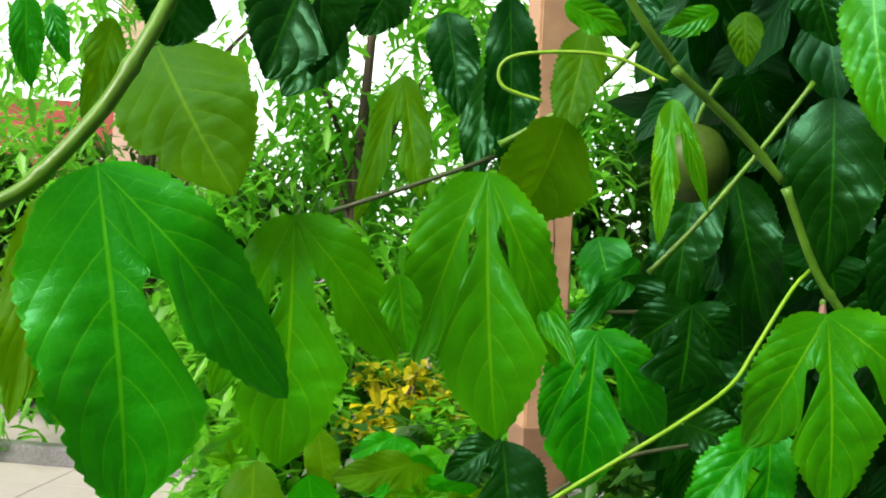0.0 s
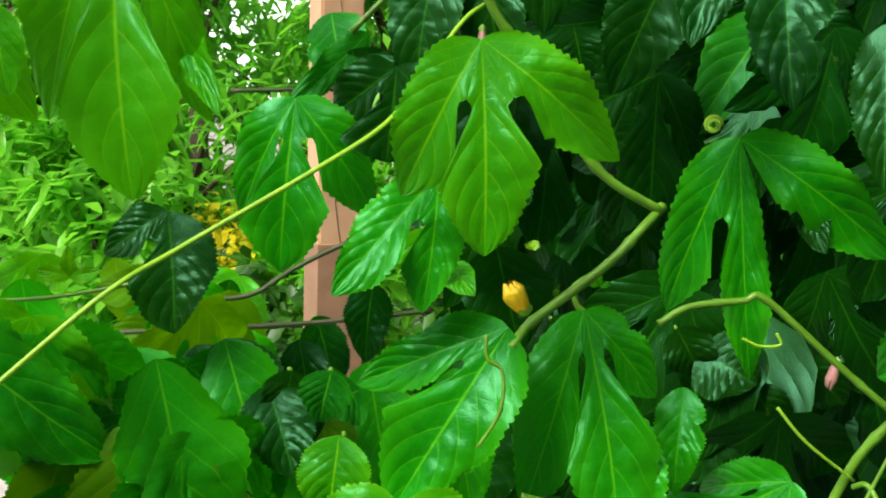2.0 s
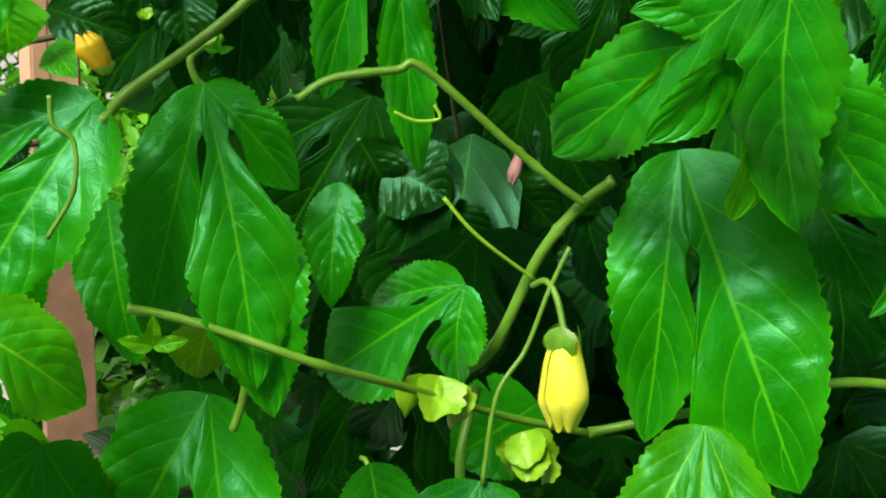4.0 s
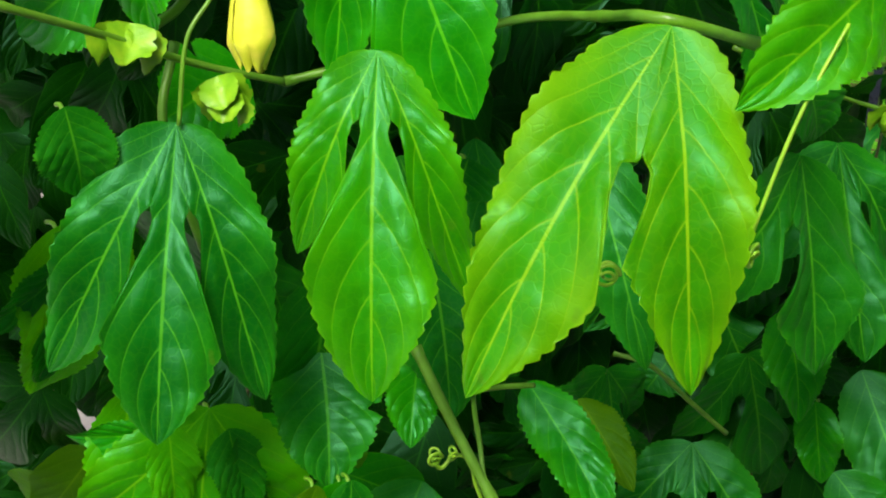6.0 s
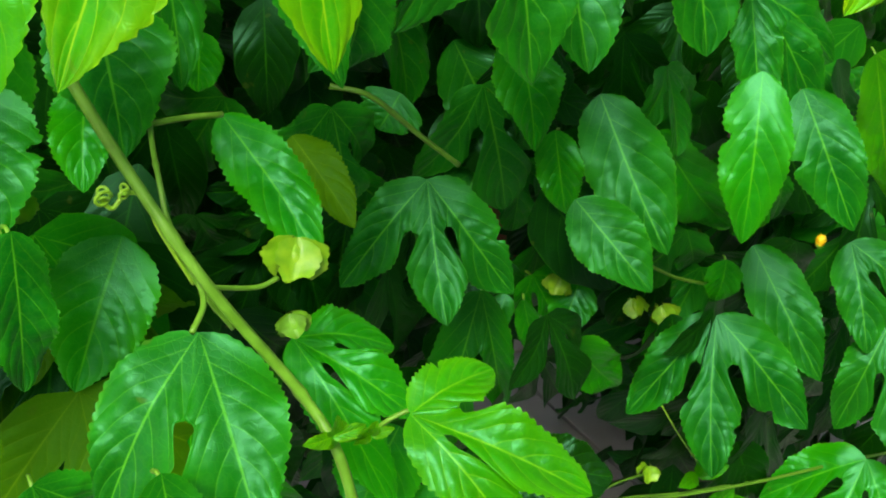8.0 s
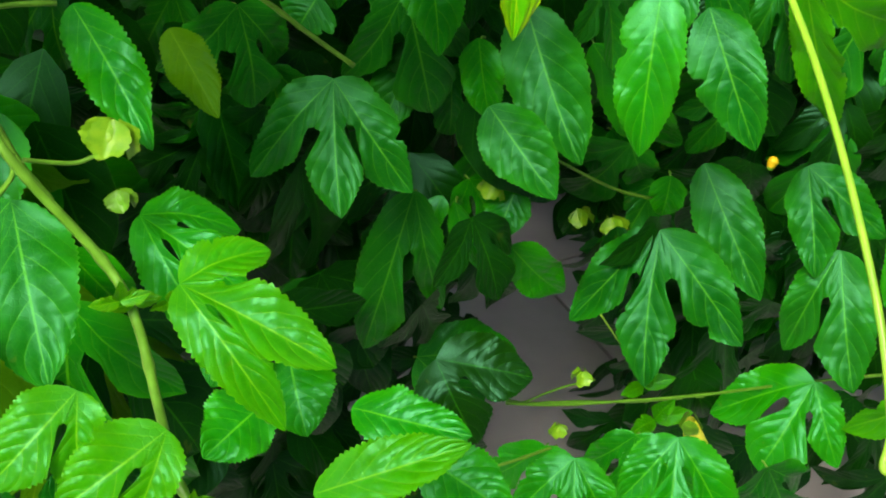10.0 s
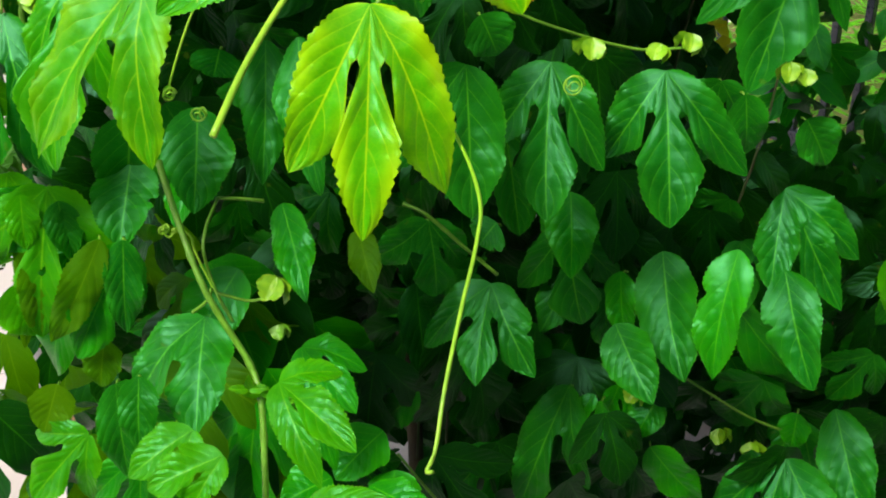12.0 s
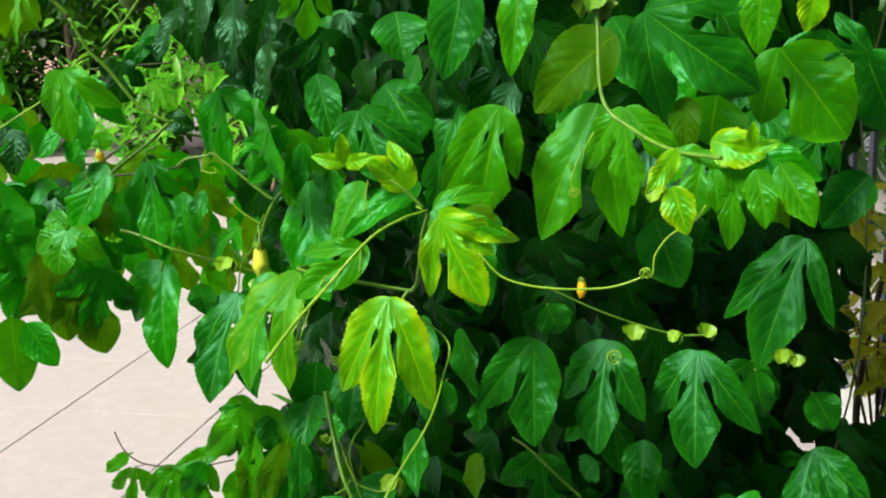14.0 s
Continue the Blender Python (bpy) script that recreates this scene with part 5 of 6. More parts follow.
# stems and tendrils
stem([(0.204, 0.54, 1.582), (0.221, 0.547, 1.546), (0.239, 0.556, 1.523), (0.271, 0.563, 1.48), (0.303, 0.573, 1.461)], 0.0021)
stem([(0.304, 0.577, 1.463), (0.296, 0.568, 1.456), (0.278, 0.559, 1.438), (0.247, 0.549, 1.414), (0.238, 0.541, 1.404)], 0.0021)
stem([(0.152, 0.55, 1.635), (0.133, 0.537, 1.656), (0.106, 0.527, 1.696)], 0.0021)
stem([(0.221, 0.557, 1.546), (0.21, 0.542, 1.536), (0.193, 0.524, 1.51), (0.181, 0.509, 1.494), (0.157, 0.493, 1.477), (0.113, 0.475, 1.449), (0.089, 0.457, 1.433), (0.055, 0.44, 1.401)], 0.001, material=TENDRIL, name="tendril", nodes=0)
stem([(-0.133, 0.612, 1.394), (-0.089, 0.61, 1.399), (-0.032, 0.608, 1.400), (0.026, 0.607, 1.404), (0.071, 0.605, 1.414)], 0.0009)
stem([(0.077, 0.785, 1.376), (0.102, 0.786, 1.381), (0.127, 0.788, 1.398), (0.162, 0.79, 1.416), (0.205, 0.792, 1.427)], 0.0016, material=DARK_STEM)
stem([(0.002, 0.801, 1.349), (0.076, 0.802, 1.355), (0.15, 0.804, 1.363), (0.21, 0.806, 1.372)], 0.0016, material=DARK_STEM)
stem([(0.079, 0.824, 1.502), (0.132, 0.827, 1.506), (0.193, 0.831, 1.51)], 0.0014, material=DARK_STEM)
stem([(-0.046, 0.418, 1.635), (-0.05, 0.408, 1.617), (-0.062, 0.396, 1.587), (-0.08, 0.387, 1.561), (-0.091, 0.381, 1.551), (-0.112, 0.376, 1.541)], 0.0032)
stem([(-0.089, 0.483, 1.439), (-0.07, 0.483, 1.429), (-0.044, 0.483, 1.407), (-0.019, 0.482, 1.386)], 0.002)
stem([(-0.042, 0.757, 1.561), (0.03, 0.761, 1.59), (0.078, 0.765, 1.613), (0.118, 0.769, 1.644)], 0.0016, material=DARK_STEM)
stem([(0.158, 0.706, 1.537), (0.184, 0.71, 1.567), (0.217, 0.716, 1.611), (0.248, 0.722, 1.656)], 0.0017)
stem([(0.069, 0.634, 1.601), (0.091, 0.636, 1.615), (0.12, 0.639, 1.637), (0.139, 0.642, 1.66)], 0.0018)
stem([(0.092, 0.516, 1.612), (0.074, 0.517, 1.618), (0.074, 0.518, 1.629), (0.09, 0.519, 1.634), (0.121, 0.519, 1.634), (0.146, 0.518, 1.624)], 0.0009, material=TENDRIL, name="tendril", nodes=0)
stem([(0.306, 0.575, 1.411), (0.319, 0.576, 1.419), (0.343, 0.576, 1.423), (0.353, 0.576, 1.424), (0.387, 0.578, 1.397), (0.409, 0.578, 1.38), (0.42, 0.578, 1.373)], 0.0017)
stem([(0.432, 0.579, 1.382), (0.42, 0.585, 1.37), (0.406, 0.591, 1.348), (0.391, 0.597, 1.31), (0.378, 0.602, 1.297)], 0.0024)
stem([(0.39, 0.622, 1.285), (0.381, 0.607, 1.249), (0.396, 0.599, 1.192)], 0.0022)
stem([(0.246, 0.542, 1.34), (0.261, 0.542, 1.337), (0.281, 0.54, 1.331), (0.313, 0.537, 1.32), (0.349, 0.559, 1.304), (0.393, 0.588, 1.283), (0.436, 0.603, 1.269)], 0.0017)
stem([(0.288, 0.563, 1.312), (0.287, 0.563, 1.301), (0.283, 0.562, 1.288)], 0.0017, name="petiole", nodes=0)
stem([(0.412, 0.568, 1.357), (0.404, 0.567, 1.339), (0.396, 0.566, 1.317), (0.384, 0.562, 1.299), (0.379, 0.558, 1.265)], 0.0010, name="petiole", nodes=0)
stem([(0.4, 0.576, 1.34), (0.404, 0.57, 1.343), (0.407, 0.564, 1.337), (0.409, 0.557, 1.323)], 0.0014, name="petiole", nodes=0)
stem([(0.364, 0.581, 1.374), (0.378, 0.58, 1.359), (0.404, 0.586, 1.34)], 0.0008, material=TENDRIL, name="tendril", nodes=0)
stem([(0.356, 0.565, 1.411), (0.358, 0.565, 1.406), (0.349, 0.565, 1.405), (0.341, 0.565, 1.408)], 0.0007, material=TENDRIL, name="tendril", nodes=0)
stem([(0.225, 0.509, 1.415), (0.226, 0.508, 1.406), (0.232, 0.508, 1.401), (0.232, 0.506, 1.386), (0.224, 0.505, 1.371)], 0.0008)
stem([(0.279, 0.578, 1.433), (0.268, 0.577, 1.426), (0.269, 0.576, 1.418), (0.272, 0.576, 1.415)], 0.0015, name="petiole", nodes=0)
stem([(0.483, 0.549, 1.154), (0.498, 0.524, 1.115), (0.519, 0.495, 1.069), (0.55, 0.477, 1.017), (0.559, 0.457, 0.992), (0.561, 0.435, 0.95), (0.563, 0.413, 0.916), (0.578, 0.368, 0.905), (0.602, 0.323, 0.879)], 0.0026)
stem([(0.524, 0.572, 1.113), (0.542, 0.573, 1.112), (0.56, 0.575, 1.109)], 0.0015, name="petiole", nodes=0)
stem([(0.524, 0.572, 1.113), (0.52, 0.559, 1.107), (0.516, 0.542, 1.099), (0.515, 0.531, 1.084), (0.524, 0.523, 1.054), (0.536, 0.516, 1.032)], 0.0013)
stem([(0.485, 0.528, 1.106), (0.49, 0.528, 1.1), (0.497, 0.529, 1.105), (0.506, 0.529, 1.1), (0.509, 0.529, 1.086), (0.522, 0.525, 1.055)], 0.001, material=TENDRIL, name="tendril", nodes=0)
stem([(0.521, 0.515, 1.062), (0.518, 0.504, 1.057), (0.508, 0.493, 1.053)], 0.0014, name="petiole", nodes=0)
stem([(0.678, 0.694, 1.054), (0.698, 0.68, 1.049), (0.732, 0.681, 1.017), (0.765, 0.681, 0.987)], 0.0017)
stem([(0.525, 0.515, 1.058), (0.548, 0.517, 1.05), (0.56, 0.518, 1.051)], 0.0012, name="petiole", nodes=0)
stem([(0.581, 0.47, 0.985), (0.589, 0.466, 0.994), (0.601, 0.462, 1)], 0.0012, name="petiole", nodes=0)
stem([(0.925, 0.753, 0.582), (0.966, 0.745, 0.557), (1.034, 0.74, 0.539), (1.098, 0.735, 0.521), (1.215, 0.733, 0.491)], 0.0016)
stem([(0.976, 0.755, 0.545), (1.022, 0.759, 0.546), (1.065, 0.763, 0.538)], 0.0012)
stem([(1.033, 0.726, 0.659), (1.061, 0.726, 0.615), (1.094, 0.727, 0.568)], 0.0008, material=TENDRIL, name="tendril", nodes=0)
stem([(0.919, 0.693, 0.616), (0.961, 0.686, 0.605), (1.026, 0.681, 0.59), (1.131, 0.679, 0.564), (1.28, 0.681, 0.53), (1.457, 0.684, 0.483)], 0.0016)
stem([(0.786, 0.621, 0.637), (0.869, 0.627, 0.615), (0.939, 0.634, 0.608)], 0.0014)
stem([(0.671, 0.622, 0.832), (0.689, 0.622, 0.805), (0.71, 0.622, 0.776)], 0.0014)
stem([(0.969, 0.751, 0.834), (1.045, 0.755, 0.78), (1.097, 0.758, 0.753)], 0.0014)
stem([(0.636, 0.274, 1.343), (0.667, 0.368, 1.279), (0.683, 0.274, 1.271), (0.688, 0.214, 1.263), (0.684, 0.186, 1.251), (0.674, 0.152, 1.234), (0.664, 0.119, 1.211), (0.659, 0.102, 1.191), (0.655, 0.097, 1.183), (0.657, 0.093, 1.185)], 0.001, material=TENDRIL, name="tendril", nodes=0)
stem([(0.665, 0.306, 1.418), (0.649, 0.274, 1.416), (0.628, 0.242, 1.404), (0.597, 0.208, 1.367), (0.579, 0.176, 1.344), (0.566, 0.144, 1.322)], 0.0012, material=TENDRIL, name="tendril", nodes=0, r1=0.0017)
stem([(0.661, 0.305, 1.419), (0.655, 0.305, 1.422)], 0.0012, material=TENDRIL, name="tendril", nodes=0)
stem([(0.436, 0.603, 1.269), (0.485, 0.588, 1.284), (0.529, 0.559, 1.303), (0.526, 0.477, 1.321), (0.509, 0.403, 1.335), (0.603, 0.435, 1.31), (0.631, 0.388, 1.324), (0.645, 0.35, 1.349), (0.656, 0.323, 1.391), (0.666, 0.305, 1.414)], 0.0021)
stem([(0.644, 0.312, 1.341), (0.639, 0.307, 1.334), (0.635, 0.302, 1.328)], 0.0014, name="petiole", nodes=0)
stem([(0.591, 0.339, 1.351), (0.585, 0.364, 1.36), (0.578, 0.388, 1.363)], 0.0014, name="petiole", nodes=0)
stem([(0.661, 0.305, 1.421), (0.645, 0.306, 1.436), (0.632, 0.306, 1.445)], 0.0013)
stem([(0.713, 0.295, 1.383), (0.736, 0.295, 1.361), (0.774, 0.295, 1.353), (0.823, 0.297, 1.354), (0.853, 0.298, 1.363), (0.861, 0.298, 1.371), (0.857, 0.298, 1.363)], 0.001, material=TENDRIL, name="tendril", nodes=0)
stem([(0.861, 0.298, 1.363), (0.866, 0.298, 1.369), (0.868, 0.299, 1.385), (0.88, 0.3, 1.402), (0.9, 0.301, 1.415), (0.91, 0.302, 1.429)], 0.0009, material=TENDRIL, name="tendril", nodes=0)
stem([(0.611, 0.305, 1.445), (0.609, 0.304, 1.428), (0.612, 0.304, 1.412)], 0.0006, material=TENDRIL, name="tendril", nodes=0)
stem([(0.722, 0.668, 1.258), (0.793, 0.668, 1.228), (0.87, 0.669, 1.206), (0.917, 0.67, 1.206)], 0.0013)
stem([(0.804, 0.431, 1.582), (0.812, 0.404, 1.508), (0.842, 0.38, 1.483), (0.879, 0.341, 1.47), (0.921, 0.304, 1.469)], 0.002)
stem([(0.549, 0.366, 1.34), (0.534, 0.364, 1.312), (0.522, 0.362, 1.279), (0.52, 0.362, 1.269)], 0.0007, material=TENDRIL, name="tendril", nodes=0)
stem([(0.8, 0.446, 1.471), (0.786, 0.445, 1.446), (0.778, 0.443, 1.423), (0.782, 0.443, 1.412)], 0.0008, material=TENDRIL, name="tendril", nodes=0)
stem([(0.187, 0.6, 1.068), (0.2, 0.599, 1.043), (0.227, 0.6, 1.027), (0.287, 0.603, 1.026), (0.342, 0.606, 1.038)], 0.0009, material=TWIG, name="twig")
stem([(0.227, 0.6, 1.027), (0.21, 0.599, 1.02), (0.196, 0.598, 1.003)], 0.0006, material=TWIG, name="twig")
stem([(0.52, 0.392, 1.302), (0.508, 0.39, 1.27), (0.505, 0.39, 1.257)], 0.0007, material=TENDRIL, name="tendril", nodes=0)

# coils, buds, flowers and fruit
coil((0.527, 0.457, 1.223), 0.005014, (-0.48, -0.818, 0.319))
coil((0.487, 0.529, 1.106), 0.003567, (-0.273, -0.854, 0.445))
coil((0.496, 0.529, 1.106), 0.002218, (-0.289, -0.85, 0.441))
coil((0.782, 0.443, 1.412), 0.005217, (-0.088, -0.98, 0.183))
coil((0.86, 0.298, 1.369), 0.004637, (-0.181, -0.951, 0.251))
coil((0.52, 0.362, 1.269), 0.004146, (0.195, -0.929, 0.315))
coil((0.81, 0.609, 1.193), 0.009177, (-0.095, -0.942, 0.321))
coil((0.505, 0.39, 1.256), 0.004242, (0.134, -0.945, 0.299))
coil((0.327, 0.59, 1.5), 0.003904, (-0.246, -0.968, 0.039))
bract_bud((0.568, 0.519, 1.058), 0.02155, (-0.363, -0.774, 0.519), True)
bract_bud((0.572, 0.527, 1.016), 0.0128, (-0.379, -0.739, 0.558), False)
bract_bud((0.93, 0.767, 0.797), 0.01828, (-0.539, -0.656, 0.527), True)
bract_bud((1.037, 0.782, 0.733), 0.01838, (-0.584, -0.606, 0.54), True)
bract_bud((1.076, 0.784, 0.712), 0.0208, (-0.598, -0.59, 0.542), True)
bract_bud((0.361, 0.57, 1.295), 0.02015, (-0.154, -0.953, 0.262), True)
bract_bud((0.401, 0.571, 1.273), 0.01656, (-0.221, -0.929, 0.295), True)
bract_bud((0.83, 0.649, 1.211), 0.02, (-0.107, -0.948, 0.3), True)
bract_bud((0.913, 0.651, 1.215), 0.01816, (-0.169, -0.941, 0.293), True)
bract_bud((0.862, 0.445, 1.411), 0.02048, (-0.16, -0.97, 0.181), True)
bract_bud((1.002, 0.7, 0.613), 0.01525, (-0.384, -0.675, 0.629), True)
bract_bud((0.937, 0.634, 0.627), 0.01242, (-0.356, -0.664, 0.657), True)
bract_bud((0.402, 0.57, 1.269), 0.01726, (-0.175, -0.938, 0.301), True)
bract_bud((0.251, 0.602, 1.44), 0.004761, (-0.211, -0.965, 0.155), True)
bract_bud((0.465, 0.594, 1.073), 0.01514, (0.193, -0.899, 0.393), True)
bract_bud((0.8, 0.432, 1.593), 0.02773, (0.097, -0.995, 0.033), False)
bract_bud((1.009, 0.633, 1.19), 0.01691, (-0.061, -0.952, 0.298), True)
bract_bud((0.996, 0.633, 1.196), 0.01729, (-0.23, -0.924, 0.307), True)
bract_bud((0.878, 0.611, 1.219), 0.01526, (-0.731, -0.654, 0.192), True)
closed_flower((0.409, 0.557, 1.325), (0.41, 0.555, 1.285), 0.01903, (-0.298, -0.949, 0.103))
closed_flower((1.076, 0.625, 0.596), (1.101, 0.623, 0.526), 0.02252, (-0.441, -0.623, 0.645))
closed_flower((0.241, 0.524, 1.422), (0.233, 0.525, 1.434), 0.009426, (-0.221, -0.953, 0.206), GOLD)
closed_flower((1.201, 0.728, 0.78), (1.207, 0.729, 0.791), 0.009694, (-0.526, -0.689, 0.498), GOLD)
closed_flower((0.772, 0.612, 1.283), (0.772, 0.611, 1.26), 0.01121, (-0.067, -0.964, 0.257), GOLD)
closed_flower((0.406, 0.627, 1.388), (0.402, 0.626, 1.373), 0.00541, (-0.251, -0.962, 0.106), PINK)
closed_flower((0.217, 0.507, 1.533), (0.217, 0.506, 1.523), 0.003443, (-0.166, -0.986, -0.017), PINK)
stem([(0.149, 0.519, 1.63), (0.181, 0.536, 1.606), (0.203, 0.544, 1.585)], 0.0021)
sprig((0.577, 0.46, 0.994), 0.01121, (-0.378, -0.668, 0.641), "y")
sprig((-0.052, 0.58, 1.429), 0.01415, (0.301, -0.939, 0.164), "y")
sprig((0.044, 0.585, 1.418), 0.0152, (0.154, -0.97, 0.185), "y")
sprig((-0.069, 0.577, 1.401), 0.008606, (0.324, -0.923, 0.205), "y")
sprig((0.559, 0.457, 1.002), 0.01377, (-0.126, -0.825, 0.552), "y")
sprig((0.256, 0.505, 1.336), 0.0114, (0.024, -0.965, 0.261), "y")
sprig((0.551, 0.448, 1.012), 0.01532, (0.07, -0.851, 0.52), "y")
sprig((0.564, 0.394, 0.923), 0.0107, (-0.094, -0.744, 0.662), "y")
sprig((0.277, 0.568, 1.428), 0.005988, (-0.2, -0.967, 0.152), "l")
sprig((1.097, 0.726, 0.55), 0.03393, (-0.579, -0.509, 0.637), "l")
sprig((1.101, 0.704, 0.521), 0.03999, (-0.576, -0.488, 0.655), "l")
sprig((0.59, 0.305, 1.459), 0.03072, (0.286, -0.946, 0.151), "n")
sprig((0.946, 0.304, 1.477), 0.02444, (-0.025, -0.99, 0.142), "n")
passion_fruit((0.184, 0.752, 1.606), 0.02276)


# ---- the crowded leaves of the open edge, one mesh a tone ----
for tone, (vs, us, fs) in crowded.items():
    tagged(mesh_object("edge_leaves", vs, fs, LEAF[tone], vine, uv=us), kind="stuff")


# ---- inner foliage, joined ----
def joined_leaves(count, spot, tones, name, size=(0.07, 0.13), seed=7, lobed=0.7, parent=None, hang=0.75, ns=12):
    """Many leaves that cannot be told apart, one mesh for each tone."""
    rng = random.Random(seed)
    data = {t: ([], [], [], 0) for t in tones}
    for i in range(count):
        at = Vector(spot(rng))
        L = rng.uniform(*size)
        lobes = []
        if rng.random() < lobed:
            lobes = [(rng.uniform(32, 50), L * 0.8, L * 0.38), (-rng.uniform(32, 50), L * 0.8, L * 0.38)]
        P, UV, F = blade_data(L, L * rng.uniform(0.45, 0.6), lobes, rng, ns=ns, nx=4, fold=0.2, droop=0.2)
        axis = Vector((rng.uniform(-0.6, 0.6), rng.uniform(-0.5, 0.4), -hang)).normalized()
        m = frame_of(at, at + axis, (rng.uniform(-0.7, 0.5), -1, rng.uniform(0, 0.9)))
        t = rng.choice(tones)
        vs, us, fs, off = data[t]
        vs.extend(m @ Vector(p) for p in P)
        us.extend(UV)
        fs.extend(tuple(k + off for k in f) for f in F)
        data[t] = (vs, us, fs, off + len(P))
    for t, (vs, us, fs, off) in data.items():
        if vs:
            ob = mesh_object(name, vs, fs, LEAF[t], parent, uv=us)
            tagged(ob, kind="stuff")


deep = random.Random(5)


def inner_spot(rng):
    """Behind the outer leaves, but for the view to the paving low on the open side and to the garden beside the post."""
    while True:
        x, y, z = rng.uniform(0.2, 1.9), deep.uniform(0.72, 1.0) if rng.random() < 0.3 else deep.uniform(1.0, 1.75), rng.uniform(0.15, 2.3)
        if x < 0.24 or (y < 1.0 and x < 0.34 + max(0, 1.4 - z) * 0.2) or (z > 1.5 and x < 0.45):
            continue
        if 0.97 < x - (y - 0.9) * 0.6 < 1.2 and 0.0 < z < 0.7:
            continue
        if z > 0.95 and x > 1.06 + (y - 0.9) * 0.12 or (z > 0.98 - (y - 0.9) * 0.3 and x > 0.99 + (y - 0.9) * 0.25):
            continue
        return x, y, z


# tone d carries the shade of the vine's inside in its colour
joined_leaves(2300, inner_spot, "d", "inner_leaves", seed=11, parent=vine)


def overhead_spot(rng):
    """Leaves high over the fruit, their shade put into the dark tone."""
    return rng.uniform(0.19, 0.62), rng.uniform(0.95, 1.3), rng.uniform(1.5, 2.1)


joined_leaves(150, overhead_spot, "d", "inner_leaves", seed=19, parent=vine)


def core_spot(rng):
    """The core behind the front leaves, its shade deepened by the dark tone."""
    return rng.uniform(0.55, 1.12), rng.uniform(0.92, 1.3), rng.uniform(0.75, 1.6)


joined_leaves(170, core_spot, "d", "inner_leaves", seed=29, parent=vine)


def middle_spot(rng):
    """Leaves just behind the front ones, half shade put in by darker tones, off the gap low down that shows the paving.
    """
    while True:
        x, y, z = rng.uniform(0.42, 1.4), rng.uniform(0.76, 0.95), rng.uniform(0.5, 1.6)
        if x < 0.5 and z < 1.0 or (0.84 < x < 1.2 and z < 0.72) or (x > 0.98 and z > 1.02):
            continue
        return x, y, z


# darker b and d tones stand for half shade at this depth
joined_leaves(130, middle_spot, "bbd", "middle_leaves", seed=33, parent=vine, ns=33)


# overhead leaves, added to keep light off the inside of the vine
def shading_spot(rng):
    return rng.uniform(0.05, 1.5), rng.uniform(0.5, 2.0), rng.uniform(1.95, 2.4)


joined_leaves(700, shading_spot, "ddm", "canopy_leaves", seed=23, parent=vine)


def edge_spot(rng):
    while True:
        x, y, z = rng.uniform(0.28, 0.6), rng.uniform(0.6, 0.95), rng.uniform(0.35, 1.0)
        if z > 0.35 + x * 0.6:
            return x, y, z


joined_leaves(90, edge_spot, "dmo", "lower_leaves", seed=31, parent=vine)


def bed_spot(rng):
    """Low growth between the pots."""
    while True:
        x, y, z = rng.uniform(1.15, 2.5), rng.uniform(0.9, 2.9), rng.uniform(0.08, 0.75)
        if x > 1.3 + 0.25 * (y - 0.9) and z < 0.85 - 0.12 * abs(y - 1.8):
            return x, y, z


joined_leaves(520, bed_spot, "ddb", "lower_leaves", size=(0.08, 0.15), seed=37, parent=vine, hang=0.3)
for k in range(7):
    rng = random.Random(90 + k)
    x0 = rng.uniform(0.3, 1.2)
    stem([(x0, rng.uniform(0.95, 1.1), 2.2), (x0 + rng.uniform(-0.1, 0.1), rng.uniform(0.95, 1.1), 1.6), (x0 + rng.uniform(-0.15, 0.15), rng.uniform(0.95, 1.1), 1.1), (x0 + rng.uniform(-0.2, 0.2), 0.95, 0.6)], 0.002, 0.0014, DARK_STEM)
stem([(0.666, 1.161, -0.042), (0.721, 1.073, 0.468), (0.676, 1.087, 1.084), (0.792, 1.063, 1.662), (0.679, 1.199, 2.232)], 0.012, 0.007, BARK)


# ---- ground ----
def slab(name, x0, y0, z0, x1, y1, z1, material, parent=None, bevel=0.0, label=""):
    bm = bmesh.new()
    bmesh.ops.create_cube(bm, size=1)
    for v in bm.verts:
        v.co = Vector(((x0 + x1) / 2 + v.co.x * (x1 - x0), (y0 + y1) / 2 + v.co.y * (y1 - y0), (z0 + z1) / 2 + v.co.z * (z1 - z0)))
    if bevel:
        bmesh.ops.bevel(bm, geom=bm.edges[:], offset=bevel, segments=2, affect="EDGES", profile=0.6)
    return part(name, bm, material, parent, label)


bm = bmesh.new()
bmesh.ops.create_grid(bm, x_segments=8, y_segments=8, size=400)
ground = tagged(part("ground", bm, JOINT), "pale paved ground with narrow joints", "ground", kind="structure")
ground.location = (0, 0, -0.012)
pavement = tagged(new("pavement"), "pale pinkish square paving tiles", "pavement", kind="structure")


# ---- post, railing ----
post = tagged(new("wooden_post"), "slightly leaning tan wooden post with a long crack", "post")
bm = bmesh.new()
bmesh.ops.create_cube(bm, size=1)
for v in bm.verts:
    v.co = Vector((v.co.x * 0.06, v.co.y * 0.06, v.co.z * 2.6 + 1.3))
bmesh.ops.bevel(bm, geom=bm.edges[:], offset=0.003, segments=2, affect="EDGES")
bmesh.ops.subdivide_edges(bm, edges=[e for e in bm.edges if abs(e.verts[0].co.z - e.verts[1].co.z) > 1], cuts=30)
for v in bm.verts:
    v.co.x += 0.0012 * noise.noise(Vector((v.co.x * 20, v.co.y * 20, v.co.z * 6)))
shaft = part("shaft", bm, WOOD, post)
crack = []
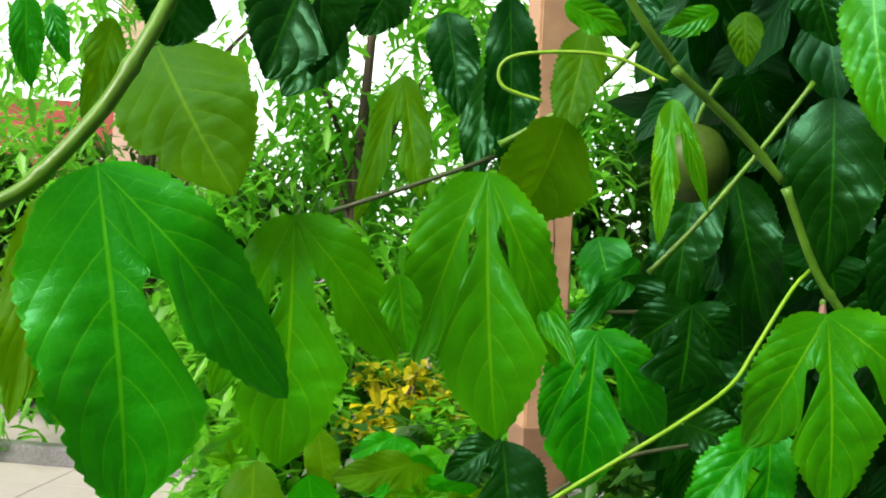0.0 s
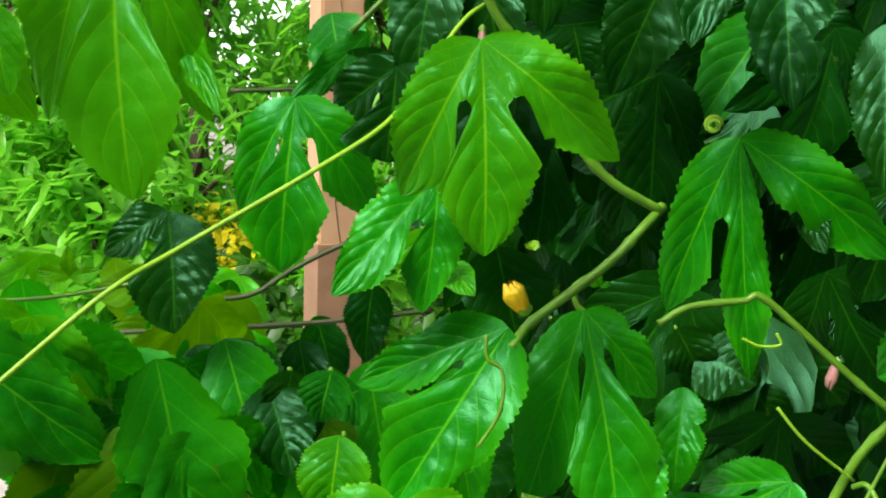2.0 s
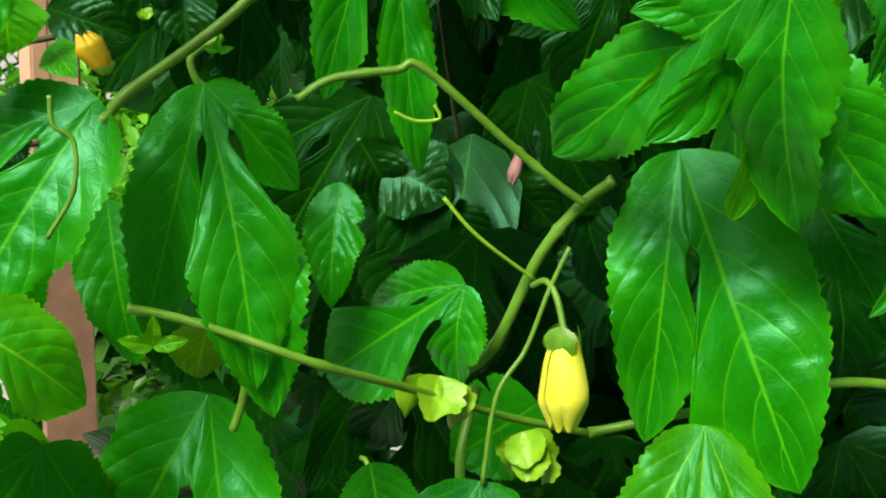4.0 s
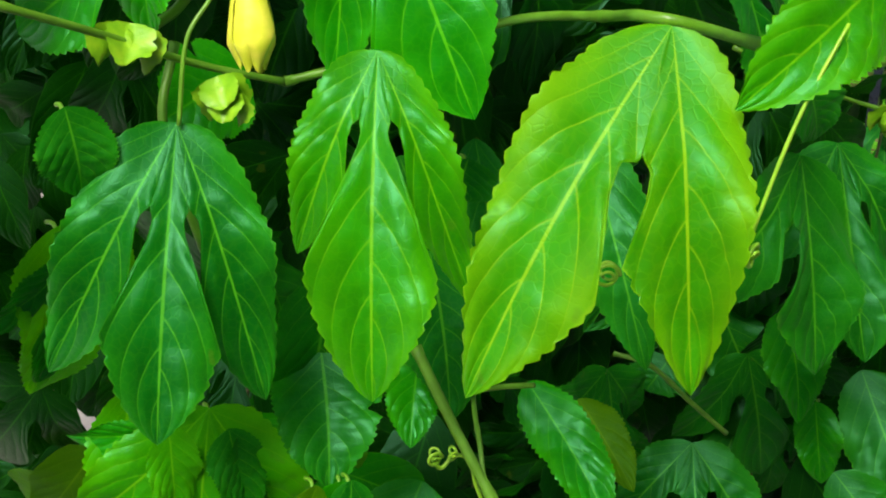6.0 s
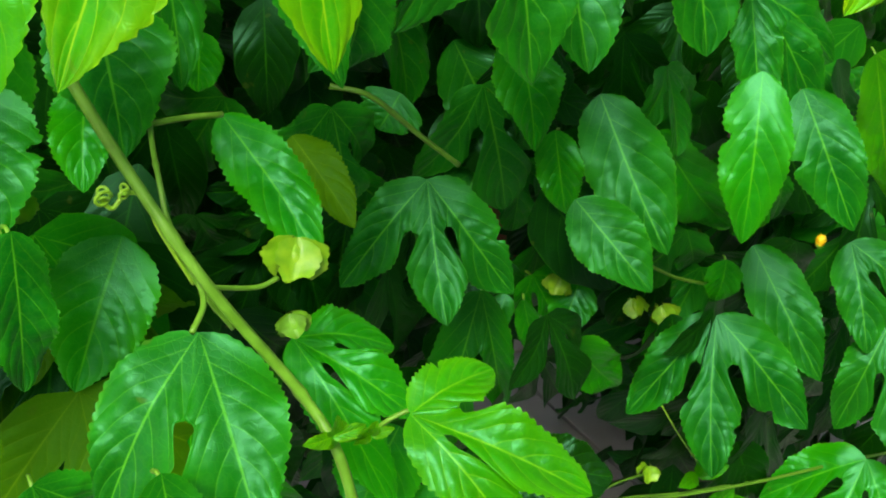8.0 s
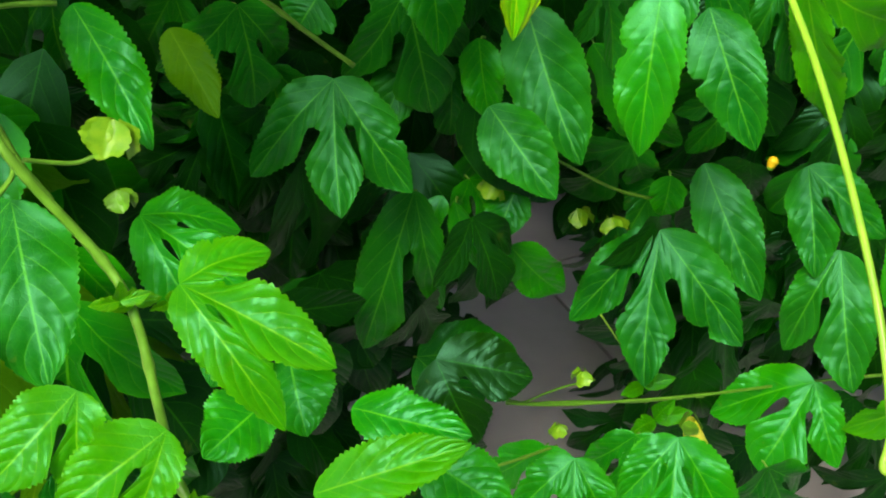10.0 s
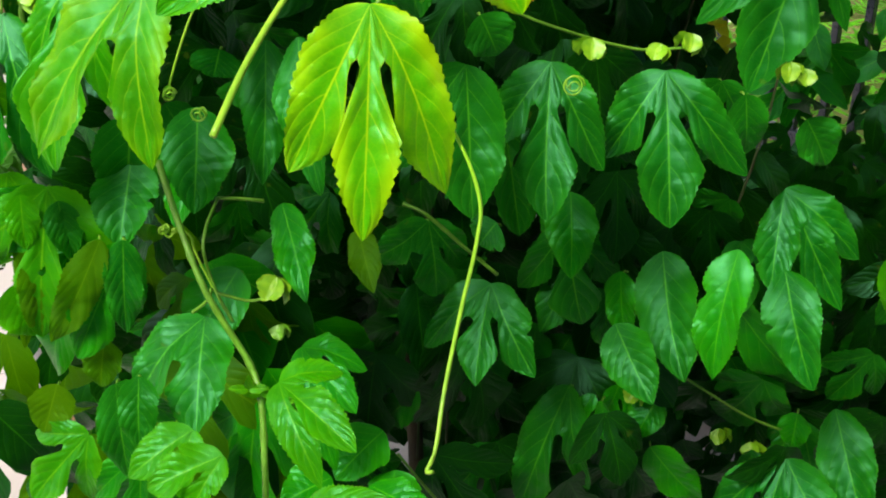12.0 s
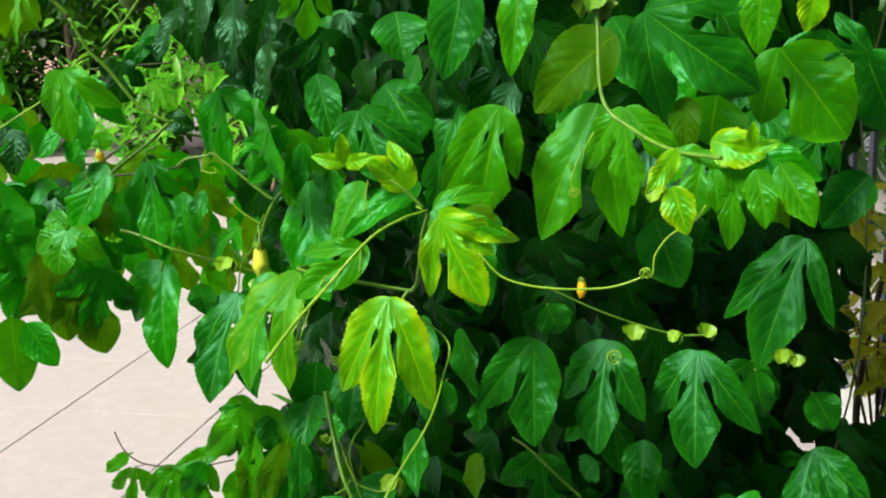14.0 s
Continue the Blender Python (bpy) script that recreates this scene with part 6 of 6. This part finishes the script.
for k in range(14):
    rng = random.Random(k)
    crack.append((-0.004 + 0.006 * math.sin(k * 0.9) + rng.uniform(-0.002, 0.002), -0.0305, 1.2 + k * 0.04))
tube("crack", crack, 0.0006, 0.0005, TWIG, post, "dark crack along the grain", 5)
# brown sleeve around the shaft: shadow on the lower post, put into colour
slab("lower_board", -0.032, -0.0335, 0.02, 0.0335, 0.032, 1.3, WOOD_SHADE, post, 0.002, "brown sleeve that paints shade on the lower part")
slab("base_plate", -0.05, -0.05, 0.0, 0.05, 0.05, 0.02, GREY, post, 0.003)
post.matrix_world = pose(0.128, 1.75, 0, 0, -1.5, 20)
slab("beam", -1.6, 1.72, 2.6, 2.4, 1.79, 2.7, WOOD, post).matrix_world = Matrix.Identity(4)

fence = tagged(new("iron_railing"), "black iron railing with square bars on a white ledge", "railing")
A, B = Vector((1.25, 3.99, 0)), Vector((3.2, 1.39, 0))
run = (B - A).normalized()
yaw = math.degrees(math.atan2(run.y, run.x))
length = (B - A).length
bar_mesh = None
for k in range(int(length / 0.095)):
    thick = 0.034 if k % 12 == 5 else 0.011
    if thick > 0.02:
        ob = slab("post", -thick, -thick, 0.1, thick, thick, 1.2, IRON, fence, 0.003)
    elif bar_mesh is None:
        ob = slab("bar", -thick, -thick, 0.1, thick, thick, 1.12, IRON, fence, 0.002)
        bar_mesh = ob.data
    else:
        ob = new("bar", bar_mesh)
        ob.parent = fence
    ob.matrix_local = pose(*(A + run * (0.03 + k * 0.095)), 0, 0, yaw)
for z in (0.22, 1.08):
    slab("rail", 0, -0.018, z, length, 0.018, z + 0.045, IRON, fence, 0.004).matrix_local = pose(A.x, A.y, 0, 0, 0, yaw)
slab("ledge", -0.2, -0.14, 0, length + 0.2, 0.14, 0.1, WHITE, fence, 0.012, "white painted ledge").matrix_local = pose(A.x, A.y, 0, 0, 0, yaw)


lawn = tagged(slab("lawn", -0.2, 0.16, -0.01, length + 4.0, 5.0, 0.03, LAWN), "rough grass bed beyond the railing", "lawn", kind="structure")
lawn.matrix_world = pose(A.x, A.y, 0, 0, 0, yaw)


# ---- pots behind the vine ----
def lathe(profile, seg=28):
    verts, faces = [], []
    for r, z in profile:
        for k in range(seg):
            a = 2 * math.pi * k / seg
            verts.append((r * math.cos(a), r * math.sin(a), z))
    for i in range(len(profile) - 1):
        for k in range(seg):
            k2 = (k + 1) % seg
            faces.append((i * seg + k, i * seg + k2, (i + 1) * seg + k2, (i + 1) * seg + k))
    faces.append(tuple(range(seg))[::-1])
    return verts, faces


def terracotta_pot(x, y, r, h, label, plant=18, leaf_len=0.14, tone="d", seed=1):
    pot = tagged(new("flower_pot"), label, "flower pot")
    prof = [(r * 0.68, 0), (r * 0.7, 0.01), (r * 0.95, h * 0.8), (r * 0.96, h * 0.81), (r * 1.06, h * 0.82), (r * 1.08, h * 0.98), (r * 1.05, h), (r * 0.96, h), (r * 0.93, h * 0.86)]
    v, f = lathe(prof)
    mesh_object("body", v, f, BRICK, pot)
    v, f = lathe([(0.001, h * 0.87), (r * 0.93, h * 0.88)], 20)
    mesh_object("soil", v, f, SOIL, pot, "dark soil")
    rng = random.Random(seed)
    for k in range(plant):
        a = rng.uniform(0, 6.28)
        up = Vector((math.cos(a) * rng.uniform(0.2, 0.9), math.sin(a) * rng.uniform(0.2, 0.9), rng.uniform(0.6, 1.2))).normalized()
        b = Vector((math.cos(a) * r * 0.4, math.sin(a) * r * 0.4, h * 0.87))
        top = b + up * rng.uniform(0.1, 0.28)
        v, f = tube_data(spline([tuple(b), tuple((b + top) / 2 + Vector((0, 0, 0.02))), tuple(top)], 4), 0.003, 0.002, 5)
        s = mesh_object("stalk", v, f, STEM, pot)
        P, UV, F = blade_data(leaf_len * rng.uniform(0.7, 1.2), leaf_len * 0.4, [], rng, ns=14, nx=4, droop=0.3)
        ob = mesh_object("leaf", P, F, LEAF[tone], pot, uv=UV)
        ob.matrix_local = frame_of(top, top + Vector((up.x, up.y, rng.uniform(-0.6, 0.4))), (0, -0.3, 1))
    pot.location = (x, y, 0)
    return pot


terracotta_pot(1.62, 1.95, 0.20, 0.34, "large terracotta pot with broad green leaves", 16, 0.16, "d", 3)
terracotta_pot(2.02, 1.62, 0.17, 0.30, "terracotta pot standing beside the railing", 14, 0.13, "b", 4)
terracotta_pot(1.32, 2.25, 0.18, 0.32, "terracotta pot in the shade of the vine", 14, 0.14, "d", 5)
planter = tagged(new("grey_planter"), "grey round planter with a small dark drooping shrub", "planter")
v, f = lathe([(0.085, 0), (0.09, 0.01), (0.11, 0.26), (0.125, 0.265), (0.125, 0.3), (0.11, 0.3), (0.105, 0.27)])
mesh_object("body", v, f, GREY, planter)
v, f = lathe([(0.001, 0.27), (0.105, 0.272)], 20)
mesh_object("soil", v, f, SOIL, planter, "dark soil")
planter.location = (0.08, 2.0, 0)

crate = tagged(new("plastic_crate"), "pale blue plastic crate between the pots", "crate")
for x0, y0, x1, y1 in ((-0.15, -0.1, 0.15, -0.085), (-0.15, 0.085, 0.15, 0.1), (-0.15, -0.085, -0.135, 0.085), (0.135, -0.085, 0.15, 0.085)):
    slab("side", x0, y0, 0, x1, y1, 0.16, BLUE, crate, 0.003)
slab("bottom", -0.134, -0.084, 0.004, 0.134, 0.084, 0.012, BLUE, crate)
slab("rim", -0.16, -0.112, 0.16, 0.16, -0.085, 0.175, WHITE, crate, 0.003, "white rim")
crate.matrix_world = pose(1.86, 1.3, 0, 0, 0, 25)


# ---- trees and hedge ----
def foliage(count, spot, length, width, seed, droop=0.5):
    """Small folded leaves, one mesh."""
    rng = random.Random(seed)
    vs, fs = [], []
    for i in range(count):
        p = Vector(spot(rng))
        L = length * rng.uniform(0.6, 1.25)
        a = rng.uniform(0, 6.28)
        d = Vector((math.cos(a), math.sin(a), rng.uniform(-1.4, 0.5) * droop * 2)).normalized()
        s = d.cross(Vector((rng.uniform(-0.4, 0.4), rng.uniform(-0.4, 0.4), 1))).normalized() * width * rng.uniform(0.7, 1.2)
        n = s.cross(d).normalized()
        o = len(vs)
        vs += [p, p + d * L * 0.35 + s + n * width * 0.3, p + d * L * 0.4, p + d * L * 0.35 - s + n * width * 0.3, p + d * L * 0.75 + s * 0.6 - n * L * 0.04, p + d * L * 0.75 - s * 0.6 - n * L * 0.04, p + d * L - n * L * 0.12]
        fs += [(o, o + 2, o + 1), (o, o + 3, o + 2), (o + 1, o + 2, o + 4), (o + 2, o + 3, o + 5), (o + 2, o + 6, o + 4), (o + 2, o + 5, o + 6)]
    return vs, fs


def far_leaf(name, colour, through_colour, rough=0.4, part_through=0.35):
    m, nt, bsdf = nodes_of(name)
    geo = nt.nodes.new("ShaderNodeNewGeometry")
    r = geo.outputs["Random Per Island"]
    col = mix_rgb(nt, r, tuple(c * 0.5 for c in colour), (min(colour[0] * 2.0, 1), colour[1] * 1.3, colour[2]))
    nt.links.new(col, bsdf.inputs["Base Color"])
    bsdf.inputs["Roughness"].default_value = rough
    tr = nt.nodes.new("ShaderNodeBsdfTranslucent")
    tr.inputs[0].default_value = (*through_colour, 1)
    mx = nt.nodes.new("ShaderNodeMixShader")
    mx.inputs[0].default_value = part_through
    nt.links.new(bsdf.outputs[0], mx.inputs[1])
    nt.links.new(tr.outputs[0], mx.inputs[2])
    nt.links.new(mx.outputs[0], nt.nodes["Material Output"].inputs[0])
    return m


TREE_LEAF = far_leaf("tree_leaf", (0.09, 0.42, 0.02), (0.26, 0.84, 0.05), 0.4, 0.45)
SHRUB_LEAF = far_leaf("shrub_leaf", (0.018, 0.12, 0.004), (0.08, 0.34, 0.005), 0.45)
YELLOW_LEAF = far_leaf("yellow_leaf", (0.38, 0.48, 0.01), (0.6, 0.7, 0.02))


def tree(x, y, height, radius, low, count, length, width, material, label, seed, trunk=0.08, name="tree"):
    rng = random.Random(seed)
    t = tagged(new(name), label, name)
    tube("trunk", [(x, y, 0), (x + 0.03, y, height * 0.3), (x - 0.04, y + 0.05, height * 0.55), (x, y, height * 0.9)], trunk, trunk * 0.35, BARK, t, sides=9)
    clumps = []
    for k in range(26):
        a, rr = rng.uniform(0, 6.28), radius * math.sqrt(rng.uniform(0.05, 1))
        z = rng.uniform(low, height)
        f = 1 - 0.6 * abs((z - low) / (height - low) - 0.45)
        clumps.append((x + math.cos(a) * rr * f, y + math.sin(a) * rr * f, z, rng.uniform(0.16, 0.34) * radius))
    for c in clumps[::3]:
        tube("limb", [(x, y, c[2] * 0.6), ((x + c[0]) / 2, (y + c[1]) / 2, c[2] * 0.85), c[:3]], trunk * 0.3, trunk * 0.08, BARK, t, sides=6)

    def spot(r):
        c = r.choice(clumps)
        return r.gauss(c[0], c[3] * 0.6), r.gauss(c[1], c[3] * 0.6), r.gauss(c[2], c[3] * 0.6)

    v, f = foliage(count, spot, length, width, seed + 1)
    mesh_object("crown", v, f, material, t)
    return t


tree(-2.75, 8.6, 3.7, 1.45, 0.3, 2900, 0.20, 0.028, TREE_LEAF, "leafy tree with long narrow drooping leaves", 41, 0.09)
tree(-1.2, 8.4, 3.3, 1.3, 0.3, 2900, 0.20, 0.028, TREE_LEAF, "bushy tree with thin pale green leaves", 44, 0.08)
tree(0.05, 8.8, 3.1, 1.1, 0.3, 2900, 0.19, 0.03, TREE_LEAF, "bright green tree behind the post", 47, 0.075)
tree(1.65, 8.7, 2.2, 1.1, 0.2, 4500, 0.17, 0.033, SHRUB_LEAF, "dense dark green tree beyond the paving", 48, 0.06)
tree(-2.4, 10.4, 1.9, 1.2, 0.3, 3000, 0.20, 0.04, SHRUB_LEAF, "dark leafy tree in the back row of the garden", 101, 0.09)
tree(-0.5, 10.5, 2.1, 1.2, 0.3, 2600, 0.20, 0.04, TREE_LEAF, "tall light green tree in the back row of the garden", 104, 0.09)
tree(1.1, 10.4, 2.4, 1.1, 0.3, 4500, 0.20, 0.04, SHRUB_LEAF, "dark leafy tree in the back row of the garden", 107, 0.08)
tree(2.2, 6.5, 3.6, 1.5, 0.5, 6000, 0.15, 0.03, SHRUB_LEAF, "dark leafy tree beyond the railing", 49)
tree(3.9, 4.6, 2.6, 1.1, 0.4, 2200, 0.12, 0.025, TREE_LEAF, "light green shrub outside the railing", 50, 0.05, "shrub")
tree(-1.85, 7.9, 1.35, 0.6, 0.2, 1800, 0.20, 0.033, TREE_LEAF, "low shrub with narrow glossy leaves", 52, 0.05, "shrub")
tree(-0.6, 6.6, 0.85, 0.38, 0.3, 1300, 0.10, 0.022, YELLOW_LEAF, "small shrub with yellow flowers and new leaves", 53, 0.04, "shrub")
tree(0.35, 7.9, 1.2, 0.5, 0.2, 1800, 0.19, 0.033, TREE_LEAF, "bright green shrub beside the yellow one", 55, 0.05, "shrub")
tree(-1.35, 6.5, 1.0, 0.5, 0.1, 1500, 0.19, 0.032, TREE_LEAF, "low shrub with broad hanging pale green leaves", 56, 0.04, "shrub")
tree(-0.15, 6.3, 0.8, 0.42, 0.1, 1500, 0.16, 0.03, TREE_LEAF, "low leafy shrub at the foot of the post", 58, 0.04, "shrub")
tree(-0.75, 7.0, 0.7, 0.7, 0.05, 1500, 0.14, 0.03, SHRUB_LEAF, "dark low shrub in the shade of the trees", 59, 0.04, "shrub")
tree(0.05, 4.7, 0.75, 0.45, 0.05, 1500, 0.12, 0.03, SHRUB_LEAF, "dark low shrub behind the wooden post", 61, 0.03, "shrub")
tree(0.65, 4.6, 0.85, 0.5, 0.05, 1500, 0.12, 0.03, SHRUB_LEAF, "dark leafy shrub growing behind the vine", 62, 0.03, "shrub")
tree(-0.5, 5.4, 0.6, 0.45, 0.05, 1300, 0.13, 0.03, SHRUB_LEAF, "low dark shrub with hanging narrow leaves", 63, 0.03, "shrub")
tree(0.3, 3.3, 0.6, 0.35, 0.05, 900, 0.10, 0.025, SHRUB_LEAF, "small dark shrub in the shade of the vine", 64, 0.02, "shrub")
tree(1.28, 2.01, 1.12, 0.13, 0.72, 260, 0.07, 0.018, YELLOW_LEAF, "yellow flowering plant beside the railing", 54, 0.015, "shrub")
tree(0.08, 2.0, 0.8, 0.17, 0.42, 300, 0.10, 0.014, SHRUB_LEAF, "small shrub with drooping narrow dark leaves", 57, 0.012, "shrub").location.z = 0.0
for k in range(6):
    tree(2.6 + k * 1.15, 6.6 - k * 0.75, 2.4 + 0.3 * (k % 3), 0.95, 0.15, 2600, 0.12, 0.03, (TREE_LEAF, SHRUB_LEAF)[k % 2], "leafy garden bush beyond the railing", 80 + k, 0.05, "garden_bush")
for k in range(7):
    tree(-9.3 + k * 1.15, 9.6 + 0.3 * (k % 2), 1.7 + 0.2 * ((k * 7) % 3), 0.85, 0.15, 5200, 0.12, 0.036, SHRUB_LEAF, "dark green hedge bush beyond the paving", 60 + k, 0.06, "hedge_bush")

def lawn_spot(rng):
    p = A + run * rng.uniform(-0.1, length + 3.5) + Vector((-run.y, run.x, 0)) * rng.uniform(0.25, 3.6)
    return p.x, p.y, 0.03 + rng.uniform(0, 0.12)


v, f = foliage(9000, lawn_spot, 0.16, 0.008, 71, 0.1)
tagged(mesh_object("grass", v, f, TREE_LEAF), "long green grass beyond the railing", "grass", kind="stuff")

kerb = tagged(slab("kerb", -30, 7.5, -0.01, 1.0, 7.65, 0.12, GREY, None, 0.02), "low grey stone kerb along the hedge", "kerb", kind="structure")

# ---- buildings far off ----
house = tagged(new("house"), "pale plastered house with a red roof", "house")
slab("wall", -14, 13.5, 0, -5.5, 18, 2.0, PLASTER, house)
for k in range(3):
    w = slab("window", -12.8 + k * 2.6, 13.46, 0.8, -11.6 + k * 2.6, 13.5, 1.7, GLASS_DARK, house)
    slab("frame", -12.86 + k * 2.6, 13.44, 0.74, -11.54 + k * 2.6, 13.458, 0.8, WHITE, w)
bm = bmesh.new()
rv = [bm.verts.new(c) for c in ((-14.6, 12.9, 2.0), (-4.9, 12.9, 2.0), (-4.9, 18.6, 2.0), (-14.6, 18.6, 2.0), (-14.2, 15.7, 3.0), (-5.3, 15.7, 3.0))]
for f in ((0, 1, 5, 4), (2, 3, 4, 5), (1, 2, 5), (3, 0, 4), (3, 2, 1, 0)):
    bm.faces.new([rv[i] for i in f])
part("roof", bm, ROOF, house)

pillar = tagged(new("plaster_pillar"), "pink plastered garden pillar behind the leaves", "pillar")
slab("shaft", -3.85, 10.9, 0, -3.5, 11.2, 4.6, PLASTER, pillar, 0.02)
slab("cap", -3.9, 10.85, 4.6, -3.45, 11.25, 4.75, PLASTER, pillar, 0.02)

wire = tagged(new("cable"), "thin pale double cable hung from the plaster pillar", "cable")
for z in (2.05, 1.93):
    tube("strand", [(-3.85, 11.0, z), (-4.3, 11.0, z + 0.05), (-5.2, 10.9, z + 0.25)], 0.011, 0.011, WHITE, wire, sides=6)


# ---- bright haze over the far gardens ----
haze, _ht, _hb = nodes_of("bright_haze")
_hb.inputs["Base Color"].default_value = (0.9, 0.95, 1.0, 1)
_hb.inputs["Emission Color"].default_value = (0.93, 1.0, 1.0, 1)
_hb.inputs["Emission Strength"].default_value = 1.3
vs, fs = [], []
for k in range(17):
    a = radians(56 + k * 9)
    vs += [(90 * math.cos(a), 90 * math.sin(a), -1), (90 * math.cos(a), 90 * math.sin(a), 30)]
    if k:
        fs.append((2 * k - 2, 2 * k, 2 * k + 1, 2 * k - 1))
tagged(mesh_object("backdrop", vs, fs, haze), "bright hazy sky low over the gardens", "backdrop", kind="structure")

# ---- unseen roof and wall behind the path, added to block sky light ----
sky_block = tagged(new("sky_block_roof"), "plain unseen roof added behind the path to block sky light", "roof", kind="structure")
slab("roof_slab", -7, -3.1, 2.75, 9, -1.5, 2.9, GREY, sky_block, 0.01)
slab("fascia", -7, -1.498, 2.7, 9, -1.47, 2.95, WOOD, sky_block, 0.004)

# unseen wall, added to cut the low sky light on the vine's front
back_wall = tagged(slab("wall_south", -9, -3.4, 0, 10, -3.1, 3.6, GREY), "plain unseen wall added behind the path to block sky light", "wall", kind="structure")


# ---- paving tiles ----
step = 0.6
tile_mesh = None
for i in range(-8, 7):
    for j in range(-3, 13):
        if tile_mesh is None:
            ob = slab("tile", -0.297, -0.297, -0.03, 0.297, 0.297, 0, TILE, pavement, 0.003)
            tile_mesh = ob.data
        else:
            ob = new("tile", tile_mesh)
            ob.parent = pavement
        ob.location = (i * step, j * step + 0.1, 0)
vs, fs = [], []
for i in range(-40, 24):
    for j in range(-14, 22):
        if -8 <= i < 7 and -3 <= j < 13:
            continue
        x, y, o = i * step, j * step + 0.1, len(vs)
        vs += [(x - 0.297, y - 0.297, 0), (x + 0.297, y - 0.297, 0), (x + 0.297, y + 0.297, 0), (x - 0.297, y + 0.297, 0)]
        fs.append((o, o + 1, o + 2, o + 3))
tagged(mesh_object("far_tiles", vs, fs, TILE, pavement, smooth=False), kind="stuff")
